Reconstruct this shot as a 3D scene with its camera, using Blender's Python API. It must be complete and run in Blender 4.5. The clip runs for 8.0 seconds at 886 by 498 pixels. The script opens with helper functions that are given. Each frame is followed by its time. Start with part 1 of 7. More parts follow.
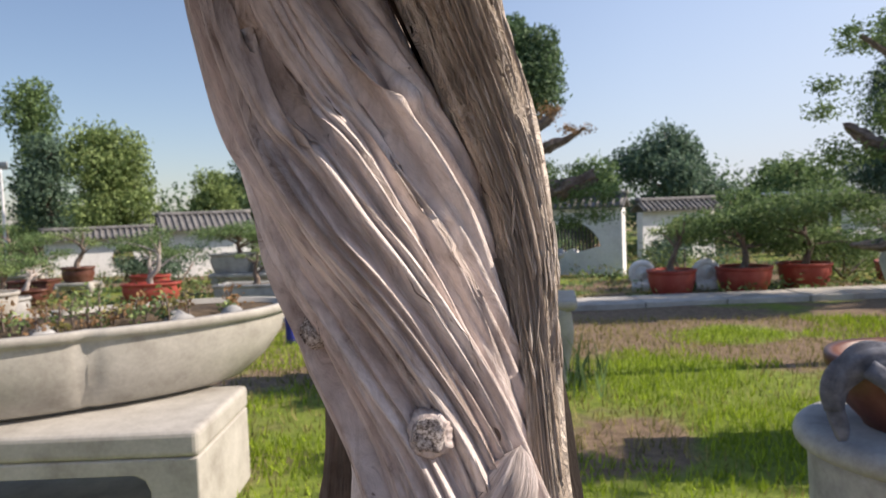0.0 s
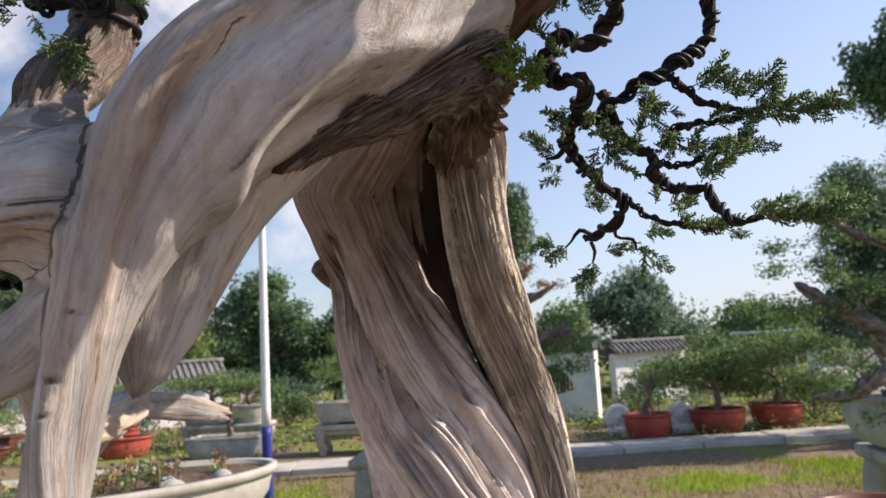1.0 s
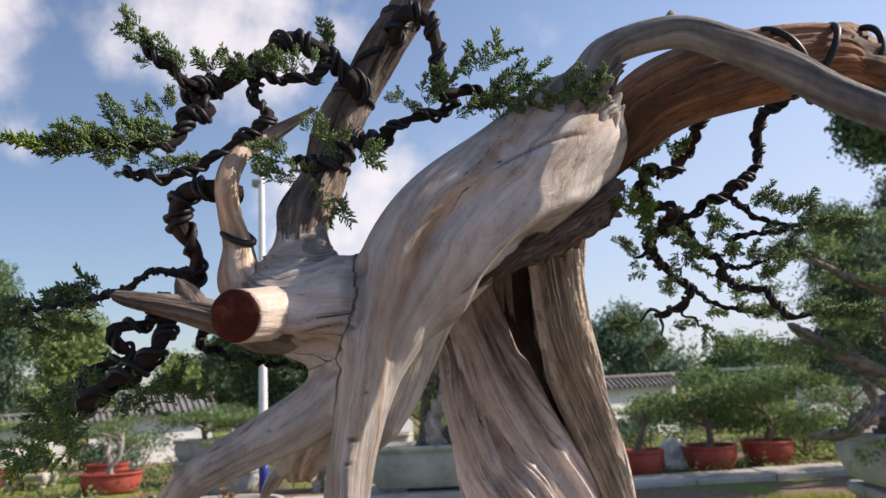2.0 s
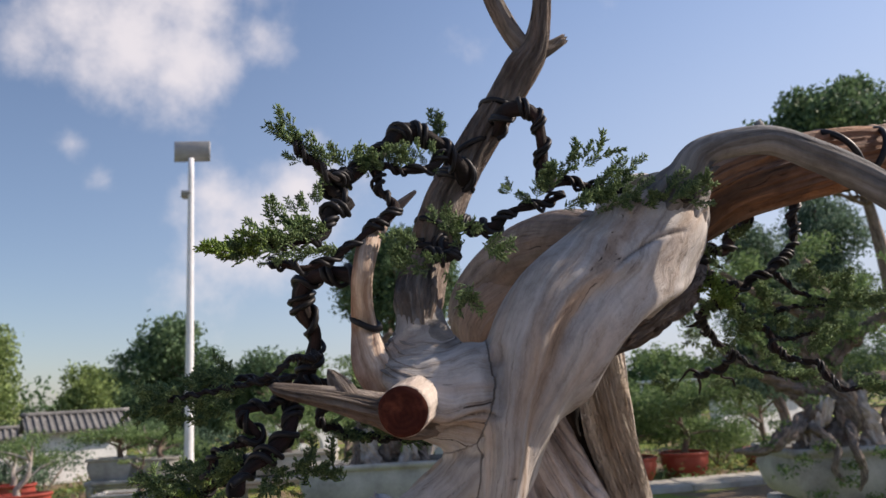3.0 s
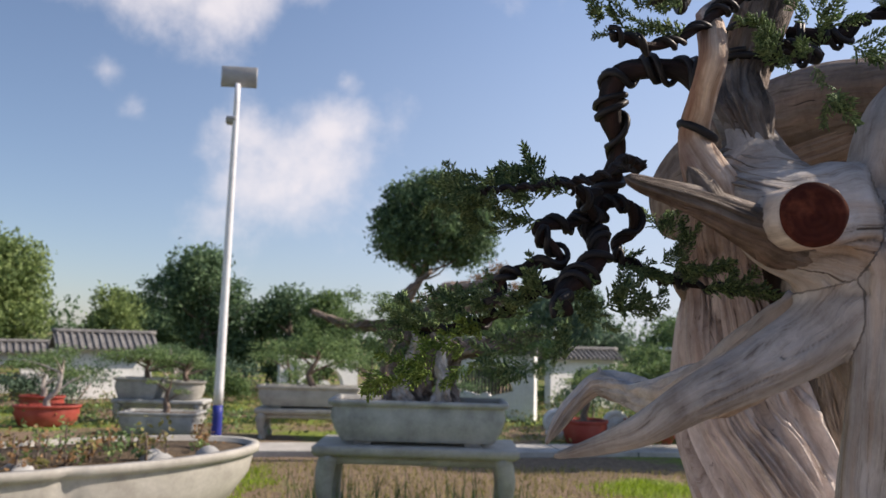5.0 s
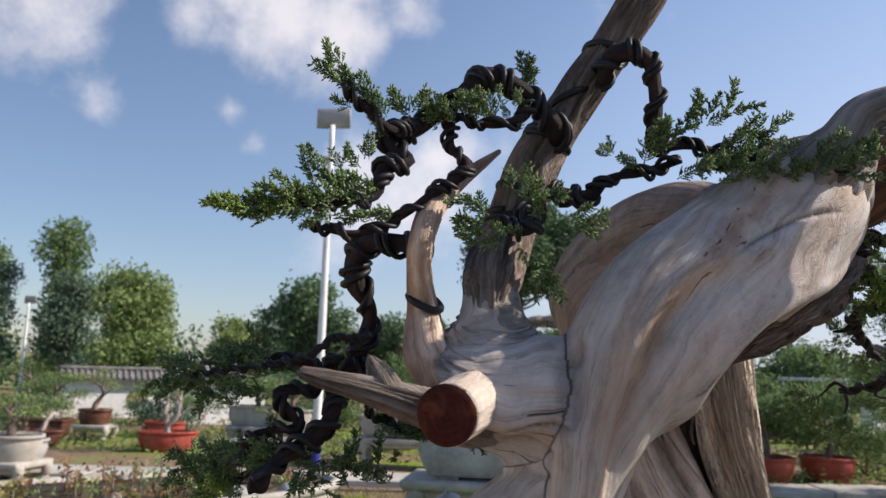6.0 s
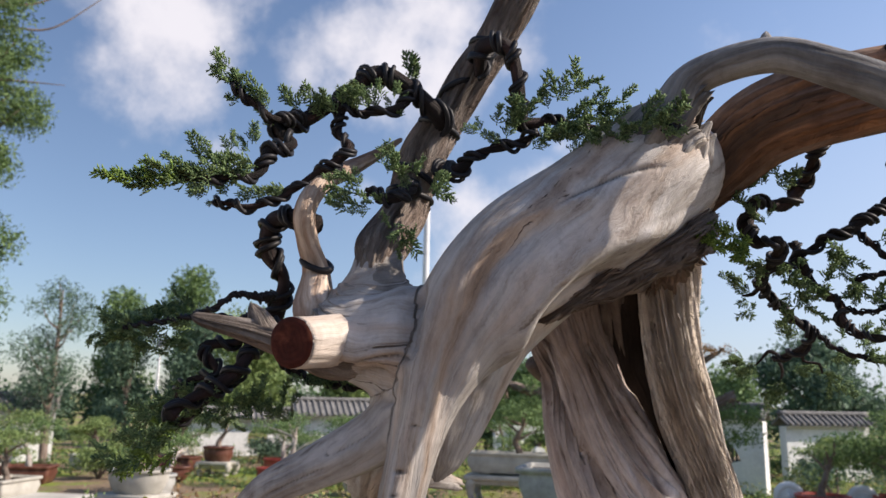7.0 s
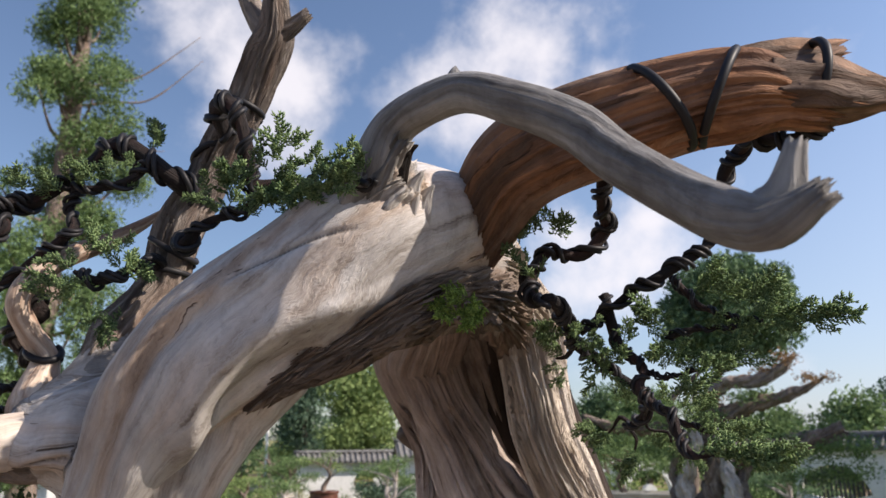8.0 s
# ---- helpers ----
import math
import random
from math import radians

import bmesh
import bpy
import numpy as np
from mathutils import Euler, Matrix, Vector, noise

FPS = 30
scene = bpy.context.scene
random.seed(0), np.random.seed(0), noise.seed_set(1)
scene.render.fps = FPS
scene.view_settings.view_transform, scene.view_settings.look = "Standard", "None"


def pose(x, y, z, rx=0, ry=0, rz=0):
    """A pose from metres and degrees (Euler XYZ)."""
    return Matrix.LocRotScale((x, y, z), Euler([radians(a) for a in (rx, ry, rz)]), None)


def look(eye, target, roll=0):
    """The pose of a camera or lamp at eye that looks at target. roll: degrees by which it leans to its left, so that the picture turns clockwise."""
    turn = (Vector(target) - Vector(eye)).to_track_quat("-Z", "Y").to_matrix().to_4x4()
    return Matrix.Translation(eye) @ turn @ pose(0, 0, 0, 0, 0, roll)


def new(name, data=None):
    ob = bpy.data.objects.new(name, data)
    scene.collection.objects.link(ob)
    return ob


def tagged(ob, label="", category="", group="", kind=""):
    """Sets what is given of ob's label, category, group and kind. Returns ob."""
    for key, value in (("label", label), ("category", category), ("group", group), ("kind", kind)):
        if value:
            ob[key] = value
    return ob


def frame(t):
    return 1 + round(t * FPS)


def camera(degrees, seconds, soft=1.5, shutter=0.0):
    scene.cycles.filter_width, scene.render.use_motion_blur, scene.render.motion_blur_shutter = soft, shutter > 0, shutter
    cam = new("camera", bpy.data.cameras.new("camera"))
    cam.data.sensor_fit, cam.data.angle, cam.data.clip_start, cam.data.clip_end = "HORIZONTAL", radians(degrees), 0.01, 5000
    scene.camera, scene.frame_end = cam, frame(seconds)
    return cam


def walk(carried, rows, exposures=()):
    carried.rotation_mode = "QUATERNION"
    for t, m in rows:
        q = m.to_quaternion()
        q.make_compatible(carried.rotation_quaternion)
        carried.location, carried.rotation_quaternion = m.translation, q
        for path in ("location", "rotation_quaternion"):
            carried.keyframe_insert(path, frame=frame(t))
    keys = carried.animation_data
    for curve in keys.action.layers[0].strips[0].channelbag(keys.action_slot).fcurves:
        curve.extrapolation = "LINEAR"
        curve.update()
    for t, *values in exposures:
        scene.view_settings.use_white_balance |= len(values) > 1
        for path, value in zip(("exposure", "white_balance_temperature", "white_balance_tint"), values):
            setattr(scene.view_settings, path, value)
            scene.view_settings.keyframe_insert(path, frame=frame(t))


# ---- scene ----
cam = camera(61.5, 8.0)
PATH = [
    (0, (0.003, 0.07, 1.554), (-0.334, 2.038, 1.446), -2.2),
    (0.5, (-0.003, -0.053, 1.624), (-0.317, 1.92, 1.731), -2.0),
    (1, (-0.033, -0.204, 1.68), (-0.274, 1.764, 1.942), -3.2),
    (1.5, (-0.066, -0.312, 1.715), (-0.267, 1.65, 2.048), -3.3),
    (1.7, (-0.091, -0.337, 1.708), (-0.298, 1.622, 2.051), -3.0),
    (2.8, (-0.234, -0.46, 1.739), (-0.322, 1.506, 2.096), -3.0),
    (3, (-0.272, -0.435, 1.767), (-0.266, 1.53, 2.135), -3.2),
    (3.5, (-0.394, -0.366, 1.748), (-0.182, 1.587, 2.125), -0.6),
    (4, (-0.452, -0.324, 1.707), (-0.205, 1.634, 2.03), 1.5),
    (4.5, (-0.496, -0.308, 1.669), (-0.37, 1.673, 1.916), 1.5),
    (4.7, (-0.497, -0.311, 1.675), (-0.455, 1.678, 1.905), 1.4),
    (5.8, (-0.289, -0.323, 1.756), (-0.568, 1.633, 2.068), 1.9),
    (6, (-0.235, -0.337, 1.781), (-0.588, 1.608, 2.084), 1.6),
    (6.5, (-0.109, -0.34, 1.785), (-0.609, 1.563, 2.139), 1.4),
    (7, (-0.058, -0.362, 1.72), (-0.695, 1.492, 2.118), 1.1),
    (7.5, (0.047, -0.341, 1.739), (-0.748, 1.441, 2.177), 0.3),
    (8, (0.169, -0.21, 1.758), (-0.709, 1.518, 2.249), -0.7),
]
walk(cam, [(t, look(eye, target, roll)) for t, eye, target, roll in PATH], exposures=[(0.0, 0.54, 6900, 17), (0.5, 0.50, 6900, 17), (1.0, 0.66, 6900, 17), (1.5, 0.64, 6900, 17), (3.0, 0.32, 6900, 17), (4.5, 0.38, 6900, 17), (6.0, 0.42, 6700, 15), (8.0, 0.56, 6700, 15)])
cam.data.dof.use_dof, cam.data.dof.focus_distance, cam.data.dof.aperture_fstop = True, 0.52, 17.0
CLOUDS = [
    ((-0.30, 0.859, 0.416), 0.20, 0.42), ((-0.365, 0.835, 0.412), 0.19, 0.42), ((-0.211, 0.866, 0.453), 0.13, 0.40), ((-0.277, 0.835, 0.475), 0.17, 0.43), ((-0.207, 0.852, 0.481), 0.10, 0.38),
    ((-0.60, 0.66, 0.45), 0.22, 0.40), ((-0.657, 0.644, 0.392), 0.12, 0.34), ((-0.465, 0.782, 0.416), 0.09, 0.36),
    ((-0.432, 0.846, 0.312), 0.075, 0.36), ((-0.404, 0.874, 0.270), 0.08, 0.36), ((-0.157, 0.93, 0.333), 0.05, 0.34), ((-0.568, 0.766, 0.302), 0.08, 0.28),
    ((-0.224, 0.955, 0.196), 0.25, 0.40), ((-0.288, 0.924, 0.253), 0.14, 0.38), ((-0.177, 0.947, 0.269), 0.11, 0.38),
]

# ---- light ----
SUN = Vector((0.80, 0.15, 0.60)).normalized()
world = bpy.data.worlds.new("sky_world")
scene.world = world
world.use_nodes = True


def build_sky():
    nt = world.node_tree
    nt.nodes.clear()
    out = nt.nodes.new("ShaderNodeOutputWorld")
    back = nt.nodes.new("ShaderNodeBackground")
    back.inputs["Strength"].default_value = 0.135
    sky = nt.nodes.new("ShaderNodeTexSky")
    sky.sky_type = "NISHITA"
    sky.sun_disc = False
    sky.sun_elevation = math.asin(SUN.z)
    sky.sun_rotation = math.atan2(SUN.x, SUN.y)
    sky.air_density, sky.dust_density, sky.ozone_density = 1.0, 0.5, 3.0
    co = nt.nodes.new("ShaderNodeTexCoord")
    fine = nt.nodes.new("ShaderNodeTexNoise")
    fine.inputs["Scale"].default_value, fine.inputs["Detail"].default_value = 5.0, 9.0
    fine.inputs["Roughness"].default_value = 0.6
    nt.links.new(co.outputs["Generated"], fine.inputs["Vector"])
    total = None
    for direction, size, weight in CLOUDS:
        # soft round patch of cloud about a direction, broken up by the noise
        sub = nt.nodes.new("ShaderNodeVectorMath")
        sub.operation = "DISTANCE"
        nt.links.new(co.outputs["Generated"], sub.inputs[0])
        sub.inputs[1].default_value = Vector(direction).normalized()
        ramp = nt.nodes.new("ShaderNodeMapRange")
        ramp.inputs["From Min"].default_value, ramp.inputs["From Max"].default_value = size, 0.0
        ramp.inputs["To Max"].default_value = weight
        nt.links.new(sub.outputs["Value"], ramp.inputs["Value"])
        if total is None:
            total = ramp.outputs["Result"]
        else:
            mx = nt.nodes.new("ShaderNodeMath")
            mx.operation = "MAXIMUM"
            nt.links.new(total, mx.inputs[0])
            nt.links.new(ramp.outputs["Result"], mx.inputs[1])
            total = mx.outputs[0]
    both = nt.nodes.new("ShaderNodeMath")
    both.operation = "ADD"
    nt.links.new(total, both.inputs[0])
    nt.links.new(fine.outputs["Fac"], both.inputs[1])
    edge = nt.nodes.new("ShaderNodeMapRange")
    edge.interpolation_type = "SMOOTHSTEP"
    edge.inputs["From Min"].default_value, edge.inputs["From Max"].default_value = 0.66, 0.98
    edge.inputs["To Max"].default_value = 0.88
    nt.links.new(both.outputs[0], edge.inputs["Value"])
    mix = nt.nodes.new("ShaderNodeMix")
    mix.data_type = "RGBA"
    nt.links.new(edge.outputs["Result"], mix.inputs["Factor"])
    # pale summer haze towards the horizon
    sep = nt.nodes.new("ShaderNodeSeparateXYZ")
    nt.links.new(co.outputs["Generated"], sep.inputs[0])
    low = nt.nodes.new("ShaderNodeMapRange")
    low.interpolation_type = "SMOOTHSTEP"
    low.inputs["From Min"].default_value, low.inputs["From Max"].default_value = 0.66, -0.04
    low.inputs["To Max"].default_value = 0.85
    nt.links.new(sep.outputs["Z"], low.inputs["Value"])
    haze = nt.nodes.new("ShaderNodeMix")
    haze.data_type = "RGBA"
    # the haze is thicker towards the sun's side
    side = nt.nodes.new("ShaderNodeMapRange")
    nt.links.new(sep.outputs["X"], side.inputs["Value"])
    side.inputs["From Min"].default_value, side.inputs["From Max"].default_value = -0.6, 0.55
    side.inputs["To Min"].default_value, side.inputs["To Max"].default_value = 0.30, 1.15
    thick = nt.nodes.new("ShaderNodeMath")
    thick.operation = "MULTIPLY"
    nt.links.new(low.outputs["Result"], thick.inputs[0])
    nt.links.new(side.outputs["Result"], thick.inputs[1])
    nt.links.new(thick.outputs[0], haze.inputs["Factor"])
    nt.links.new(sky.outputs["Color"], haze.inputs[6])
    pale = nt.nodes.new("ShaderNodeMix")
    pale.data_type = "RGBA"
    east = nt.nodes.new("ShaderNodeMapRange")
    nt.links.new(sep.outputs["X"], east.inputs["Value"])
    east.inputs["From Min"].default_value, east.inputs["From Max"].default_value = -0.55, 0.35
    nt.links.new(east.outputs["Result"], pale.inputs["Factor"])
    pale.inputs[6].default_value, pale.inputs[7].default_value = (1.55, 2.15, 3.3, 1), (3.1, 3.6, 4.4, 1)
    nt.links.new(pale.outputs[2], haze.inputs[7])
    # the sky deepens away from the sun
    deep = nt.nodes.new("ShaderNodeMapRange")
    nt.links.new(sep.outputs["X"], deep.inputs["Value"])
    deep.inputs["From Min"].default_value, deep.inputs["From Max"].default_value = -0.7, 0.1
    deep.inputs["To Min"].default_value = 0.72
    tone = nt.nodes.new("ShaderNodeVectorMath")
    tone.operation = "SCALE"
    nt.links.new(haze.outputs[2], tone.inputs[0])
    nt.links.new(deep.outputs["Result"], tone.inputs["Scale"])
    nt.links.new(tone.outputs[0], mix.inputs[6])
    mix.inputs[7].default_value = (5.0, 5.0, 5.25, 1)
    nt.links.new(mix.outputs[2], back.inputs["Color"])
    nt.links.new(back.outputs["Background"], out.inputs["Surface"])


build_sky()
sun = new("sun", bpy.data.lights.new("sun", "SUN"))
sun.data.energy, sun.data.angle, sun.data.color = 4.6, radians(0.6), (1.0, 0.92, 0.80)
sun.matrix_world = look(SUN * 30, (0, 0, 0))


# ---- materials ----
def material(name, rough=0.8, metal=0.0):
    m = bpy.data.materials.new(name)
    m.use_nodes = True
    b = m.node_tree.nodes["Principled BSDF"]
    b.inputs["Roughness"].default_value, b.inputs["Metallic"].default_value = rough, metal
    return m, m.node_tree, b


def ramp_node(nt, fac, stops):
    r = nt.nodes.new("ShaderNodeValToRGB")
    els = r.color_ramp.elements
    while len(els) < len(stops):
        els.new(0.5)
    for e, (p, c) in zip(els, stops):
        e.position, e.color = p, (*c, 1)
    nt.links.new(fac, r.inputs["Fac"])
    return r.outputs["Color"]


def noise_node(nt, vec, scale, detail=5.0, rough=0.55, stretch=None):
    n = nt.nodes.new("ShaderNodeTexNoise")
    n.inputs["Scale"].default_value, n.inputs["Detail"].default_value = scale, detail
    n.inputs["Roughness"].default_value = rough
    if stretch:
        mp = nt.nodes.new("ShaderNodeMapping")
        mp.inputs["Scale"].default_value = stretch
        nt.links.new(vec, mp.inputs["Vector"])
        vec = mp.outputs["Vector"]
    nt.links.new(vec, n.inputs["Vector"])
    return n.outputs["Fac"]


def blend(nt, fac, a, b, mode="MIX"):
    mix = nt.nodes.new("ShaderNodeMix")
    mix.data_type, mix.blend_type = "RGBA", mode
    for slot, v in ((0, fac), (6, a), (7, b)):
        if isinstance(v, (int, float)):
            mix.inputs[slot].default_value = v
        elif isinstance(v, tuple):
            mix.inputs[slot].default_value = (*v, 1)
        else:
            nt.links.new(v, mix.inputs[slot])
    return mix.outputs[2]


def bump(nt, b, height, strength, distance):
    n = nt.nodes.new("ShaderNodeBump")
    n.inputs["Strength"].default_value, n.inputs["Distance"].default_value = strength, distance
    nt.links.new(height, n.inputs["Height"])
    nt.links.new(n.outputs["Normal"], b.inputs["Normal"])


def coords(nt, kind="Object"):
    return nt.nodes.new("ShaderNodeTexCoord").outputs[kind]


def grain_of(nt):
    a = nt.nodes.new("ShaderNodeAttribute")
    a.attribute_name = "grain"
    return a.outputs["Vector"]


def wood(name, stops, tint, tint_amount, fibre=1.0, relief=0.0012, rough=0.78, crack=0.75, wide=30, stain=0.6, brown_and_shade=None):
    """Weathered wood whose fibres follow the grain of the limb, with streaks, checks and stains."""
    m, nt, b = material(name, rough)
    o = coords(nt)
    # the grain wavers a little
    wav = nt.nodes.new("ShaderNodeTexNoise")
    wav.inputs["Scale"].default_value, wav.inputs["Detail"].default_value = 22.0, 2.0
    nt.links.new(o, wav.inputs["Vector"])
    off = nt.nodes.new("ShaderNodeVectorMath")
    off.operation = "MULTIPLY_ADD"
    nt.links.new(wav.outputs["Color"], off.inputs[0])
    off.inputs[1].default_value = (0.014, 0.014, 0.03)
    nt.links.new(grain_of(nt), off.inputs[2])
    g = off.outputs[0]
    broad = noise_node(nt, g, 1.0, 5, 0.6, (wide * fibre, wide * fibre, 3.2))
    fine = noise_node(nt, g, 1.0, 6, 0.72, (150 * fibre, 150 * fibre, 5))
    c1 = ramp_node(nt, broad, stops)
    streak = noise_node(nt, g, 1.0, 3, 0.5, (38 * fibre, 38 * fibre, 3.0))
    patch = ramp_node(nt, streak, [(0.48, (0, 0, 0)), (0.66, (1, 1, 1))])
    sc = nt.nodes.new("ShaderNodeMath")
    sc.operation = "MULTIPLY"
    nt.links.new(patch, sc.inputs[0])
    sc.inputs[1].default_value = tint_amount
    c2 = blend(nt, sc.outputs[0], c1, tint)
    if brown_and_shade:
        # browner wood, its colour also deepened for shade, beyond a length along the limb (before it, where the fourth
        # number is below 0), with a ragged border along the grain
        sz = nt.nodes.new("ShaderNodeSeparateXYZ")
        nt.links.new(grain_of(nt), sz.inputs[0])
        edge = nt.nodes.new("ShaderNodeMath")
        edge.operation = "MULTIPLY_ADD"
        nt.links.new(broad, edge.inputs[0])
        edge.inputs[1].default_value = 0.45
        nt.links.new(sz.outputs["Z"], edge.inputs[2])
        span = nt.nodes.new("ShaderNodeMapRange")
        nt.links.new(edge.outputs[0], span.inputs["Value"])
        span.inputs["From Min"].default_value, span.inputs["From Max"].default_value = brown_and_shade[0], brown_and_shade[0] + brown_and_shade[3]
        span.inputs["To Max"].default_value = brown_and_shade[2]
        c2 = blend(nt, span.outputs["Result"], c2, brown_and_shade[1])
    lines = ramp_node(nt, fine, [(0.28, (0.28, 0.23, 0.20)), (0.40, (0.80, 0.77, 0.74)), (0.52, (1.0, 0.99, 0.98)), (0.75, (1.18, 1.16, 1.14))])
    c3 = blend(nt, crack, c2, lines, "MULTIPLY")
    # weather stains that do not follow the grain
    blot = noise_node(nt, o, 26.0, 5, 0.65, (1.0, 1.0, 0.6))
    c4 = blend(nt, stain, c3, ramp_node(nt, blot, [(0.33, (0.42, 0.37, 0.34)), (0.5, (0.95, 0.94, 0.93)), (0.68, (1.3, 1.28, 1.25))]), "MULTIPLY")
    # sparse drying checks
    check = noise_node(nt, g, 1.0, 2, 0.5, (260 * fibre, 260 * fibre, 5.0))
    dark = ramp_node(nt, check, [(0.25, (0.16, 0.12, 0.10)), (0.30, (1, 1, 1))])
    speck = noise_node(nt, o, 95.0, 4, 0.7, (1.0, 1.0, 0.5))
    c4 = blend(nt, 0.6 * stain, c4, ramp_node(nt, speck, [(0.33, (0.50, 0.46, 0.43)), (0.46, (0.97, 0.97, 0.96)), (0.7, (1.22, 1.21, 1.2))]), "MULTIPLY")
    c5 = blend(nt, 0.85, c4, dark, "MULTIPLY")
    # cracks and grooves take a near-black colour in place of recess shade
    groove_shade = nt.nodes.new("ShaderNodeAttribute")
    groove_shade.attribute_name = "dark"
    c5 = blend(nt, groove_shade.outputs["Fac"], c5, (0.035, 0.026, 0.021))
    nt.links.new(c5, b.inputs["Base Color"])
    add = nt.nodes.new("ShaderNodeMath")
    nt.links.new(fine, add.inputs[0])
    nt.links.new(broad, add.inputs[1])
    cut = nt.nodes.new("ShaderNodeMath")
    cut.operation = "MULTIPLY_ADD"
    nt.links.new(dark, cut.inputs[0])
    cut.inputs[1].default_value = 0.35
    nt.links.new(add.outputs[0], cut.inputs[2])
    bump(nt, b, cut.outputs[0], 1.0, relief * 1.6)
    b.inputs["Specular IOR Level"].default_value = 0.3
    return m


def surface(name, stops, scale, rough=0.85, relief=0.002, fine_scale=None, spec=0.3, strength=0.5):
    """A mineral or painted surface with broad stains and fine grain."""
    m, nt, b = material(name, rough)
    o = coords(nt)
    broad = noise_node(nt, o, scale, 6, 0.62)
    fine = noise_node(nt, o, fine_scale or scale * 12, 5, 0.7)
    c = ramp_node(nt, broad, stops)
    c = blend(nt, 0.35, c, ramp_node(nt, fine, [(0.3, (0.6, 0.6, 0.6)), (0.62, (1.1, 1.1, 1.1))]), "MULTIPLY")
    nt.links.new(c, b.inputs["Base Color"])
    bump(nt, b, fine, strength, relief)
    b.inputs["Specular IOR Level"].default_value = spec
    return m


def leafy(name, dark, light, rough=0.6, through_light=0.35):
    """Foliage, each leaf of its own shade."""
    m, nt, b = material(name, rough)
    geo = nt.nodes.new("ShaderNodeNewGeometry")
    info = nt.nodes.new("ShaderNodeObjectInfo")
    c = ramp_node(nt, geo.outputs["Random Per Island"], [(0.0, dark), (0.75, light), (1.0, tuple(1.35 * v for v in light))])
    nt.links.new(c, b.inputs["Base Color"])
    b.inputs["Specular IOR Level"].default_value = 0.25
    tr = nt.nodes.new("ShaderNodeBsdfTranslucent")
    nt.links.new(c, tr.inputs["Color"])
    mix = nt.nodes.new("ShaderNodeMixShader")
    mix.inputs["Fac"].default_value = through_light
    out = nt.nodes["Material Output"]
    nt.links.new(b.outputs["BSDF"], mix.inputs[1])
    nt.links.new(tr.outputs["BSDF"], mix.inputs[2])
    nt.links.new(mix.outputs["Shader"], out.inputs["Surface"])
    return m


M_DEAD = wood("silver_deadwood", [(0.28, (0.29, 0.27, 0.255)), (0.45, (0.45, 0.43, 0.417)), (0.6, (0.56, 0.54, 0.528)), (0.78, (0.70, 0.68, 0.668))], (0.47, 0.33, 0.225), 0.65, crack=0.95, fibre=1.3, wide=18, relief=0.0019, stain=0.5)
# trunk top: brown wood, darkened further for the shadow under the arch
M_TRUNK = wood("trunk_deadwood", [(0.3, (0.42, 0.36, 0.34)), (0.5, (0.69, 0.625, 0.605)), (0.7, (0.87, 0.825, 0.81))], (0.50, 0.37, 0.315), 0.45, relief=0.0024, crack=0.95, fibre=1.5, wide=22, stain=0.45, brown_and_shade=(0.72, (0.22, 0.16, 0.128), 0.85, 0.2))
M_STEM = wood("grey_stem_bark", [(0.25, (0.115, 0.098, 0.086)), (0.5, (0.28, 0.24, 0.215)), (0.75, (0.52, 0.475, 0.435))], (0.30, 0.19, 0.14), 0.5, relief=0.008, crack=1.0, wide=70, fibre=1.5, stain=0.7)
# the vein's brown top also has the arch's shade in its colour
M_VEIN = wood("bark_vein", [(0.25, (0.42, 0.365, 0.32)), (0.5, (0.70, 0.635, 0.57)), (0.75, (0.86, 0.80, 0.73))], (0.50, 0.36, 0.25), 0.35, relief=0.0075, crack=0.75, fibre=1.6, stain=0.35, brown_and_shade=(0.95, (0.20, 0.14, 0.10), 0.7, 0.2))
M_GREYJIN = wood("grey_jin_wood", [(0.25, (0.10, 0.099, 0.099)), (0.5, (0.20, 0.198, 0.198)), (0.75, (0.34, 0.337, 0.335))], (0.24, 0.20, 0.17), 0.2, wide=90, relief=0.0018, crack=0.9)
# dark brown base, with the shadow at the branch's foot coloured in
M_ORANGE = wood("orange_heartwood", [(0.3, (0.10, 0.062, 0.047)), (0.43, (0.25, 0.125, 0.075)), (0.55, (0.45, 0.215, 0.10)), (0.66, (0.60, 0.39, 0.25))], (0.17, 0.145, 0.135), 0.8, relief=0.003, wide=42, brown_and_shade=(0.40, (0.105, 0.075, 0.06), 0.9, -0.14))
M_JIN = wood("cream_jin_wood", [(0.3, (0.26, 0.16, 0.115)), (0.5, (0.47, 0.36, 0.285)), (0.7, (0.66, 0.56, 0.47))], (0.30, 0.14, 0.09), 0.7, wide=160, fibre=1.6)
M_FOOT = wood("folded_grey_bark", [(0.25, (0.17, 0.155, 0.145)), (0.5, (0.34, 0.32, 0.305)), (0.75, (0.52, 0.50, 0.48))], (0.30, 0.22, 0.17), 0.4, relief=0.003, crack=0.9, stain=0.6)
# near-black wood: the deep shade of hollows is put into its colour
M_HOLLOW = wood("hollow_shade_wood", [(0.25, (0.012, 0.009, 0.008)), (0.5, (0.028, 0.02, 0.016)), (0.75, (0.06, 0.043, 0.034))], (0.05, 0.03, 0.02), 0.4, relief=0.004, crack=1.0)
M_FRESH = wood("pale_peeled_wood", [(0.25, (0.44, 0.385, 0.34)), (0.5, (0.58, 0.525, 0.475)), (0.75, (0.69, 0.635, 0.585))], (0.55, 0.38, 0.26), 0.3, stain=0.4, wide=90)
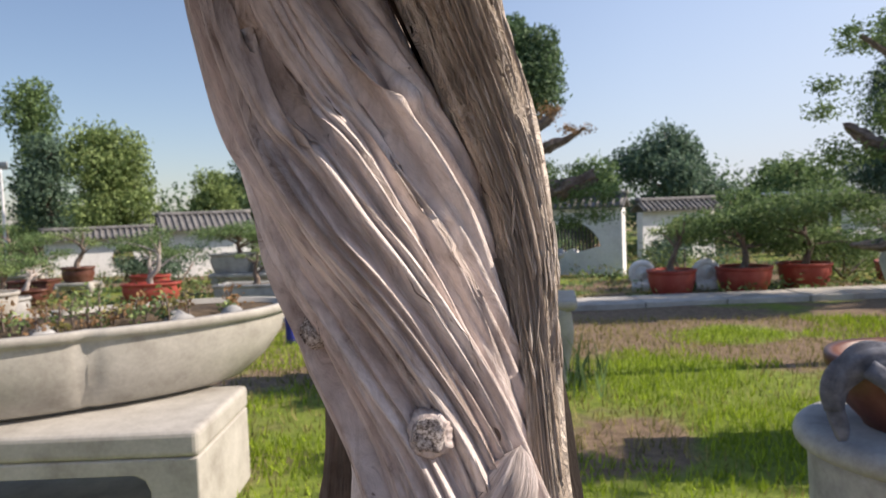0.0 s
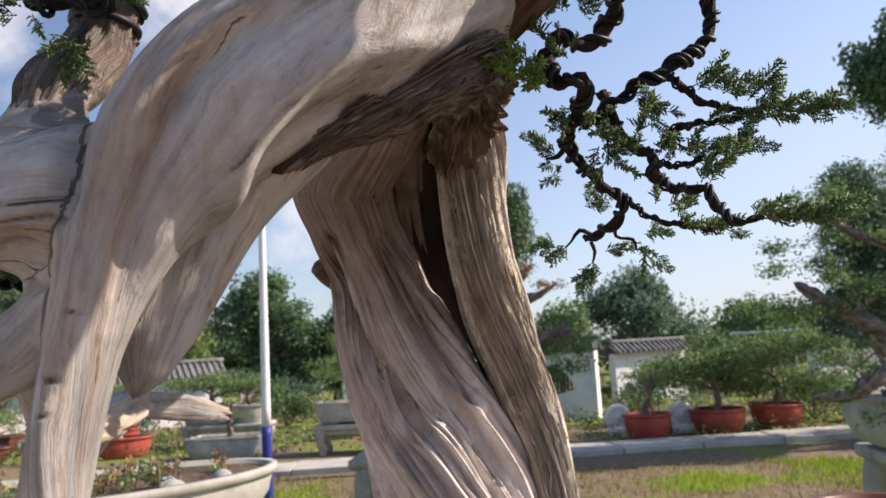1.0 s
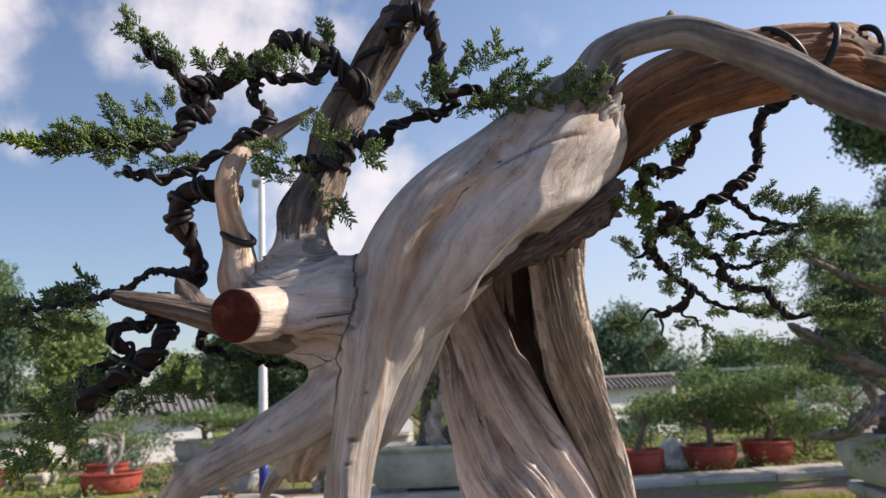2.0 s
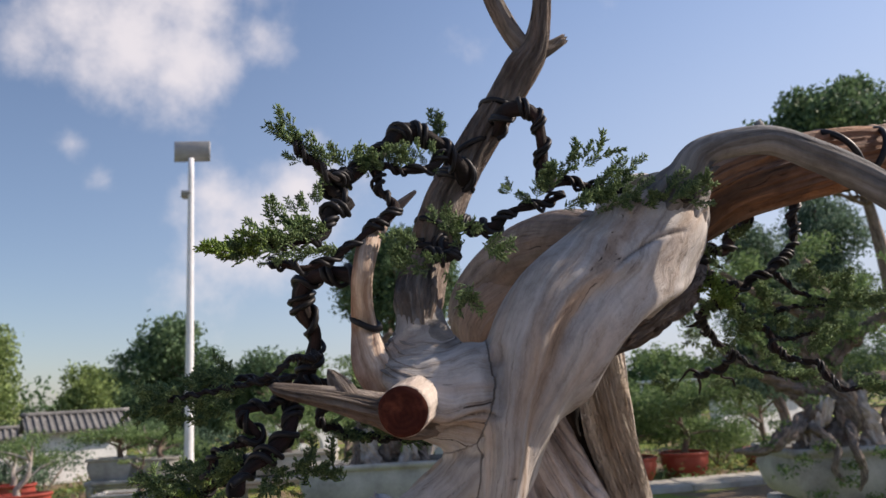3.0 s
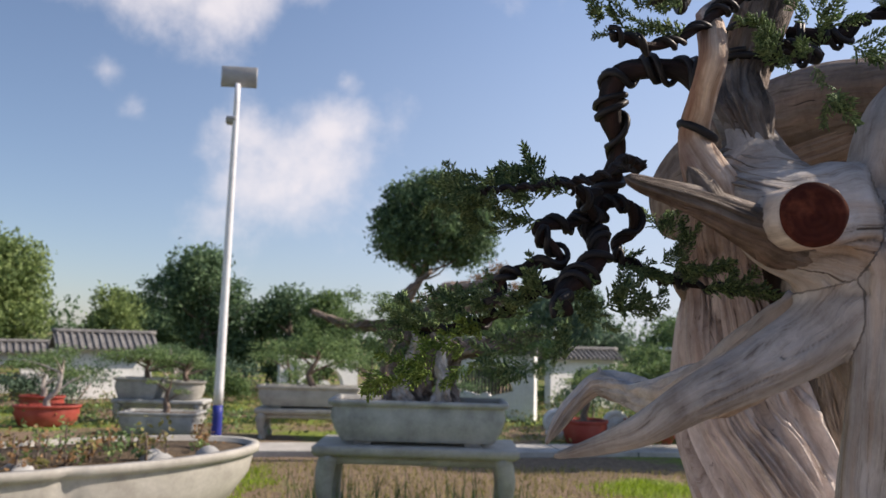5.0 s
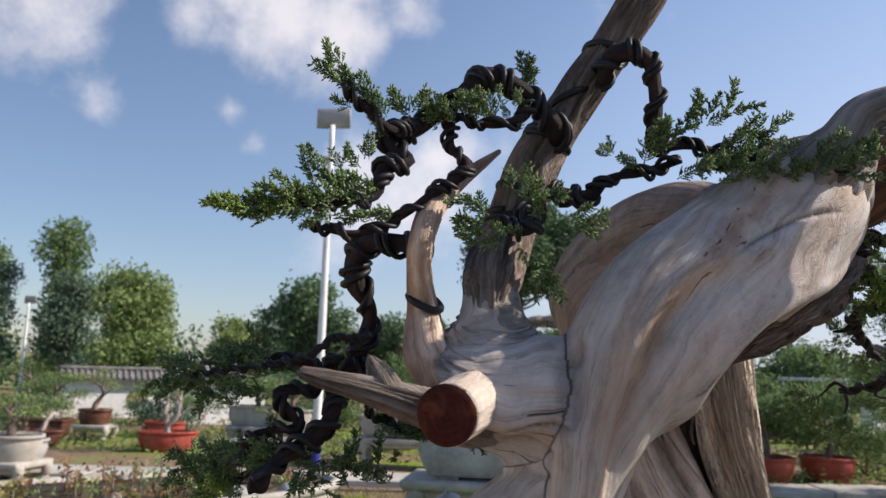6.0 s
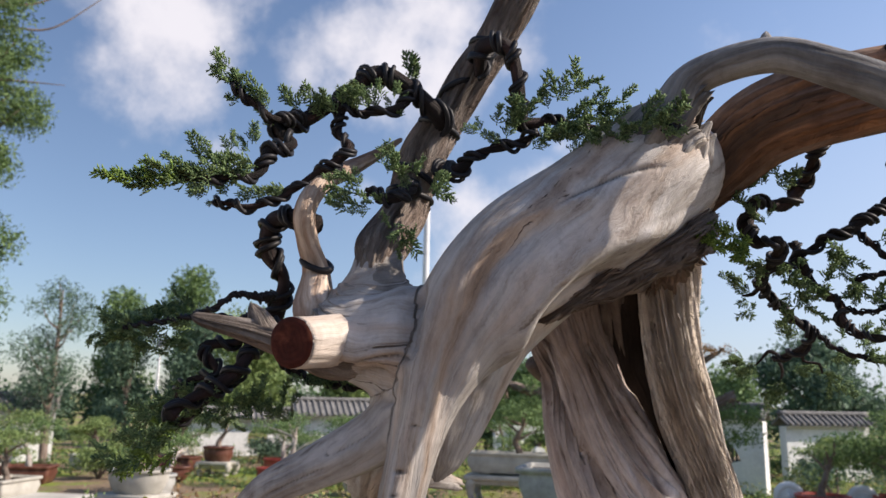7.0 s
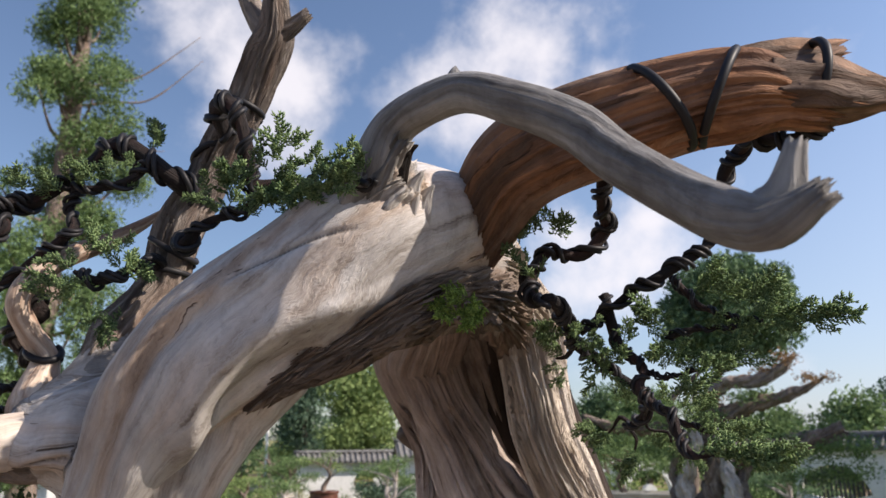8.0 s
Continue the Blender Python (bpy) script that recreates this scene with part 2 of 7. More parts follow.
M_BARK = wood("dark_bark", [(0.25, (0.009, 0.0075, 0.0075)), (0.5, (0.020, 0.015, 0.0145)), (0.75, (0.05, 0.032, 0.029))], (0.075, 0.032, 0.028), 0.35, fibre=4.0, relief=0.002)
M_OLDBARK = wood("shaggy_bark", [(0.25, (0.09, 0.07, 0.058)), (0.5, (0.21, 0.17, 0.145)), (0.75, (0.36, 0.31, 0.27))], (0.26, 0.155, 0.105), 0.4, relief=0.005, crack=1.0)
M_WIRE, _nt, _b = material("black_wire", 0.5, 0.0)
_b.inputs["Specular IOR Level"].default_value = 0.25
_b.inputs["Base Color"].default_value = (0.018, 0.0175, 0.020, 1)
M_FOL = leafy("juniper_foliage", (0.10, 0.175, 0.085), (0.28, 0.38, 0.17), through_light=0.45)
M_FOLTIP = leafy("young_juniper_foliage", (0.13, 0.22, 0.05), (0.30, 0.42, 0.10))


def cut_face():
    m, nt, b = material("red_cut_face", 0.85)
    b.inputs["Specular IOR Level"].default_value = 0.15
    g = grain_of(nt)
    ln = nt.nodes.new("ShaderNodeVectorMath")
    ln.operation = "LENGTH"
    nt.links.new(g, ln.inputs[0])
    wob = noise_node(nt, g, 90, 4)
    mul = nt.nodes.new("ShaderNodeMath")
    mul.operation = "MULTIPLY_ADD"
    nt.links.new(wob, mul.inputs[0])
    mul.inputs[1].default_value = 0.011
    nt.links.new(ln.outputs["Value"], mul.inputs[2])
    w = nt.nodes.new("ShaderNodeMath")
    w.operation = "SINE"
    sc = nt.nodes.new("ShaderNodeMath")
    sc.operation = "MULTIPLY"
    sc.inputs[1].default_value = 1500
    nt.links.new(mul.outputs[0], sc.inputs[0])
    nt.links.new(sc.outputs[0], w.inputs[0])
    mp = nt.nodes.new("ShaderNodeMapRange")
    mp.inputs["From Min"].default_value = -1
    nt.links.new(w.outputs[0], mp.inputs["Value"])
    c = ramp_node(nt, mp.outputs["Result"], [(0.0, (0.052, 0.014, 0.010)), (1.0, (0.068, 0.019, 0.013))])
    c = blend(nt, 0.5, c, ramp_node(nt, wob, [(0.35, (0.5, 0.4, 0.35)), (0.65, (1.3, 1.1, 1.0))]), "MULTIPLY")
    blot = noise_node(nt, g, 55, 5, 0.6)
    c = blend(nt, ramp_node(nt, blot, [(0.54, (0, 0, 0)), (0.68, (0.7, 0.7, 0.7))]), c, (0.17, 0.055, 0.03))
    nt.links.new(c, b.inputs["Base Color"])
    bump(nt, b, wob, 0.6, 0.0012)
    return m


M_CUT = cut_face()
M_ENDGRAIN = surface("speckled_end_grain", [(0.38, (0.10, 0.08, 0.07)), (0.5, (0.36, 0.31, 0.28)), (0.62, (0.62, 0.57, 0.53))], 420.0, 0.9, 0.001)
M_STONE = surface("pale_carved_stone", [(0.3, (0.29, 0.27, 0.235)), (0.5, (0.41, 0.39, 0.345)), (0.7, (0.50, 0.48, 0.43))], 4.0, 0.75, 0.002)
M_GREYSTONE = surface("grey_weathered_stone", [(0.3, (0.25, 0.25, 0.24)), (0.5, (0.38, 0.38, 0.365)), (0.7, (0.49, 0.49, 0.47))], 5.0, 0.85, 0.003)
M_PLASTER = surface("white_plaster", [(0.25, (0.58, 0.58, 0.57)), (0.5, (0.78, 0.78, 0.77)), (0.75, (0.83, 0.83, 0.82))], 1.6, 0.9, 0.002)
M_TILE = surface("grey_roof_tile", [(0.3, (0.10, 0.10, 0.10)), (0.5, (0.17, 0.165, 0.16)), (0.7, (0.26, 0.25, 0.24))], 6.0, 0.85, 0.004)
M_RED = surface("red_plastic_pot", [(0.3, (0.30, 0.045, 0.035)), (0.5, (0.40, 0.075, 0.055)), (0.7, (0.46, 0.12, 0.09))], 3.0, 0.5, 0.001)
M_BROWN = surface("brown_glazed_ceramic", [(0.3, (0.07, 0.025, 0.018)), (0.5, (0.13, 0.05, 0.035)), (0.7, (0.20, 0.10, 0.07))], 6.0, 0.4, 0.001)
M_SOIL = surface("potting_soil", [(0.3, (0.05, 0.035, 0.022)), (0.5, (0.11, 0.08, 0.05)), (0.7, (0.19, 0.14, 0.09))], 18.0, 0.95, 0.01, strength=1.0)
M_PAVE = surface("concrete_paving", [(0.3, (0.32, 0.30, 0.27)), (0.5, (0.45, 0.43, 0.39)), (0.7, (0.55, 0.53, 0.48))], 1.5, 0.9, 0.003)
M_WHITEPAINT = surface("white_painted_steel", [(0.3, (0.66, 0.67, 0.68)), (0.5, (0.78, 0.78, 0.79)), (0.7, (0.82, 0.82, 0.83))], 2.0, 0.4, 0.0005)
M_BLUEPAINT = surface("blue_painted_steel", [(0.3, (0.02, 0.025, 0.16)), (0.5, (0.03, 0.04, 0.25)), (0.7, (0.05, 0.07, 0.32))], 3.0, 0.45, 0.0005)
M_PANEL = surface("solar_panel_back", [(0.3, (0.26, 0.26, 0.26)), (0.5, (0.36, 0.36, 0.36)), (0.7, (0.44, 0.44, 0.43))], 3.0, 0.5, 0.0005)
M_RAG = surface("grey_ragged_cloth", [(0.3, (0.08, 0.09, 0.11)), (0.5, (0.17, 0.18, 0.21)), (0.7, (0.30, 0.31, 0.33))], 14.0, 0.9, 0.006, strength=1.0)
M_LATTICE = surface("dark_window_lattice", [(0.3, (0.05, 0.05, 0.05)), (0.7, (0.12, 0.12, 0.12))], 5.0, 0.8, 0.002)
M_LEAF_MID = leafy("broadleaf_green", (0.075, 0.13, 0.05), (0.19, 0.28, 0.11))
M_LEAF_LIGHT = leafy("willow_green", (0.11, 0.17, 0.06), (0.27, 0.35, 0.13))
M_LEAF_DARK = leafy("pine_green", (0.06, 0.11, 0.06), (0.15, 0.235, 0.115))
M_LEAF_BLUE = leafy("cedar_green", (0.06, 0.105, 0.075), (0.15, 0.23, 0.15))
M_GRASS = leafy("grass_blades", (0.13, 0.21, 0.02), (0.34, 0.45, 0.04))
M_DRYGRASS = leafy("dry_weeds", (0.12, 0.13, 0.035), (0.33, 0.29, 0.11))
M_SUCCULENT = leafy("reddish_succulent", (0.13, 0.07, 0.035), (0.34, 0.21, 0.10))


# worn (above 0) and lush (below 0) spots of the lawn: place, reach, amount
BARE = (((0.30, 4.9), 1.1, 0.26), ((0.7, 9.5), 1.6, 0.2), ((-1.2, 9.3), 1.8, 0.2), ((1.25, 5.0), 0.9, -0.3), ((1.75, 9.1), 1.1, -0.35), ((0.7, 7.1), 1.0, -0.2))


def ground_material():
    m, nt, b = material("lawn_and_bare_earth", 0.95)
    o = coords(nt)
    sep = nt.nodes.new("ShaderNodeSeparateXYZ")
    nt.links.new(o, sep.inputs[0])
    n1 = noise_node(nt, o, 0.55, 5, 0.6)
    n2 = noise_node(nt, o, 9.0, 6, 0.7)
    n3 = noise_node(nt, o, 60.0, 4, 0.7)
    grass = ramp_node(nt, n2, [(0.3, (0.09, 0.13, 0.016)), (0.5, (0.19, 0.26, 0.026)), (0.7, (0.28, 0.33, 0.06))])
    dirt = ramp_node(nt, n2, [(0.3, (0.13, 0.085, 0.05)), (0.5, (0.23, 0.16, 0.10)), (0.7, (0.33, 0.24, 0.15))])
    band = nt.nodes.new("ShaderNodeMapRange")
    band.interpolation_type = "SMOOTHSTEP"
    nt.links.new(sep.outputs["Y"], band.inputs["Value"])
    band.inputs["From Min"].default_value, band.inputs["From Max"].default_value = 5.6, 8.2
    band.inputs["To Min"].default_value, band.inputs["To Max"].default_value = -0.05, 0.16
    far = nt.nodes.new("ShaderNodeMapRange")
    far.interpolation_type = "SMOOTHSTEP"
    nt.links.new(sep.outputs["Y"], far.inputs["Value"])
    far.inputs["From Min"].default_value, far.inputs["From Max"].default_value = 10.6, 12.0
    far.inputs["To Max"].default_value = -0.10
    # unseen bare earth by the stand, added to cut green bounce light
    near = nt.nodes.new("ShaderNodeMapRange")
    near.interpolation_type = "SMOOTHSTEP"
    nt.links.new(sep.outputs["Y"], near.inputs["Value"])
    near.inputs["From Min"].default_value, near.inputs["From Max"].default_value = 2.1, 1.2
    near.inputs["To Max"].default_value = 0.5
    both = nt.nodes.new("ShaderNodeMath")
    nt.links.new(band.outputs["Result"], both.inputs[0])
    nt.links.new(far.outputs["Result"], both.inputs[1])
    earth_bias = nt.nodes.new("ShaderNodeMath")
    nt.links.new(both.outputs[0], earth_bias.inputs[0])
    nt.links.new(near.outputs["Result"], earth_bias.inputs[1])
    add = nt.nodes.new("ShaderNodeMath")
    nt.links.new(n1, add.inputs[0])
    nt.links.new(earth_bias.outputs[0], add.inputs[1])
    add = add.outputs[0]
    for (x, y), reach, amount in BARE:
        gap = nt.nodes.new("ShaderNodeVectorMath")
        gap.operation = "DISTANCE"
        nt.links.new(o, gap.inputs[0])
        gap.inputs[1].default_value = (x, y, 0)
        spot = nt.nodes.new("ShaderNodeMapRange")
        spot.interpolation_type = "SMOOTHSTEP"
        nt.links.new(gap.outputs["Value"], spot.inputs["Value"])
        spot.inputs["From Min"].default_value, spot.inputs["From Max"].default_value = reach, 0.0
        spot.inputs["To Max"].default_value = amount
        both = nt.nodes.new("ShaderNodeMath")
        nt.links.new(add, both.inputs[0])
        nt.links.new(spot.outputs["Result"], both.inputs[1])
        add = both.outputs[0]
    mask = ramp_node(nt, add, [(0.50, (0, 0, 0)), (0.60, (1, 1, 1))])
    c = blend(nt, mask, grass, dirt)
    c = blend(nt, 0.5, c, ramp_node(nt, n3, [(0.3, (0.55, 0.55, 0.55)), (0.65, (1.2, 1.2, 1.2))]), "MULTIPLY")
    nt.links.new(c, b.inputs["Base Color"])
    bump(nt, b, n3, 0.8, 0.03)
    return m


M_GROUND = ground_material()


# ---- geometry helpers ----
def thing(name, loc, label, category, rz=0.0, group="", kind=""):
    ob = new(name)
    ob.empty_display_size = 0.1
    ob.matrix_world = pose(*loc, 0, 0, rz)
    return tagged(ob, label, category, group, kind)


def part(name, geo, mat, parent=None, label="", smooth=True):
    """Links (vertices, faces[, grain]) as one mesh object under a thing or a part."""
    v, f = geo[0], geo[1]
    me = bpy.data.meshes.new(name)
    me.from_pydata([tuple(p) for p in v], [], f if isinstance(f, list) else f.tolist())
    if len(geo) > 2 and geo[2] is not None:
        at = me.attributes.new("grain", "FLOAT_VECTOR", "POINT")
        at.data.foreach_set("vector", np.asarray(geo[2], dtype=np.float32).ravel())
    me.polygons.foreach_set("use_smooth", [smooth] * len(me.polygons))
    me.materials.append(mat)
    me.update()
    ob = new(name, me)
    if parent:
        ob.parent = parent
    if label:
        tagged(ob, label)
    return ob


def merge(*geos):
    vs, fs, gs, n = [], [], [], 0
    has = all(len(g) > 2 and g[2] is not None for g in geos)
    for g in geos:
        v = np.asarray(g[0], float)
        vs.append(v)
        fs += [[i + n for i in face] for face in (g[1] if isinstance(g[1], list) else g[1].tolist())]
        if has:
            gs.append(g[2])
        n += len(v)
    return np.concatenate(vs), fs, (np.concatenate(gs) if has else None)


def moved(geo, off=(0, 0, 0), rz=0.0):
    c, s = math.cos(radians(rz)), math.sin(radians(rz))
    v = np.asarray(geo[0], float) @ np.array([[c, s, 0], [-s, c, 0], [0, 0, 1]]) + np.array(off, float)
    return (v, geo[1], *geo[2:])


def spline(rows, step):
    """Catmull-Rom through rows of numbers, the first three a place, sampled about every step metres."""
    p = np.asarray(rows, float)
    p = np.vstack([2 * p[0] - p[1], p, 2 * p[-1] - p[-2]])
    out = []
    for i in range(1, len(p) - 2):
        a, b, c, d = p[i - 1 : i + 3]
        n = max(2, int(np.linalg.norm((c - b)[:3]) / step))
        for t in np.linspace(0, 1, n, endpoint=False):
            out.append(0.5 * (2 * b + (c - a) * t + (2 * a - 5 * b + 4 * c - d) * t * t + (3 * b - a - 3 * c + d) * t**3))
    out.append(p[-2])
    return np.array(out)


def frames_along(c):
    t = np.gradient(c, axis=0)
    t /= np.linalg.norm(t, axis=1)[:, None] + 1e-12
    up = np.array([0, 1.0, 0]) if abs(t[0][1]) < 0.9 else np.array([1.0, 0, 0])
    n = np.cross(t[0], np.cross(up, t[0]))
    ns = []
    for k in range(len(c)):
        n = n - t[k] * (n @ t[k])
        n = n / (np.linalg.norm(n) + 1e-12)
        ns.append(n)
    ns = np.array(ns)
    return t, ns, np.cross(t, ns)


def limb(rows, step=0.006, seg=24, relief=(0.0, 0.0, 0.0), twist=0.0, seed=0, squash=1.0, flutes=(1.4, 4.0, 11.0), run=(3.0, 4.0, 7.0), tip=0, jag=0.0, sharp=0.0):
    """A limb: rows of x, y, z, radius (and, where given, the winding of the grain and the depth of the flutes). Its fluted relief runs along the grain and winds by twist (radians a metre).
    tip: 1 closes the far end to a point. jag: broken, splintered far end of that length."""
    q = spline(rows, step)
    c, r = q[:, :3], np.maximum(q[:, 3], 0.0004)
    t, n, b = frames_along(c)
    s = np.concatenate([[0], np.cumsum(np.linalg.norm(np.diff(c, axis=0), axis=1))])
    phase = q[:, 4] if q.shape[1] > 4 else twist * s
    depth = q[:, 5] if q.shape[1] > 5 else np.ones(len(s))
    th = np.linspace(0, 2 * np.pi, seg, endpoint=False)
    rm = float(r.mean())
    v, g = [], []
    for k in range(len(c)):
        for w in th:
            a = w - phase[k]
            x, y = math.cos(w), math.sin(w)
            d = 0.0
            if relief[0]:
                d += relief[0] * noise.noise((flutes[0] * x + seed * 3.1, flutes[0] * y, run[0] * s[k] + seed))
            if relief[1]:
                h = noise.noise((flutes[1] * x + seed * 7.7, flutes[1] * y, run[1] * s[k] - seed))
                d += depth[k] * relief[1] * ((1 - sharp) * (1.8 * min(abs(h), 0.32) - 0.3) + sharp * (0.25 - 1.5 * min(abs(h), 0.5)))
            if relief[2]:
                h = noise.noise((flutes[2] * x - seed, flutes[2] * y, run[2] * s[k] + 5))
                d += depth[k] * relief[2] * (2.0 * abs(h) - 0.4)
            rad = r[k] * (1 + d)
            p = c[k] + n[k] * (math.cos(a) * rad * squash) + b[k] * (math.sin(a) * rad)
            if jag and k == len(c) - 1:
                p = p + t[k] * jag * (0.2 + 1.3 * abs(noise.noise((5 * x + seed, 5 * y, 3))) + 0.5 * random.random())
            v.append(p)
            g.append((x * rm, y * rm, s[k]))
    m, f = len(c), []
    for k in range(m - 1):
        for j in range(seg):
            j2 = (j + 1) % seg
            f.append([k * seg + j, k * seg + j2, (k + 1) * seg + j2, (k + 1) * seg + j])
    i0 = len(v)
    v += [c[0], c[-1] + (t[-1] * r[-1] * (1.2 if tip else 0.0))]
    g += [(0, 0, 0), (0, 0, s[-1])]
    for j in range(seg):
        j2 = (j + 1) % seg
        f.append([i0, j2, j])
        f.append([i0 + 1, (m - 1) * seg + j, (m - 1) * seg + j2])
    return np.array(v), f, np.array(g)


def box(w, d, h, z0=0.0, cx=0.0, cy=0.0, bev=0.0):
    """A block with bevelled upright and top edges."""
    return loft([(rrect(w, d, bev * 1.5 + 0.002), z0), (rrect(w, d, bev * 1.5 + 0.002), z0 + h - bev), (rrect(w - 2 * bev, d - 2 * bev, bev + 0.002), z0 + h)], (cx, cy))


def rrect(w, d, r, n=4):
    pts = []
    for sx, sy, a0 in ((1, 1, 0), (-1, 1, 90), (-1, -1, 180), (1, -1, 270)):
        for k in range(n + 1):
            a = radians(a0 + 90 * k / n)
            pts.append((sx * (w / 2 - r) + r * math.cos(a), sy * (d / 2 - r) + r * math.sin(a)))
    return np.array(pts)


def oval(w, d, n=40):
    a = np.linspace(0, 2 * np.pi, n, endpoint=False)
    return np.stack([w / 2 * np.cos(a), d / 2 * np.sin(a)], 1)


def lobed(w, d, n=120, depth=0.13):
    """A begonia-flower outline: two rounded lobes that meet in sharp inward creases."""
    a = np.linspace(0, 2 * np.pi, n, endpoint=False)
    k = 1 - depth + depth * np.abs(np.cos(a)) ** 0.35
    return np.stack([w / 2 * np.cos(a) * k, d / 2 * np.sin(a) * k], 1)


def loft(sections, centre=(0, 0), close=True):
    n = len(sections[0][0])
    v = np.concatenate([np.column_stack([o + np.array(centre), np.full(n, z)]) for o, z in sections])
    f = []
    for k in range(len(sections) - 1):
        for j in range(n):
            j2 = (j + 1) % n
            f.append([k * n + j, k * n + j2, (k + 1) * n + j2, (k + 1) * n + j])
    if close:
        f.append(list(range(n - 1, -1, -1)))
        f.append([(len(sections) - 1) * n + j for j in range(n)])
    return v, f


def leaves(points, size, rng, flat=0.0, slim=0.45, jitter=0.5):
    """Folded leaves or leaf sprays, one island each, at the points."""
    p = np.asarray(points, float)
    n = len(p)
    d = rng.normal(size=(n, 3))
    d[:, 2] = d[:, 2] * (1 - flat) - 0.15
    d /= np.linalg.norm(d, axis=1)[:, None]
    e = np.cross(d, rng.normal(size=(n, 3)))
    e /= np.linalg.norm(e, axis=1)[:, None]
    u = np.cross(d, e)
    s = size * (1 - jitter / 2 + jitter * rng.random(n))[:, None]
    v = np.stack([p - d * s * 0.5, p + e * s * slim * 0.5 + u * s * 0.12, p + d * s * 0.5, p - e * s * slim * 0.5 + u * s * 0.12], 1).reshape(-1, 3)
    i = np.arange(n)[:, None] * 4
    return v, np.concatenate([i + np.array([[0, 1, 2]]), i + np.array([[0, 2, 3]])])


def in_blobs(blobs, count, rng, gap=0.0, shell=0.45, gapscale=1.0):
    """Random points in ellipsoids (centre, radii), denser at the shell, with gaps."""
    vol = np.array([rx * ry * rz for _, (rx, ry, rz) in blobs]) ** 0.75
    out = []
    for (c, rad), share in zip(blobs, vol / vol.sum()):
        need = int(count * share) + 1
        d = rng.normal(size=(need * 2, 3))
        d /= np.linalg.norm(d, axis=1)[:, None]
        r = (shell + (1 - shell) * rng.random(need * 2)) * (1 + 0.11 * rng.normal(size=need * 2))
        p = np.array(c) + d * np.array(rad) * r[:, None]
        keep = [q for q in p if noise.noise(Vector(q) * (1.6 * gapscale / max(rad))) > gap - 0.5 * rng.random()][:need]
        out += keep
    return np.array(out)


# ---- ground ----
def build_ground():
    xs = np.concatenate([[-2000, -300, -60], np.linspace(-24, 16, 81), [60, 300, 2000]])
    ys = np.concatenate([[-2000, -200, -30], np.linspace(-6, 30, 73), [70, 300, 2000]])
    v, f = [], []
    for y in ys:
        for x in xs:
            near = abs(x) < 30 and -8 < y < 40
            v.append((x, y, 0.03 * noise.noise((x * 0.4, y * 0.4, 0)) - 0.01 if near else 0.0))
    n = len(xs)
    for j in range(len(ys) - 1):
        for i in range(n - 1):
            f.append([j * n + i, j * n + i + 1, (j + 1) * n + i + 1, (j + 1) * n + i])
    tagged(part("ground", (v, f), M_GROUND), "grassy garden ground with bare earth patches", "ground", kind="structure")


build_ground()


def build_path():
    road = thing("pavement", (1.0, 11.67, 0.0), "pale concrete garden path with raised edge", "pavement", 11.0, kind="structure")
    rng = np.random.default_rng(5)
    x = -12.0
    while x < 11.0:
        w = 1.15 + 0.1 * rng.random()
        slab = box(w - 0.015, 0.85, 0.09 + 0.012 * rng.random(), -0.02, x + w / 2, 0.0, 0.012)
        part("paving_slab", slab, M_PAVE, road, smooth=False)
        x += w


build_path()


# ---- garden walls ----
def coping(length, depth, rise, pitch=0.16):
    """Tiled cap of a garden wall: two slopes of round tiles and a ridge, along x."""
    slopes, rolls, ridge = [], [], []
    for sgn in (-1, 1):
        slopes.append((np.array([(-length / 2, 0, rise), (length / 2, 0, rise), (length / 2, sgn * depth, 0), (-length / 2, sgn * depth, 0), (-length / 2, 0, rise - 0.05), (length / 2, 0, rise - 0.05), (length / 2, sgn * depth, -0.05), (-length / 2, sgn * depth, -0.05)]), [[0, 1, 2, 3], [7, 6, 5, 4], [0, 4, 5, 1], [3, 2, 6, 7], [0, 3, 7, 4], [1, 5, 6, 2]]))
        for k in range(int(length / pitch)):
            x = -length / 2 + (k + 0.5) * length / int(length / pitch)
            rolls.append(limb([(x, sgn * 0.02, rise + 0.01, 0.035), (x, sgn * depth * 0.5, rise * 0.5 + 0.012, 0.036), (x, sgn * (depth + 0.02), 0.0, 0.038)], 0.1, 8)[:2])
    ridge = limb([(-length / 2 - 0.03, 0, rise + 0.05, 0.06), (0, 0, rise + 0.045, 0.06), (length / 2 + 0.03, 0, rise + 0.05, 0.06)], 0.2, 8)[:2]
    return merge(*slopes), rolls, ridge


def wall_panel(length, height, thick, hole=None):
    """A wall along x with an outline cut through it: hole is a list of x, z."""
    bm = bmesh.new()
    ring = [(-length / 2, 0), (length / 2, 0), (length / 2, height), (-length / 2, height)]
    outer = [bm.verts.new((x, -thick / 2, z)) for x, z in ring]
    edges = [bm.edges.new((outer[i], outer[(i + 1) % 4])) for i in range(4)]
    if hole:
        inner = [bm.verts.new((x, -thick / 2, z)) for x, z in hole]
        edges += [bm.edges.new((inner[i], inner[(i + 1) % len(inner)])) for i in range(len(inner))]
    bmesh.ops.triangle_fill(bm, use_beauty=True, use_dissolve=False, edges=edges)
    got = bmesh.ops.extrude_face_region(bm, geom=bm.faces[:])
    bmesh.ops.translate(bm, verts=[e for e in got["geom"] if isinstance(e, bmesh.types.BMVert)], vec=(0, thick, 0))
    bmesh.ops.recalc_face_normals(bm, faces=bm.faces[:])
    bm.verts.index_update()
    geo = (np.array([tuple(v.co) for v in bm.verts]), [[v.index for v in f.verts] for f in bm.faces])
    bm.free()
    return geo


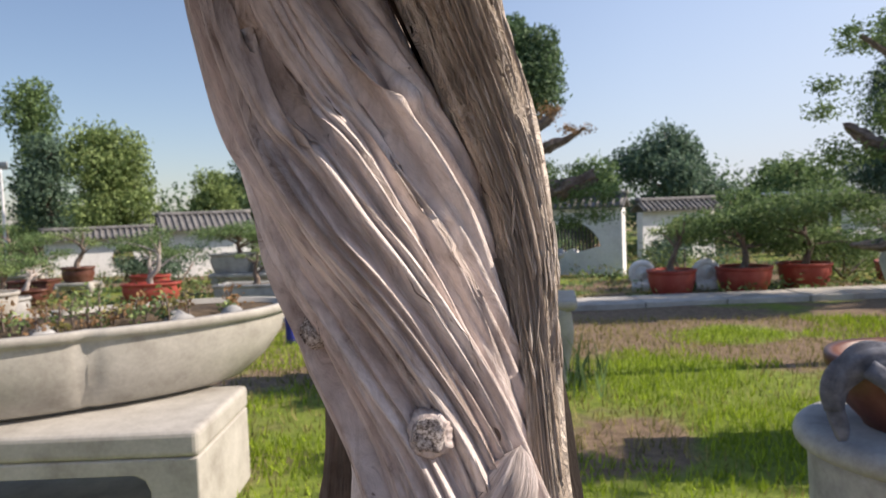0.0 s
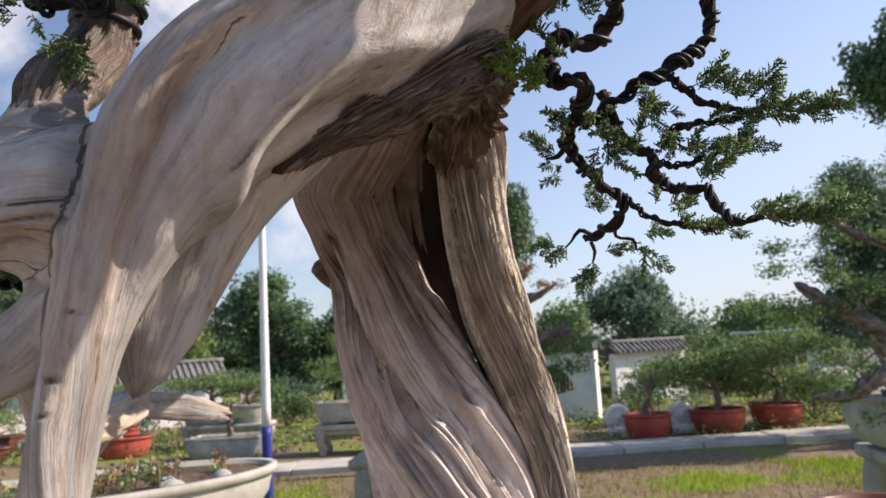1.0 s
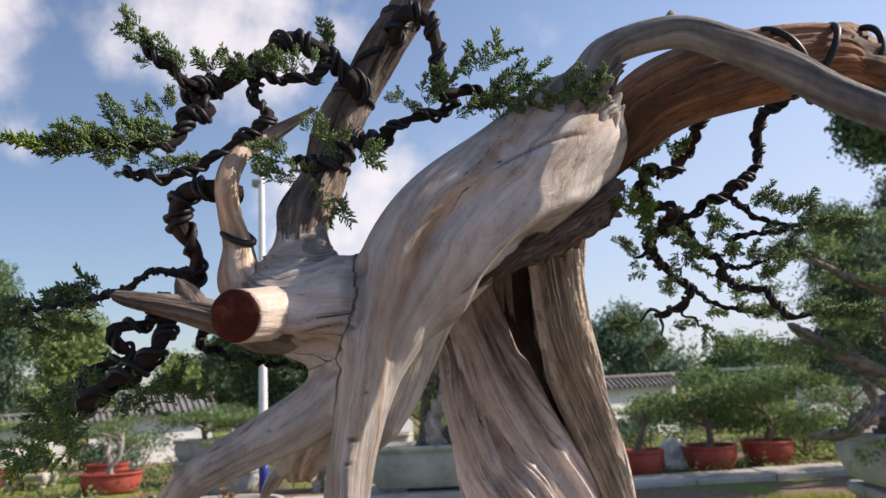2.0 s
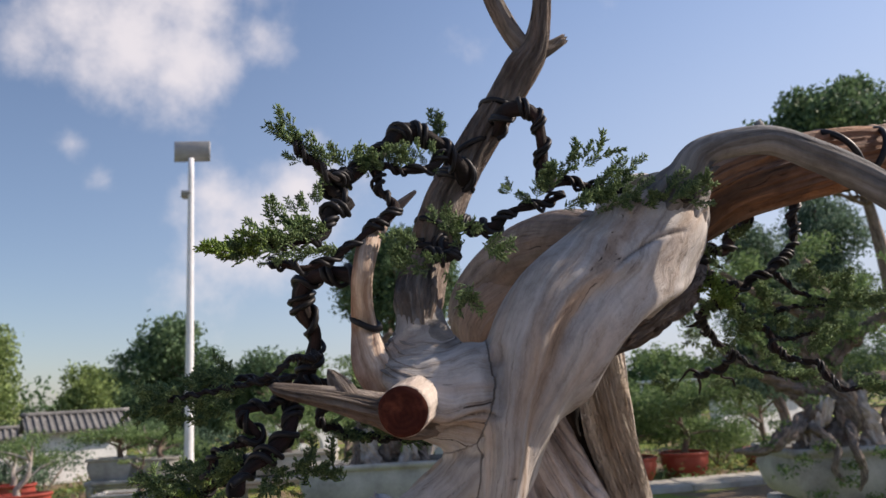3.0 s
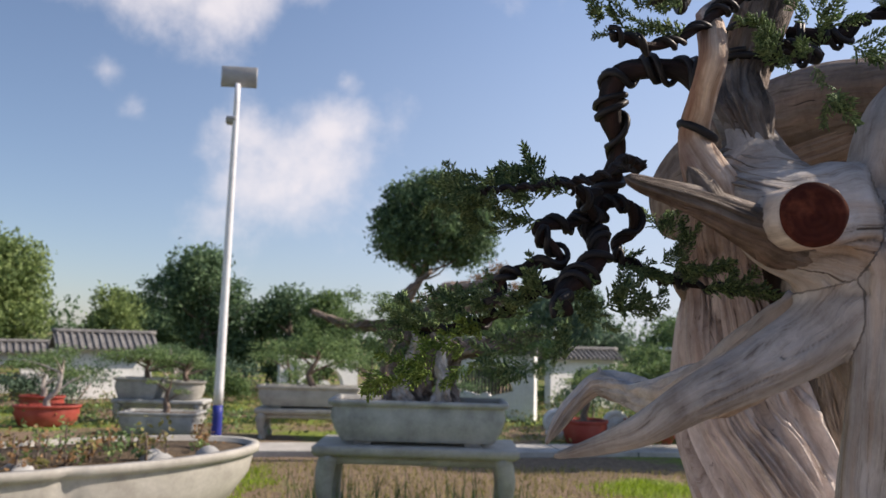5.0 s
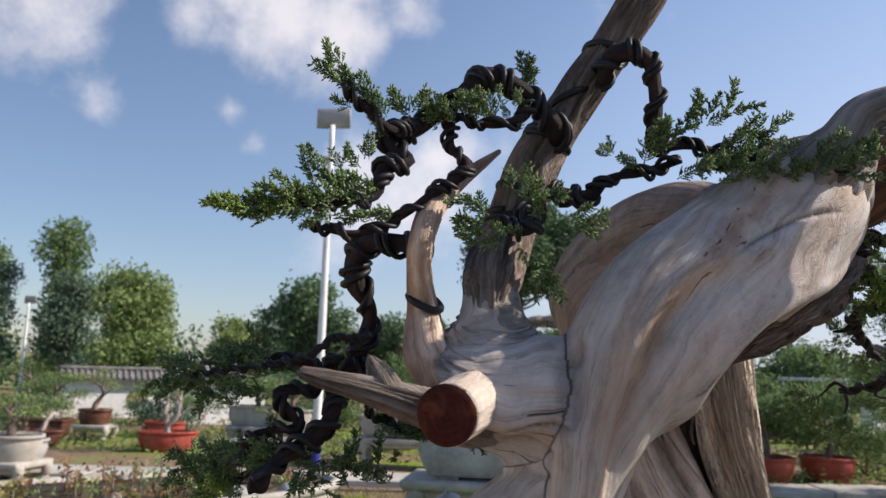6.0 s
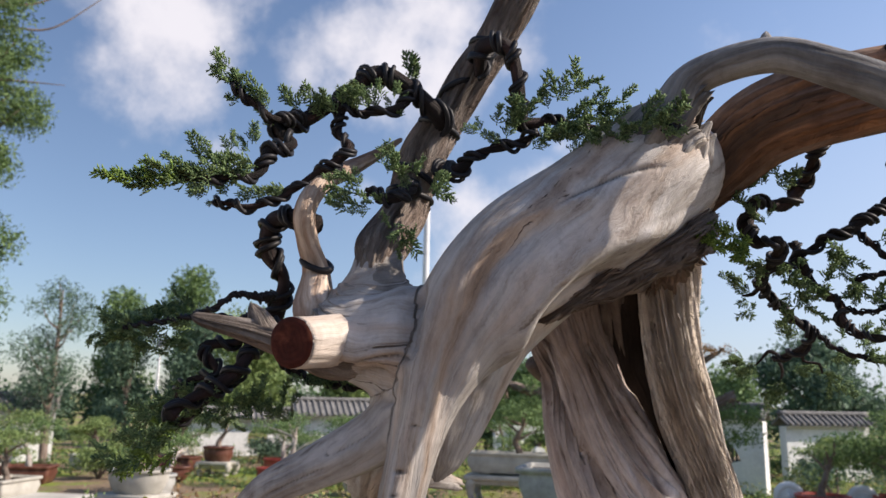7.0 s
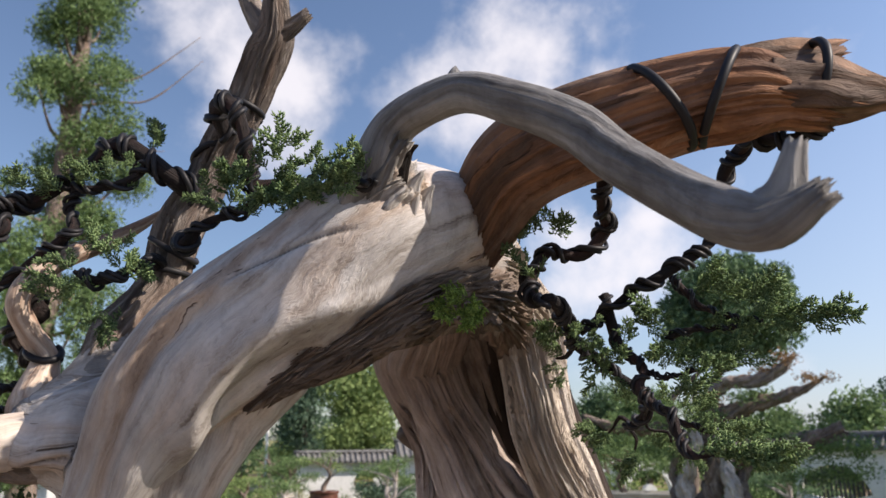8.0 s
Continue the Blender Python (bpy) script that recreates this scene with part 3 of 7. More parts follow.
def garden_wall(name, loc, rz, length, height, label, hole=None, lattice=False, cap=0.22, rise=0.16, thick=0.24):
    w = thing(name, loc, label, "wall", rz, kind="structure")
    part("plaster_panel", wall_panel(length, height, thick, hole), M_PLASTER, w, smooth=False)
    if cap:
        slopes, rolls, ridge = coping(length + 0.16, cap, rise)
        body = part("tiled_cap", moved(slopes, (0, 0, height + 0.055)), M_TILE, w, "grey tiled wall cap", smooth=False)
        for r in rolls:
            part("roof_tile", moved(r, (0, 0, height + 0.055)), M_TILE, body)
        part("ridge_tile", moved(ridge, (0, 0, height + 0.055)), M_TILE, body)
    if lattice and hole:
        xs, zs = [p[0] for p in hole], [p[1] for p in hole]
        for k in range(17):
            x = min(xs) + (k + 0.5) * (max(xs) - min(xs)) / 17
            part("lattice_bar", box(0.036, 0.05, max(zs) - min(zs) - 0.06, min(zs) + 0.02, x, 0.0, 0.004), M_LATTICE, w)
    return w


def fan(cx, cz, r0, r1, a0, a1, n=14):
    out = [(cx + r1 * math.cos(radians(a0 + (a1 - a0) * k / n)), cz + r1 * math.sin(radians(a0 + (a1 - a0) * k / n))) for k in range(n + 1)]
    return out + [(cx + r0 * math.cos(radians(a1 + (a0 - a1) * k / n)), cz + r0 * math.sin(radians(a1 + (a0 - a1) * k / n))) for k in range(n + 1)]


def moon(cx, cz, r, n=28):
    return [(cx + r * math.cos(2 * math.pi * k / n), cz + r * math.sin(2 * math.pi * k / n)) for k in range(n)]


garden_wall("wall_1", (0.26, 16.6, 0), -18, 1.84, 1.43, "white plastered garden wall with fan-shaped lattice window", fan(-0.22, 0.46, 0.10, 0.70, 14, 166), True, cap=0.30, rise=0.2, thick=0.30)
garden_wall("wall_2", (2.72, 20.0, 0), 32, 2.3, 1.27, "white plastered garden wall with moon-shaped opening", moon(-0.05, 0.62, 0.42), cap=0.30, rise=0.2)
garden_wall("wall_3", (8.0, 19.8, 0), 28, 3.6, 1.22, "white plastered garden wall behind potted trees", fan(-0.4, 0.5, 0.1, 0.42, 10, 170), cap=0.34, rise=0.2)
garden_wall("wall_4", (-9.75, 18.9, 0), 38, 2.3, 1.22, "white garden wall under a grey tiled cap", cap=0.55, rise=0.36, thick=0.5)
garden_wall("wall_5", (-17.1, 14.2, 0), 46, 3.0, 1.28, "white garden wall under a grey tiled cap", cap=0.45, rise=0.3, thick=0.4)
garden_wall("wall_6", (-12.9, 19.4, 0), 36, 3.4, 1.05, "white garden wall among trees", moon(0.3, 0.5, 0.3), cap=0.34, rise=0.22)
garden_wall("wall_7", (-5.0, 18.9, 0), 30, 0.36, 1.22, "narrow white wall pier among bonsai trees", cap=0)
garden_wall("wall_8", (-4.0, 19.3, 0), 30, 1.6, 1.12, "white garden wall with scalloped opening", fan(-0.1, 0.42, 0.16, 0.52, 0, 180), cap=0)
garden_wall("wall_9", (-20.4, 13.6, 0), 46, 3.0, 0.75, "low white garden wall under a grey tiled cap", cap=0.35, rise=0.25)


# two unseen walls, added to bounce light onto the shaded wood
garden_wall("bounce_wall_1", (-4.6, -4.2, 0), 90, 11.0, 2.3, "unseen white wall added at the left to bounce light", cap=0.34, rise=0.2)
garden_wall("bounce_wall_2", (0.8, -3.0, 0), 0, 10.6, 2.5, "unseen white wall added behind the view for bounce light", cap=0.34, rise=0.2)


def shelter(loc, rz, w, d, h):
    """Open grey shelter: flat pale roof on four posts, low panels between them."""
    b = thing("garden_shelter", loc, "small grey open shelter with a flat pale roof", "shelter", rz)
    part("roof", loft([(rrect(w, d, 0.03), h - 0.10), (rrect(w + 0.1, d + 0.1, 0.03), h - 0.07), (rrect(w + 0.1, d + 0.1, 0.03), h)]), M_WHITEPAINT, b, "flat pale roof")
    for sx in (-1, 0, 1):
        for sy in (-1, 1):
            part("post", box(0.07, 0.07, h - 0.09, 0.0, sx * (w / 2 - 0.08), sy * (d / 2 - 0.08), 0.006), M_WHITEPAINT, b)
    for sx in (-1, 1):
        part("panel", box(w / 2 - 0.24, 0.04, h * 0.55, 0.12, sx * w / 4, d / 2 - 0.08, 0.006), M_PANEL, b, "grey back panel")
        part("panel", box(0.04, d - 0.26, h * 0.5, 0.12, sx * (w / 2 - 0.08), 0.0, 0.006), M_PANEL, b, "grey side panel")


shelter((6.5, 22.9, 0), -17, 1.75, 1.3, 1.66)


# ---- lamp posts ----
def lamp_post(loc, height, blue, rz, panel, label, lean=0.0):
    p = thing("solar_lamp_post", loc, label, "lamp post", rz)
    part("base_section", limb([(0, 0, 0, 0.062), (0, 0, blue * 0.5, 0.06), (0, 0, blue, 0.058)], 0.1, 20)[:2], M_BLUEPAINT, p, "blue painted lower section")
    part("pole", limb([(0, 0, blue, 0.056), (0, 0, height * 0.5, 0.047), (0, 0, height, 0.034)], 0.2, 20)[:2], M_WHITEPAINT, p, "white painted steel pole")
    if panel:
        part("solar_panel", moved(box(0.44, 0.035, 0.26, height - 0.02, 0, 0.06, 0.006), (0, 0, 0)), M_PANEL, p, "grey back of a solar panel")
        part("bracket", box(0.12, 0.08, 0.05, height - 0.47, -0.05, 0.0, 0.006), M_PANEL, p)
        part("lamp_head", box(0.09, 0.13, 0.06, height - 0.50, -0.07, 0.03, 0.01), M_PANEL, p)
    return p


lamp_post((-3.33, 8.5, 0), 4.77, 0.87, 6, True, "tall white solar lamp post with blue base")
lamp_post((-14.3, 30.0, 0), 2.75, 0.5, 0, True, "distant white solar lamp post")
lamp_post((-18.3, 21.8, 0), 3.4, 0.5, 0, True, "distant white solar lamp post behind trees")


# ---- pots and stands ----
def pot_geo(shape, w, d, h, lip=0.03, taper=0.82, wall=0.045, soil=0.04):
    o = {"rect": lambda k, e=0.0: rrect(w * k + e, d * k + e, 0.04), "oval": lambda k, e=0.0: oval(w * k + e, d * k + e), "lobed": lambda k, e=0.0: lobed(w * k + e, d * k + e)}[shape]
    secs = [(o(taper * 0.97), 0.0), (o(taper), 0.015), (o(taper + (1 - taper) * 0.45), h * 0.28), (o(taper + (1 - taper) * 0.8), h * 0.6), (o(1.0, -2 * lip), h - 0.07), (o(1.0, -2 * lip), h - 0.055), (o(1.0), h - 0.045), (o(1.0, 0.006), h - 0.02), (o(1.0), h), (o(1.0, -2 * wall), h), (o(1.0, -2 * wall), h - soil - 0.02)]
    fill = [(o(1.0, -2 * wall - 0.004), h - soil - 0.03), (o(1.0, -2 * wall - 0.004), h - soil)]
    return loft(secs), loft(fill)


def pot(name, loc, rz, shape, size, mat, label, group="", feet=0, **kw):
    p = thing(name, loc, label, "pot", rz, group)
    w, d, h = size
    lift = 0.035 if feet else 0.0
    body, fill = pot_geo(shape, w, d, h - lift, **kw)
    part("pot_body", moved(body, (0, 0, lift)), mat, p)
    part("soil", moved(fill, (0, 0, lift)), M_SOIL, p, "dark potting soil")
    k = kw.get("taper", 0.82) * 0.36
    for sx in (-1, 1) if feet else ():
        for sy in (-1, 1):
            part("foot", box(w * 0.1, d * 0.12, 0.05, 0.0, sx * w * k, sy * d * k, 0.008), mat, p)
    return p


def bench(loc, rz, w, d, h, mat, label, top=0.09):
    """Stone table with a moulded slab, an apron and inward-curving legs."""
    b = thing("stone_stand", loc, label, "stand", rz)
    part("slab", loft([(rrect(w * 0.97, d * 0.95, 0.03), h - top), (rrect(w, d, 0.035), h - top * 0.7), (rrect(w, d, 0.035), h - 0.012), (rrect(w - 0.03, d - 0.03, 0.03), h)]), mat, b)
    part("apron", box(w * 0.86, d * 0.8, 0.07, h - top - 0.07, 0, 0, 0.01), mat, b)
    for sx in (-1, 1):
        for sy in (-1, 1):
            x, y = sx * w * 0.42, sy * d * 0.38
            leg = limb([(x, y, h - top + 0.01, 0.085), (x + sx * 0.035, y, h * 0.62, 0.082), (x + sx * 0.02, y, h * 0.3, 0.058), (x - sx * 0.015, y, 0.06, 0.06), (x + sx * 0.005, y, 0.0, 0.07)], 0.05, 14)
            part("leg", leg[:2], mat, b)
    return b


def little_tree(loc, rz, height, spread, mat, label, seed, trunk_mat, pads=5, count=1500, leaf=0.045, lean=0.1, flat=0.35, group="", thick=0.05, low=0.42):
    """A potted tree: gnarled trunk, boughs and flat pads of foliage."""
    rng = np.random.default_rng(seed)
    t = thing("bonsai_tree", loc, label, "bonsai tree", rz, group)
    rows, x, y = [], 0.0, 0.0
    for k in range(6):
        z = height * 0.72 * k / 5
        rows.append((x, y, z - 0.02, thick * (1.25 - 0.17 * k)))
        x += lean * height / 5 + rng.normal() * height * 0.05
        y += rng.normal() * height * 0.04
    part("trunk", limb(rows, 0.03, 12, (0.25, 0.2, 0.0), 4.0, seed), trunk_mat, t)
    blobs = []
    for k in range(pads):
        a = 2 * math.pi * (k / pads) + rng.random()
        z0 = height * (low + (0.87 - low) * (k + 0.5) / pads)
        reach = spread * (0.5 if k < pads - 1 else 0.05) * (0.7 + 0.5 * rng.random())
        src = rows[min(5, 2 + int(3.2 * (k + 1) / pads))]
        c = (src[0] + reach * math.cos(a), src[1] + reach * math.sin(a) * 0.8, z0 + height * 0.08)
        part("bough", limb([(src[0], src[1], src[2], thick * 0.45), ((src[0] + c[0]) / 2, (src[1] + c[1]) / 2, (src[2] + c[2]) / 2 + 0.03 * height, thick * 0.32), (*c, thick * 0.12)], 0.03, 8, (0.2, 0.2, 0), 3, seed + k), trunk_mat, t)
        blobs.append((c, (spread * (0.28 + 0.12 * rng.random()), spread * 0.3, spread * flat * (0.3 + 0.1 * rng.random()))))
    pts = in_blobs(blobs, count, rng, 0.0, 0.3)
    part("foliage", leaves(pts, leaf, rng, 0.3), mat, t)
    return t


def block_stand(loc, rz, w, d, h, mat, label):
    """Massive stone stand: one worn block with a round-cornered tunnel cut through it."""
    b = thing("stone_stand", loc, label, "stand", rz)
    hw, top = w / 2 - 0.24, h - 0.22
    hole = [(-hw, 0.06), (hw, 0.06), (hw, top - 0.08), (hw - 0.025, top - 0.025), (hw - 0.08, top), (-hw + 0.08, top), (-hw + 0.025, top - 0.025), (-hw, top - 0.08)]
    slab = 0.13
    block = part("block", wall_panel(w - 0.012, h - slab, d - 0.012, [(x, z + 0.012) for x, z in hole]), mat, b, smooth=False)
    top_slab = part("top_slab", wall_panel(w, slab, d), mat, b, smooth=False)
    top_slab.location = (0, 0, h - slab)
    for piece, width in ((block, 0.012), (top_slab, 0.03)):
        bev = piece.modifiers.new("worn_edges", "BEVEL")
        bev.width, bev.segments, bev.limit_method, bev.angle_limit = width, 3, "ANGLE", radians(50)
    return b


# begonia-shaped stone pot on its stand
block_stand((-2.71, 3.56, 0), 10, 1.80, 0.92, 0.56, M_STONE, "heavy pale stone stand with rounded corners")
lobed_pot = pot("lobed_stone_pot", (-2.78, 3.86, 0.59), 41, "lobed", (2.5, 1.26, 0.42), M_STONE, "wide pale stone pot with lobed rim", taper=0.76, wall=0.06, lip=0.035, soil=0.03)
# added ring, set back and greyer, for the shadow gap under the pot
part("foot_ring", loft([(lobed(1.55, 0.74), -0.03), (lobed(1.60, 0.78), 0.004)]), M_GREYSTONE, lobed_pot, "grey foot ring set back for a shadow gap")
# trough on a stone table
bench((-0.88, 6.78, 0), 1, 1.84, 0.80, 0.74, M_STONE, "pale stone table with curved legs in long grass")
pot("stone_trough", (-0.87, 6.78, 0.74), 1, "rect", (1.62, 0.66, 0.40), M_GREYSTONE, "grey rectangular stone trough planter", taper=0.86, feet=1)


def old_juniper(loc):
    """Big old juniper in the trough: bundle of bleached stems, long level boughs with broken ends, loose pads of foliage."""
    rng = np.random.default_rng(21)
    t = thing("bonsai_tree", loc, "old juniper bonsai with bleached stems and long brown boughs", "bonsai tree")
    for k, (x, y, lean, top, r) in enumerate(((-0.32, 0.0, 0.16, 0.62, 0.05), (-0.16, -0.08, 0.10, 0.70, 0.06), (0.02, 0.03, 0.10, 0.78, 0.075), (0.16, -0.10, 0.10, 0.66, 0.055), (0.30, 0.02, 0.03, 0.58, 0.045))):
        rows = [(x + lean * q + 0.04 * math.sin(7 * q + 2 * k), y + 0.03 * math.sin(5 * q + k), -0.04 + (top + 0.04) * q, r * (1.35 - 0.8 * q)) for q in (0.0, 0.2, 0.4, 0.6, 0.8, 1.0)]
        part("stem", limb(rows, 0.012, 30, (0.5, 0.9, 0.25), 7, 90 + k, run=(10, 8, 14), jag=0.05), M_DEAD if k % 2 else M_STEM, t, "bleached twisted stem")
    boughs = (([(0.0, 0, 0.30, 0.085), (0.22, 0, 0.47, 0.08), (0.52, -0.03, 0.53, 0.078), (0.82, -0.03, 0.60, 0.068), (1.08, -0.04, 0.68, 0.052)], M_OLDBARK),
              ([(-0.05, 0.05, 0.45, 0.08), (0.0, 0.05, 0.74, 0.075), (0.25, 0.03, 0.86, 0.065), (0.62, 0.02, 0.95, 0.046), (0.88, 0.0, 1.04, 0.026), (1.02, 0, 1.12, 0.008)], M_OLDBARK),
              ([(0.05, 0.02, 0.80, 0.05), (0.12, 0.0, 0.98, 0.05), (0.26, -0.02, 1.10, 0.048), (0.46, -0.02, 1.10, 0.045), (0.66, 0.0, 1.18, 0.04), (0.80, 0.0, 1.30, 0.02)], M_STEM),
              ([(0.0, 0.0, 0.55, 0.055), (-0.35, 0.0, 0.70, 0.05), (-0.75, 0.05, 0.74, 0.04), (-1.05, 0.05, 0.84, 0.02)], M_OLDBARK),
              ([(-0.2, 0.0, 0.60, 0.035), (-0.28, 0.05, 0.92, 0.03), (-0.10, 0.1, 1.12, 0.025), (0.05, 0.1, 1.24, 0.015)], M_OLDBARK))
    for k, (rows, mat) in enumerate(boughs):
        part("bough", limb(rows, 0.015, 30, (0.6, 0.8, 0.25), 5, 95 + k, run=(8, 8, 14), jag=0.04 if k != 1 else 0.0), mat, t, "long level bough")
    blobs = []
    for _ in range(46):
        x = -1.1 + 2.3 * rng.random()
        z = (0.36 if x > -0.35 else 0.40) + 0.72 * rng.random() * (1 - 0.25 * abs(x))
        blobs.append(((x, rng.normal() * 0.22 + 0.08, z), (0.13 + 0.12 * rng.random(), 0.16, 0.05 + 0.05 * rng.random())))
    blobs += [((0.75 + 0.2 * k, 0.15, 0.30 + 0.03 * k), (0.22, 0.2, 0.10)) for k in range(3)]
    part("foliage", leaves(in_blobs(blobs, 9500, rng, 0.0, 0.25), 0.038, rng, 0.25, 0.35), M_LEAF_MID, t, "loose green juniper foliage")
    part("brown_foliage", leaves(in_blobs([((0.72, 0, 1.28), (0.16, 0.15, 0.09)), ((0.55, 0.05, 1.20), (0.14, 0.15, 0.08)), ((0.95, 0.0, 1.12), (0.18, 0.15, 0.07)), ((0.1, 0.0, 0.98), (0.2, 0.15, 0.08))], 1100, rng, 0.0, 0.25), 0.036, rng, 0.25, 0.3), M_SUCCULENT, t, "dried brown foliage")


old_juniper((-0.87, 6.78, 1.09))
# second trough behind
bench((-3.05, 12.5, 0), 4, 1.75, 0.7, 0.50, M_STONE, "pale stone table by the garden path")
pot("stone_trough", (-3.05, 12.5, 0.5), 4, "rect", (1.72, 0.6, 0.37), M_STONE, "pale rectangular stone trough on a table", taper=0.88, feet=1)
little_tree((-3.0, 12.5, 0.82), 0, 0.9, 1.5, M_LEAF_MID, "leafy bonsai in a pale trough", 22, M_OLDBARK, 6, 3200, 0.055, 0.1, 0.3)
# pots by the path
pot("stone_trough", (-5.6, 12.6, 0.0), 4, "rect", (1.3, 0.7, 0.36), M_GREYSTONE, "grey stone trough standing in the grass", taper=0.84)
little_tree((-5.6, 12.6, 0.31), 0, 0.7, 0.5, M_LEAF_LIGHT, "small bonsai with a bare twisted trunk", 24, M_OLDBARK, 4, 500, 0.04)
bench((-6.3, 14.3, 0), 4, 1.75, 0.7, 0.42, M_GREYSTONE, "grey stone stand carrying two pots")
pot("stone_bowl", (-6.75, 14.3, 0.42), 4, "rect", (0.86, 0.6, 0.40), M_GREYSTONE, "grey stone bowl in a row of pots", taper=0.8)
pot("pale_stone_bowl", (-5.87, 14.3, 0.42), 0, "oval", (0.8, 0.62, 0.36), M_STONE, "pale oval stone bowl in a row of pots", taper=0.76)
little_tree((-6.65, 14.3, 0.76), 0, 0.62, 1.2, M_LEAF_MID, "low dome-shaped juniper in a stone bowl", 23, M_OLDBARK, 8, 3400, 0.05, 0.02, 0.35)
little_tree((-5.87, 14.3, 0.72), 0, 0.6, 1.0, M_LEAF_MID, "low dome-shaped juniper in a pale bowl", 25, M_OLDBARK, 7, 2600, 0.05, 0.02, 0.35)
RED = "row of red pots"
for k, (x, y, w) in enumerate(((1.64, 12.8, 0.80), (2.85, 13.15, 0.92), (3.92, 13.55, 0.88))):
    pot("red_pot", (x, y, 0), 7 * k, "oval", (w, w, 0.41), M_RED, "round red plastic pot beside the path", RED, taper=0.76, lip=0.02)
little_tree((1.64, 12.8, 0.36), 0, 0.95, 0.6, M_LEAF_LIGHT, "sparse twisted bonsai in a red pot", 31, M_OLDBARK, 5, 800, 0.05, 0.06)
little_tree((2.85, 13.15, 0.36), 0, 1.25, 1.75, M_LEAF_MID, "spreading juniper in a red pot", 32, M_OLDBARK, 13, 8200, 0.07, -0.05, 0.42, low=0.18)
little_tree((3.92, 13.55, 0.36), 0, 1.25, 1.75, M_LEAF_MID, "spreading juniper in a red pot", 33, M_OLDBARK, 13, 8200, 0.07, 0.08, 0.42, low=0.18)
pot("red_oval_pot", (-7.9, 13.1, 0.0), 20, "oval", (1.12, 0.62, 0.36), M_RED, "red oval pot standing in the grass", taper=0.8)
little_tree((-7.9, 13.1, 0.31), 0, 1.1, 1.3, M_LEAF_MID, "bonsai with white bleached trunk in a red oval pot", 34, M_DEAD, 6, 1900, 0.05, 0.05)
bench((-10.3, 14.3, 0), 10, 0.75, 0.6, 0.3, M_STONE, "low pale stone stand under a brown pot")
pot("brown_pot", (-10.3, 14.3, 0.3), 5, "oval", (0.72, 0.55, 0.32), M_BROWN, "brown oval ceramic pot", taper=0.8)
little_tree((-10.3, 14.3, 0.58), 0, 0.9, 0.9, M_LEAF_LIGHT, "small bonsai in a brown pot", 35, M_OLDBARK, 5, 1100, 0.045, 0.1)
bench((-12.9, 15.6, 0), 0, 1.15, 0.6, 0.40, M_STONE, "pale stone stand among bonsai trees")
pot("stone_trough", (-12.9, 15.6, 0.40), 0, "rect", (1.1, 0.55, 0.34), M_GREYSTONE, "grey stone trough among bonsai trees", taper=0.88)
little_tree((-12.9, 15.6, 0.7), 0, 0.85, 1.0, M_LEAF_MID, "small bonsai in a grey trough", 36, M_OLDBARK, 5, 1300, 0.045, -0.1)
bench((-8.1, 9.2, 0), 0, 0.95, 0.75, 0.28, M_STONE, "low pale stone stand")
pot("pale_stone_bowl", (-8.1, 9.2, 0.28), 0, "oval", (1.0, 0.75, 0.35), M_STONE, "pale oval stone bowl", taper=0.75)
little_tree((-8.1, 9.2, 0.58), 0, 0.6, 0.7, M_LEAF_LIGHT, "sprouting bonsai in a pale bowl", 37, M_OLDBARK, 5, 900, 0.045, 0.1)
pot("dark_oval_pot", (-10.5, 12.9, 0.0), 0, "oval", (1.0, 0.6, 0.3), M_BROWN, "dark brown oval pot with driftwood tree", taper=0.8)
little_tree((-10.5, 12.9, 0.25), 0, 0.7, 0.9, M_DRYGRASS, "bare grey driftwood bonsai", 38, M_DEAD, 5, 260, 0.04, 0.15)

# carved drum stones beside the red pots
def drum_stone(loc, r):
    d = thing("drum_stone", loc, "round carved pale stone drum on a small foot", "stone carving", group="carved drum stones")
    ring = [(0.72 * r * math.cos(2 * math.pi * k / 32), 0, r + 0.06 + 0.72 * r * math.sin(2 * math.pi * k / 32), 0.27 * r) for k in range(33)]
    part("rim", limb(ring, 0.02, 14)[:2], M_PLASTER, d)
    part("disc", limb([(0, -0.05, r + 0.06, 0.55 * r), (0, 0, r + 0.06, 0.62 * r), (0, 0.05, r + 0.06, 0.55 * r)], 0.02, 28)[:2], M_PLASTER, d)
    part("boss", limb([(0, -0.09, r + 0.06, 0.10 * r), (0, -0.06, r + 0.06, 0.2 * r), (0, -0.03, r + 0.06, 0.22 * r)], 0.01, 18)[:2], M_PLASTER, d)
    part("foot", box(1.5 * r, 0.24, 0.14, 0.0, 0, 0, 0.02), M_PLASTER, d)


for x in (1.22, 2.28):
    drum_stone((x, 13.35, 0), 0.24)

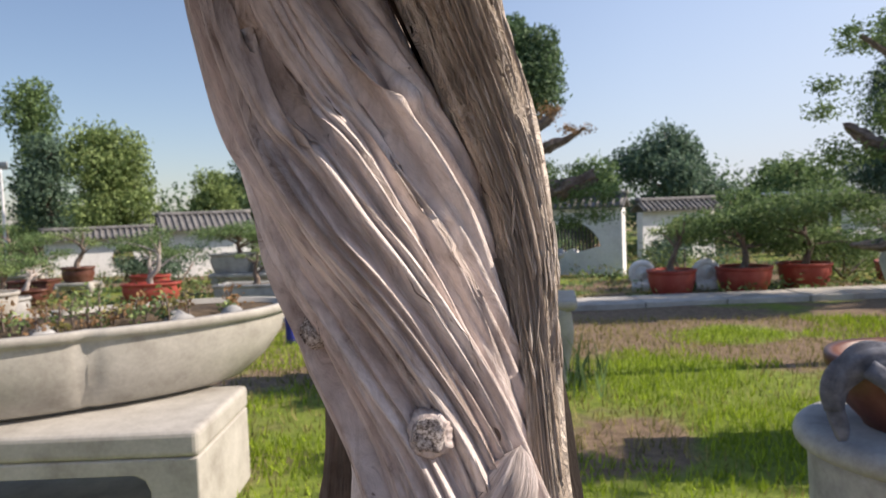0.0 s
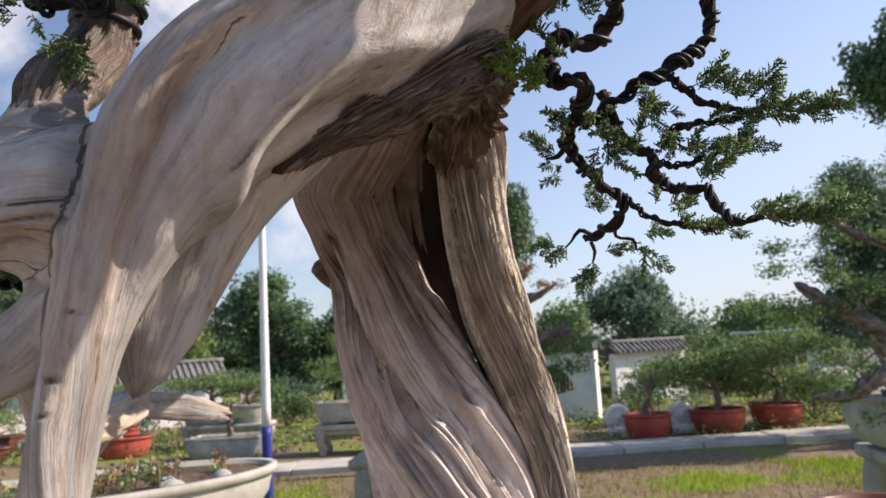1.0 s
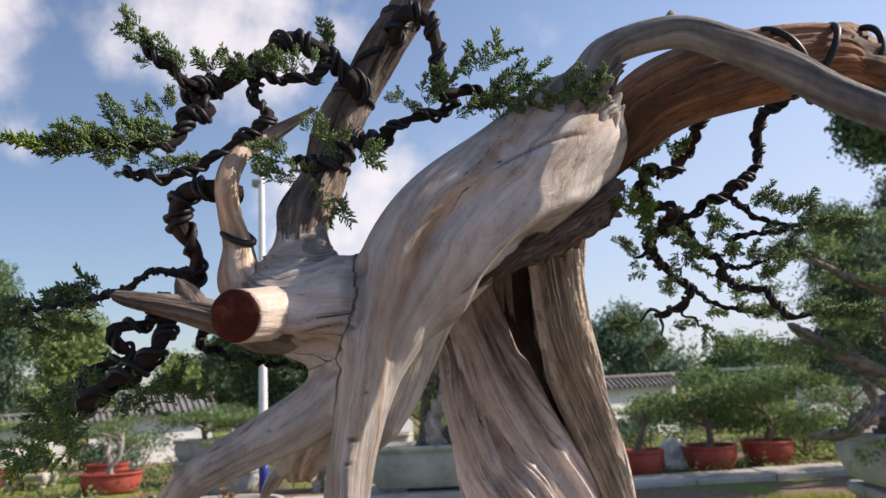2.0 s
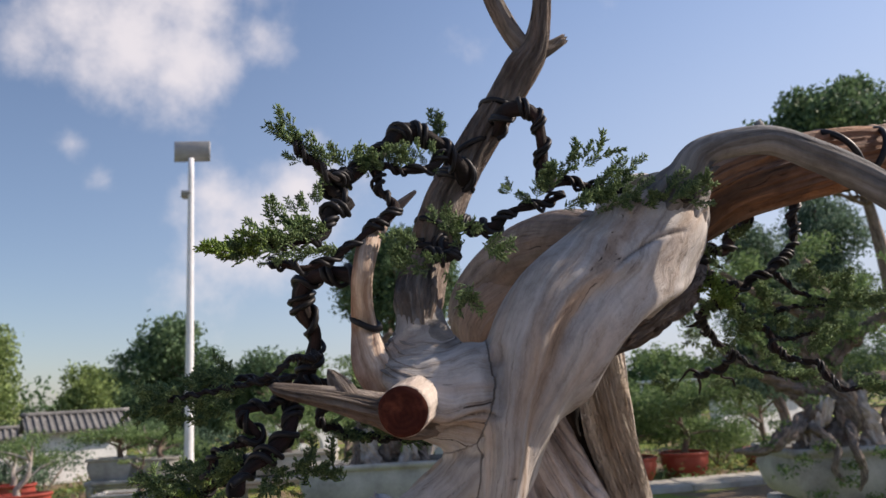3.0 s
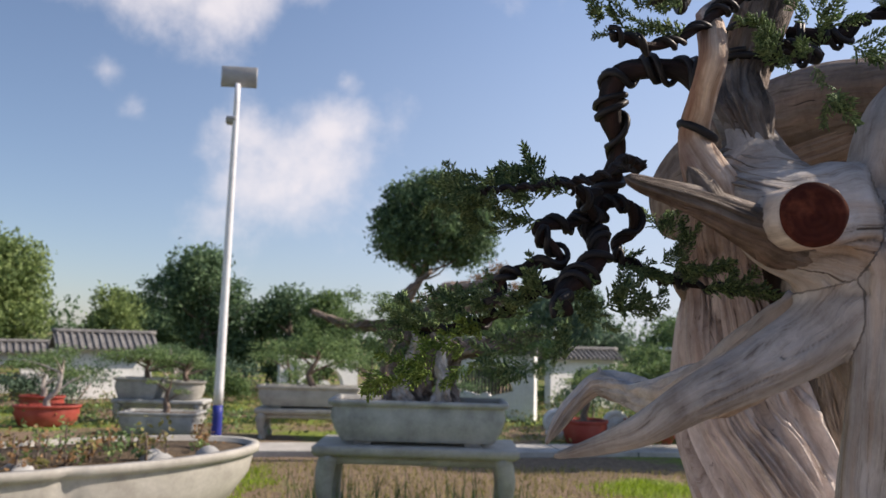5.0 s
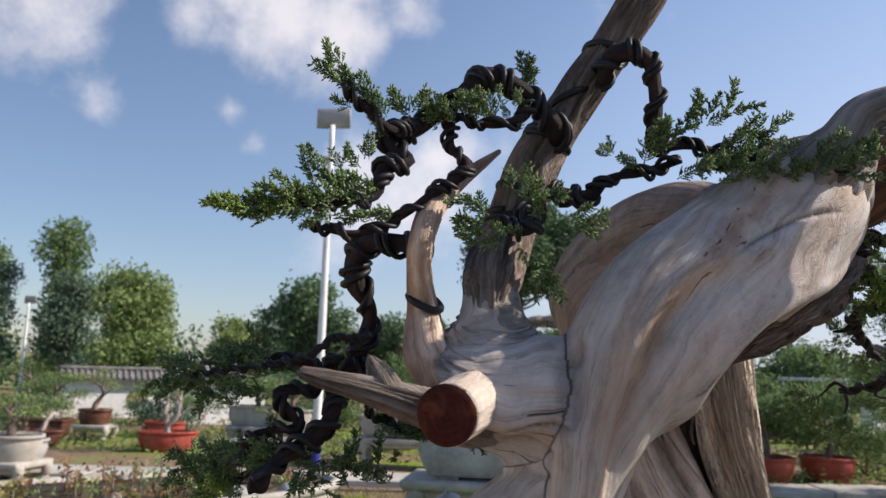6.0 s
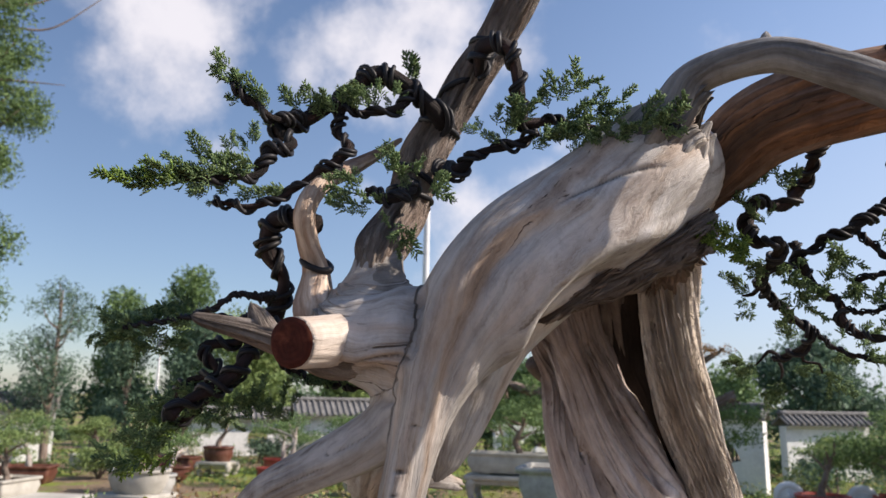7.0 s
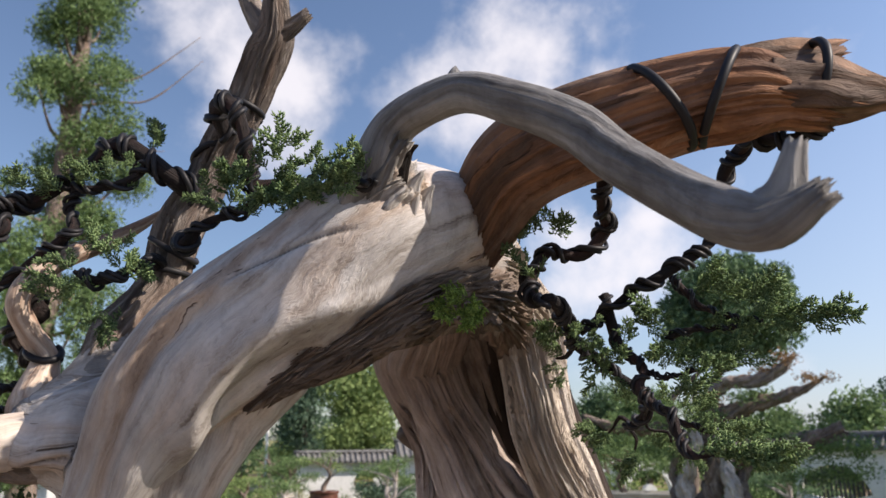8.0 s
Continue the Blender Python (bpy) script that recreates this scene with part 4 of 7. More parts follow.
# more potted bonsai between the path and the walls
for k, (x, y, h, sp, pm, lm) in enumerate(((-9.2, 15.2, 0.9, 1.1, M_RED, M_LEAF_MID), (-11.6, 14.6, 1.1, 1.2, M_BROWN, M_LEAF_MID), (-13.6, 14.0, 0.9, 1.0, M_GREYSTONE, M_LEAF_LIGHT), (-12.4, 11.2, 1.0, 1.2, M_BROWN, M_LEAF_MID), (-9.4, 11.0, 0.8, 1.0, M_GREYSTONE, M_LEAF_MID), (-14.6, 12.0, 1.2, 1.4, M_STONE, M_LEAF_LIGHT), (-7.0, 16.4, 1.2, 1.3, M_GREYSTONE, M_LEAF_DARK), (-4.4, 16.6, 1.1, 1.4, M_BROWN, M_LEAF_MID), (-2.4, 15.4, 1.1, 1.5, M_STONE, M_LEAF_MID), (-0.7, 14.6, 0.9, 1.2, M_GREYSTONE, M_LEAF_DARK), (5.6, 14.2, 1.2, 1.5, M_RED, M_LEAF_MID), (-10.9, 9.4, 0.8, 1.0, M_STONE, M_LEAF_LIGHT))):
    pot("low_planter", (x, y, 0), 9 * k, "rect" if k % 2 else "oval", (0.95, 0.62, 0.34), pm, "low planter with a bonsai on the grass", "planters on the grass", taper=0.82)
    little_tree((x, y, 0.29), 40 * k, h, sp, lm, "leafy bonsai growing in a low planter", 80 + k, M_DEAD if k % 3 == 0 else M_OLDBARK, 7, 2200, 0.055, 0.06 * (-1) ** k, 0.3, "bonsai on the grass")

# grey stone tub with brown pot at the lawn's edge
tub = thing("grey_stone_tub", (1.26, 2.85, -0.11), "grey stone tub with a thick rolled rim", "tub", 20)
part("tub_body", loft([(oval(0.78, 0.78), 0.0), (oval(0.82, 0.82), 0.03), (oval(0.84, 0.84), 0.4), (oval(0.86, 0.86), 0.72), (oval(0.86, 0.86), 0.76)]), M_GREYSTONE, tub)
part("rim", loft([(oval(0.86 + 0.1 * math.sin(radians(a)), 0.86 + 0.1 * math.sin(radians(a))), 0.805 - 0.045 * math.cos(radians(a))) for a in range(0, 181, 20)]), M_GREYSTONE, tub)
pot("brown_pot", (1.22, 2.86, 0.74), 0, "oval", (0.66, 0.66, 0.25), M_BROWN, "brown ceramic pot with grey rag over its rim", taper=0.66, lip=0.015)


def build_rag():
    """Folded rag hanging over the pot's rim, with a long tail."""
    r = thing("ragged_cloth", (0.95, 2.72, 0.99), "ragged grey cloth draped over a brown pot", "cloth")
    pieces = [limb([(0.16, -0.02, 0.012, 0.025), (0.06, -0.05, 0.022, 0.045), (-0.04, -0.05, 0.0, 0.05), (-0.10, -0.05, -0.07, 0.04), (-0.105, -0.05, -0.15, 0.025)], 0.012, 28, (0.5, 0.5, 0.2), 3, 3, 0.6),
              limb([(-0.09, -0.05, -0.06, 0.03), (-0.10, -0.05, -0.14, 0.028), (-0.085, -0.055, -0.22, 0.02), (-0.08, -0.05, -0.255, 0.008)], 0.012, 20, (0.5, 0.4, 0.2), 6, 4, 0.5),
              limb([(-0.02, -0.1, 0.0, 0.03), (0.03, -0.12, -0.04, 0.03), (0.06, -0.10, -0.10, 0.01)], 0.012, 20, (0.5, 0.5, 0.2), 4, 5, 0.5)]
    part("cloth_folds", merge(*[p[:2] for p in pieces]), M_RAG, r)


build_rag()


# ---- plants in the lobed pot ----
def build_seedlings():
    rng = np.random.default_rng(9)
    for k in range(52):
        a, q = rng.random() * 2 * math.pi, math.sqrt(rng.random()) * 0.86
        u, w = 1.1 * q * math.cos(a), 0.52 * q * math.sin(a)
        c, s = math.cos(radians(41)), math.sin(radians(41))
        x, y = -2.78 + c * u - s * w, 3.86 + s * u + c * w
        h = 0.05 + 0.13 * rng.random() ** 2
        p = thing("succulent_plant", (x, y, 0.978), "small fleshy plant with reddish leaves in a stone pot", "plant", group="plants in the lobed pot")
        part("stem", limb([(0, 0, -0.01, 0.008), (0.01 * rng.normal(), 0.01 * rng.normal(), h * 0.5, 0.007), (0.012 * rng.normal(), 0.01 * rng.normal(), h, 0.003)], 0.02, 6), M_OLDBARK, p)
        pts = rng.normal(size=(26, 3)) * (0.03, 0.03, h * 0.28) + (0, 0, h * 0.75)
        part("leaves", leaves(pts, 0.034, rng, 0.3, 0.6), (M_LEAF_MID, M_SUCCULENT, M_DRYGRASS, M_SUCCULENT, M_LEAF_LIGHT)[k % 5], p)
    for k in range(7):
        a = k * 0.9
        c, s = math.cos(radians(41)), math.sin(radians(41))
        u, w = 0.8 * math.cos(a), -0.34 + 0.1 * math.sin(3 * a)
        st = thing("rock", (-2.78 + c * u - s * w, 3.86 + s * u + c * w, 0.975), "small grey stone lying on potting soil", "rock", 40 * k, group="stones in the lobed pot")
        part("rock_body", limb([(-0.07, 0, 0.0, 0.02), (0, 0, 0.015, 0.04), (0.08, 0.01, 0.0, 0.012)], 0.02, 12, (0.5, 0.3, 0), 2, k), M_GREYSTONE, st)


build_seedlings()


# ---- trees ----
def tree(name, base, height, blobs, mat, label, seed, count, leaf, trunk=0.18, trunk_rows=None, gap=0.0, flat=0.0, bark=None, slim=0.45, shell=0.4):
    """A tree: tapered trunk, a limb to every clump, and a crown of leaf sprays. Clumps are given from the base."""
    rng = np.random.default_rng(seed)
    t = thing(name, base, label, "tree")
    bark = bark or M_OLDBARK
    top = max(c[2] for c, _ in blobs)
    rows = trunk_rows or [(0, 0, -0.05, trunk * 1.3), (0.02 * height * rng.normal(), 0, height * 0.25, trunk), (0.02 * height * rng.normal(), 0, height * 0.55, trunk * 0.7), (0, 0, top, trunk * 0.2)]
    part("trunk", limb(rows, 0.15, 12, (0.15, 0.15, 0), 1.0, seed, run=(1, 1, 1)), bark, t)
    q = np.array(rows)
    for c, rad in blobs:
        z = max(height * 0.2, c[2] - 0.8 * rad[2] - min(0.05 * height, 0.25))
        s = [float(np.interp(z, q[:, 2], q[:, k])) for k in range(4)]
        part("limb", limb([(s[0], s[1], s[2], trunk * 0.4), ((s[0] + c[0]) / 2, (s[1] + c[1]) / 2, (s[2] + c[2]) / 2 - 0.02 * height, trunk * 0.25), (c[0], c[1], c[2] + rad[2] * 0.5, trunk * 0.06)], 0.2, 8, (0.15, 0.1, 0), 1.0, seed, run=(1, 1, 1)), bark, t)
    pts = in_blobs(blobs, count, rng, gap, shell, 2.2)
    part("crown", leaves(pts, leaf, rng, flat, slim), mat, t)
    return t


def clumps(rng, n, spread, z0, z1, size, top=0.5):
    """n leaf clumps in a rounded crown between two heights."""
    out = []
    for k in range(n):
        f = (k + 0.5) / n
        z = z0 + (z1 - z0) * f
        w = spread * math.sqrt(max(0.05, 1 - (2 * f - 1) ** 2)) if top >= 0.5 else spread * (1 - f * (1 - top))
        a = rng.random() * 2 * math.pi
        r = w * math.sqrt(rng.random()) * 0.75
        s = size * (0.75 + 0.5 * rng.random())
        out.append(((r * math.cos(a), r * math.sin(a), z), (s, s, s * 0.75)))
    return out


def tufts(centre, radii, n, seed):
    """Small drooping tufts that break the outline of a dense crown."""
    rng = np.random.default_rng(seed)
    out = []
    for k in range(n):
        z = 1 - 2 * (k + 0.5) / n
        a = 2.4 * k + rng.normal() * 0.3
        w = math.sqrt(1 - z * z)
        far = 0.86 + 0.16 * rng.random()
        s = 0.13 + 0.10 * rng.random()
        out.append(((centre[0] + radii[0] * w * math.cos(a) * far, centre[1] + radii[1] * w * math.sin(a) * far, centre[2] + radii[2] * z * far), (s, s, s * (1.3 if z < 0 else 0.8))))
    return out


R = np.random.default_rng(77)
# round clipped tree on a leaning stem
tree("clipped_tree", (-1.55, 10.4, 0), 4.2, [((0.60, 0, 3.25), (0.80, 0.7, 0.52)), ((0.15, 0.1, 3.2), (0.5, 0.55, 0.46)), ((1.10, 0.05, 3.15), (0.48, 0.55, 0.46)), ((0.55, 0, 3.75), (0.6, 0.55, 0.42)), ((0.95, 0, 3.6), (0.5, 0.45, 0.4)), ((0.25, 0, 3.55), (0.45, 0.45, 0.4))] + tufts((0.62, 0, 3.42), (0.86, 0.75, 0.60), 26, 7), M_LEAF_DARK, "dense round clipped tree on a leaning trunk", 41, 22000, 0.075, 0.05, [(-0.1, 0, -0.05, 0.1), (-0.05, 0, 1.0, 0.08), (0.1, 0, 1.9, 0.07), (0.45, 0, 2.6, 0.055), (0.65, 0, 3.4, 0.03)], shell=0.6)
tree("clipped_tree", (4.3, 7.6, 0), 5.2, [((0, 0, 4.2), (0.85, 0.75, 0.5)), ((-0.55, 0, 4.1), (0.5, 0.5, 0.42)), ((0.6, 0, 4.15), (0.55, 0.5, 0.45)), ((0.05, 0, 4.6), (0.6, 0.55, 0.35)), ((-0.4, 0.1, 4.45), (0.42, 0.4, 0.3))] + tufts((0.0, 0, 4.35), (0.95, 0.8, 0.5), 26, 8), M_LEAF_DARK, "tall round clipped tree above the planters", 62, 20000, 0.075, 0.06, [(0.5, 0.2, -0.05, 0.12), (0.45, 0.2, 1.5, 0.1), (0.3, 0.1, 3.0, 0.07), (0.05, 0, 4.3, 0.03)], shell=0.55)
tree("willow_tree", (-14.8, 22.0, 0), 4.9, clumps(R, 18, 2.0, 1.2, 4.1, 0.85), M_LEAF_LIGHT, "light green willow with soft rounded crown", 42, 15000, 0.16, 0.14)
tree("willow_tree", (-12.0, 24.5, 0), 3.4, clumps(R, 10, 1.3, 0.9, 2.9, 0.65), M_LEAF_LIGHT, "light green willow with soft rounded crown", 43, 7000, 0.15, 0.1)
tree("poplar_tree", (-20.4, 26.0, 0), 7.6, clumps(R, 18, 1.0, 1.0, 6.9, 0.8, 0.3), M_LEAF_MID, "tall narrow poplar with open crown", 44, 8000, 0.18, 0.14, gap=0.08)
tree("poplar_tree", (-24.8, 27.0, 0), 6.8, clumps(R, 18, 1.2, 1.0, 6.1, 0.85, 0.35), M_LEAF_MID, "tall narrow poplar with open crown", 45, 8000, 0.18, 0.14, gap=0.08)
tree("poplar_tree", (-22.4, 25.0, 0), 5.6, clumps(R, 14, 1.3, 0.8, 5.0, 0.8, 0.35), M_LEAF_BLUE, "slender tree with blue-green leaves", 46, 7000, 0.17, 0.12, gap=0.05)
tree("poplar_tree", (-18.2, 24.0, 0), 5.0, clumps(R, 14, 1.3, 0.8, 4.5, 0.8, 0.35), M_LEAF_BLUE, "slender tree with blue-green leaves", 60, 7000, 0.17, 0.12, gap=0.05)
tree("broadleaf_tree", (-8.4, 22.5, 0), 4.6, clumps(R, 18, 1.8, 0.8, 4.0, 0.8), M_LEAF_DARK, "dark green broadleaf tree with dense crown", 47, 15000, 0.16, 0.16)
tree("broadleaf_tree", (-6.0, 23.0, 0), 3.3, clumps(R, 12, 1.4, 0.6, 2.8, 0.7), M_LEAF_DARK, "dark green broadleaf tree with dense crown", 48, 10000, 0.15, 0.14)
tree("broadleaf_tree", (-4.7, 22.0, 0), 3.4, clumps(R, 10, 0.8, 0.6, 2.9, 0.6), M_LEAF_MID, "small upright broadleaf tree", 49, 7000, 0.14, 0.1)
tree("broadleaf_tree", (-13.2, 28.5, 0), 3.3, clumps(R, 14, 2.4, 0.8, 2.7, 0.8), M_LEAF_DARK, "low dark spreading tree", 50, 10000, 0.17, 0.14, flat=0.4)
tree("broadleaf_tree", (-10.2, 27.5, 0), 2.9, clumps(R, 14, 2.2, 0.6, 2.4, 0.75), M_LEAF_DARK, "low dark spreading tree", 61, 9000, 0.17, 0.14, flat=0.4)
tree("broadleaf_tree", (3.5, 26.0, 0), 4.2, clumps(R, 18, 2.0, 0.8, 3.5, 0.85), M_LEAF_BLUE, "grey-green rounded broadleaf tree", 51, 13000, 0.17, 0.15)
tree("broadleaf_tree", (0.6, 22.5, 0), 3.0, clumps(R, 12, 1.1, 0.6, 2.5, 0.65), M_LEAF_MID, "small rounded broadleaf tree", 52, 7000, 0.15, 0.1)
tree("broadleaf_tree", (6.6, 24.0, 0), 2.9, clumps(R, 14, 2.0, 0.5, 2.4, 0.75), M_LEAF_MID, "low rounded broadleaf tree", 53, 9000, 0.16, 0.12)
tree("broadleaf_tree", (-1.6, 24.0, 0), 2.7, clumps(R, 14, 1.7, 0.5, 2.2, 0.7), M_LEAF_MID, "low rounded broadleaf tree", 54, 8000, 0.16, 0.12)
tree("conifer_tree", (4.75, 11.2, 0), 4.1, clumps(R, 26, 1.05, 1.5, 3.8, 0.4, 0.35), M_LEAF_BLUE, "dark open conifer with drooping boughs", 55, 26000, 0.08, 0.08, gap=0.0, slim=0.3)
tree("conifer_tree", (6.1, 11.9, 0), 4.9, clumps(R, 26, 1.3, 1.5, 4.5, 0.45, 0.35), M_LEAF_BLUE, "dark open conifer with drooping boughs", 56, 26000, 0.09, 0.09, gap=0.0, slim=0.3)
tall = tree("metasequoia_tree", (-11.35, 7.75, 0), 11.2, clumps(R, 60, 1.5, 1.2, 10.6, 0.5, 0.6), M_LEAF_MID, "tall feathery conifer with bare twigs showing", 57, 60000, 0.10, 0.12, [(-0.1, 0, -0.05, 0.24), (-0.05, 0, 2.5, 0.2), (0.0, 0, 6.0, 0.17), (0.08, 0.06, 9.0, 0.12), (0.1, 0.1, 11.0, 0.04)], gap=0.16, slim=0.25)
for a, e, z in (((0.75, 0.9, 8.45), (1.35, 1.65, 9.45), 7.9), ((0.85, 1.05, 8.0), (1.4, 1.7, 8.95), 7.6), ((0.5, 0.7, 6.9), (1.0, 1.3, 7.0), 6.7)):
    part("bare_twig", limb([(0.02, 0.02, z, 0.03), (0.5 * a[0], 0.5 * a[1], 0.5 * (a[2] + z), 0.022), (*a, 0.016), (*e, 0.005)], 0.1, 8, (0.2, 0.2, 0.0), 2, 5), M_OLDBARK, tall, "bare grey twig")
tree("bare_tree", (-15.6, 14.6, 0), 4.8, clumps(R, 22, 1.25, 0.9, 4.4, 0.55, 0.7), M_LEAF_BLUE, "thin grey-green tree with sparse crown", 58, 7000, 0.10, 0.08, gap=0.12, slim=0.3)


def rooted_juniper(loc):
    """Large juniper whose bleached stems and roots spill over the rim of its trough."""
    rng = np.random.default_rng(59)
    t = thing("big_bonsai_tree", loc, "large juniper bonsai with pale twisted stems and hanging roots", "bonsai tree")
    for k, (x, lean, top, r) in enumerate(((-0.66, 0.20, 0.30, 0.050), (-0.50, 0.06, 0.36, 0.055), (-0.34, 0.04, 0.46, 0.075), (-0.20, 0.10, 0.42, 0.055), (-0.05, 0.16, 0.36, 0.045))):
        rows = [(x + lean * q + 0.05 * math.sin(6 * q + 2 * k), -0.16 + 0.05 * math.sin(4 * q + k), -0.06 + (top + 0.06) * q, r * (1.3 - 0.6 * q)) for q in (0.0, 0.25, 0.5, 0.75, 1.0)]
        part("stem", limb(rows, 0.01, 30, (0.5, 0.9, 0.25), 8, 110 + k, run=(12, 10, 18)), M_FRESH if k % 2 else M_STEM, t, "bleached twisted stem")
    for k, (x, dx, low, r) in enumerate(((-0.58, 0.10, -0.16, 0.020), (-0.30, -0.08, -0.22, 0.022))):
        rows = [(x, -0.15, 0.16, r * 1.2), (x + 0.3 * dx, -0.30, 0.16, r * 1.3), (x + 0.9 * dx, -0.42, 0.04, r * 1.1), (x + 0.5 * dx, -0.43, 0.5 * low, r * 0.9), (x + dx, -0.42, low, r * 0.4)]
        part("root", limb(rows, 0.01, 24, (0.4, 0.8, 0.2), 9, 120 + k, run=(14, 14, 20), tip=1), M_STEM, t, "bare root hanging over the rim")
    boughs = ([(-0.60, -0.2, 0.20, 0.05), (-0.80, -0.36, 0.14, 0.045), (-0.95, -0.40, 0.06, 0.032), (-1.15, -0.40, 0.06, 0.012)], [(-0.25, -0.1, 0.36, 0.06), (-0.02, -0.16, 0.46, 0.05), (0.20, -0.22, 0.44, 0.042), (0.42, -0.30, 0.34, 0.032), (0.56, -0.36, 0.16, 0.018)],
              [(0.20, -0.22, 0.44, 0.035), (0.50, -0.22, 0.52, 0.028), (0.80, -0.2, 0.50, 0.012)], [(-0.3, -0.1, 0.40, 0.06), (-0.42, -0.05, 0.74, 0.05), (-0.22, 0.0, 1.02, 0.04), (-0.3, 0.05, 1.36, 0.022)],
              [(-0.45, -0.1, 0.34, 0.05), (-0.80, -0.1, 0.56, 0.04), (-1.05, -0.05, 0.76, 0.025)], [(-0.28, -0.05, 0.60, 0.045), (0.10, 0.0, 0.86, 0.035), (0.52, 0.0, 1.04, 0.025), (0.8, 0.0, 1.2, 0.012)], [(-0.3, 0, 0.9, 0.03), (-0.7, 0, 1.12, 0.022), (-0.95, 0, 1.3, 0.01)])
    for k, rows in enumerate(boughs):
        part("bough", limb(rows, 0.01, 22, (0.6, 0.8, 0.25), 6, 130 + k, run=(12, 10, 18), tip=1), M_STEM if k < 3 else M_OLDBARK, t, "bare twisted bough")
    blobs = []
    for _ in range(58):
        x = -1.1 + 2.1 * rng.random()
        blobs.append(((x, rng.normal() * 0.2, 0.50 + 1.05 * rng.random() * (1 - 0.25 * abs(x + 0.2))), (0.12 + 0.12 * rng.random(), 0.16, 0.05 + 0.06 * rng.random())))
    for x, z in ((-0.85, -0.08), (-0.62, -0.24), (-0.45, -0.16), (-0.30, -0.28), (-0.12, -0.22), (0.30, 0.02), (0.42, -0.12), (0.05, 0.34), (-0.15, 0.42), (0.55, 0.42), (-0.6, 0.36), (-0.7, -0.02), (-0.55, 0.06), (-0.4, -0.06), (-0.2, 0.0), (-0.05, 0.1), (0.15, 0.16), (-0.85, 0.22), (-0.95, 0.1)):
        blobs.append(((x, -0.42, z), (0.10, 0.08, 0.05)))
    part("foliage", leaves(in_blobs(blobs, 15000, rng, 0.0, 0.25), 0.036, rng, 0.25, 0.35), M_LEAF_MID, t, "loose yellow-green juniper foliage")


rooted_juniper((2.72, 5.0, 1.20))
bench((2.80, 5.0, 0), -2, 1.5, 0.80, 0.87, M_GREYSTONE, "grey stone table below a large bonsai")
pot("stone_trough", (2.74, 5.0, 0.87), -2, "rect", (1.56, 0.7, 0.37), M_GREYSTONE, "long grey stone trough with rounded lip", taper=0.9, feet=1)


def shrubs():
    """Hedge plants and low bushes between the walls and along the path."""
    rng = np.random.default_rng(12)
    spots = [(-1.4, 16.0), (-0.6, 18.2), (1.9, 17.6), (2.2, 15.2), (5.2, 16.2), (6.4, 18.0), (4.9, 14.6), (-2.2, 17.0), (-6.2, 17.4), (-7.6, 18.0), (-3.6, 15.0), (-11.4, 17.6), (-14.6, 18.2), (-13.6, 16.8), (-16.4, 17.6), (-9.0, 16.0), (-1.2, 20.6), (5.6, 20.8), (-8.2, 20.4), (-11.0, 20.8), (7.6, 15.4), (-18.6, 17.6), (-12.0, 12.6), (-6.9, 19.6), (1.9, 20.6)]
    for k, (x, y) in enumerate(spots):
        b = thing("shrub", (x, y, 0), "leafy green garden shrub growing near a white wall", "shrub", group="garden shrubs")
        w, h = 0.55 + 0.4 * rng.random(), 0.55 + 0.6 * rng.random()
        blobs = [((w * rng.normal() * 0.5, w * rng.normal() * 0.4, h * (0.35 + 0.45 * rng.random())), (w * 0.55, w * 0.5, h * 0.4)) for _ in range(5)]
        for c, rad in blobs[:3]:
            part("stem", limb([(0, 0, -0.02, 0.03), (c[0] * 0.5, c[1] * 0.5, c[2] * 0.5, 0.02), (*c, 0.006)], 0.1, 6), M_OLDBARK, b)
        part("foliage", leaves(in_blobs(blobs, 1500, rng, -0.1, 0.3), 0.085, rng), (M_LEAF_MID, M_LEAF_DARK, M_LEAF_LIGHT, M_LEAF_BLUE)[k % 4], b)


shrubs()


def far_woods():
    rng = np.random.default_rng(3)
    blobs = []
    for k in range(90):
        a = radians(-75 + 150 * (k + rng.random()) / 90)
        d = 34 + 8 * rng.random()
        h = 1.6 + 1.6 * rng.random() + 1.0 * noise.noise((a * 4, 0, 0))
        blobs.append(((d * math.sin(a), d * math.cos(a), h * 0.5), (1.7, 1.2, h * 0.62)))
    pts = in_blobs(blobs, 42000, rng, -0.3, 0.3)
    pts = pts[pts[:, 2] > 0.05]
    tagged(part("far_woods", leaves(pts, 0.3, rng), M_LEAF_DARK), "dark band of distant trees", "woods", kind="stuff")


far_woods()


def ground_cover():
    """Low mixed weeds and seedlings on the far side of the path."""
    rng = np.random.default_rng(15)
    for name, mat, size, n, text in (("weed_patches", M_DRYGRASS, 0.09, 9000, "dry brownish weeds among the planters"), ("low_plants", M_LEAF_MID, 0.11, 11000, "low leafy weeds among the planters")):
        pts = []
        while len(pts) < n:
            x, y = rng.uniform(-18, 9), rng.uniform(12.4, 24)
            if noise.noise((x * 0.7, y * 0.7, len(name))) > -0.05:
                pts.append((x, y, 0.02 + abs(rng.normal()) * 0.11))
        tagged(part(name, leaves(pts, size, rng, 0.2, 0.35), mat), text, "weeds", kind="stuff")


ground_cover()


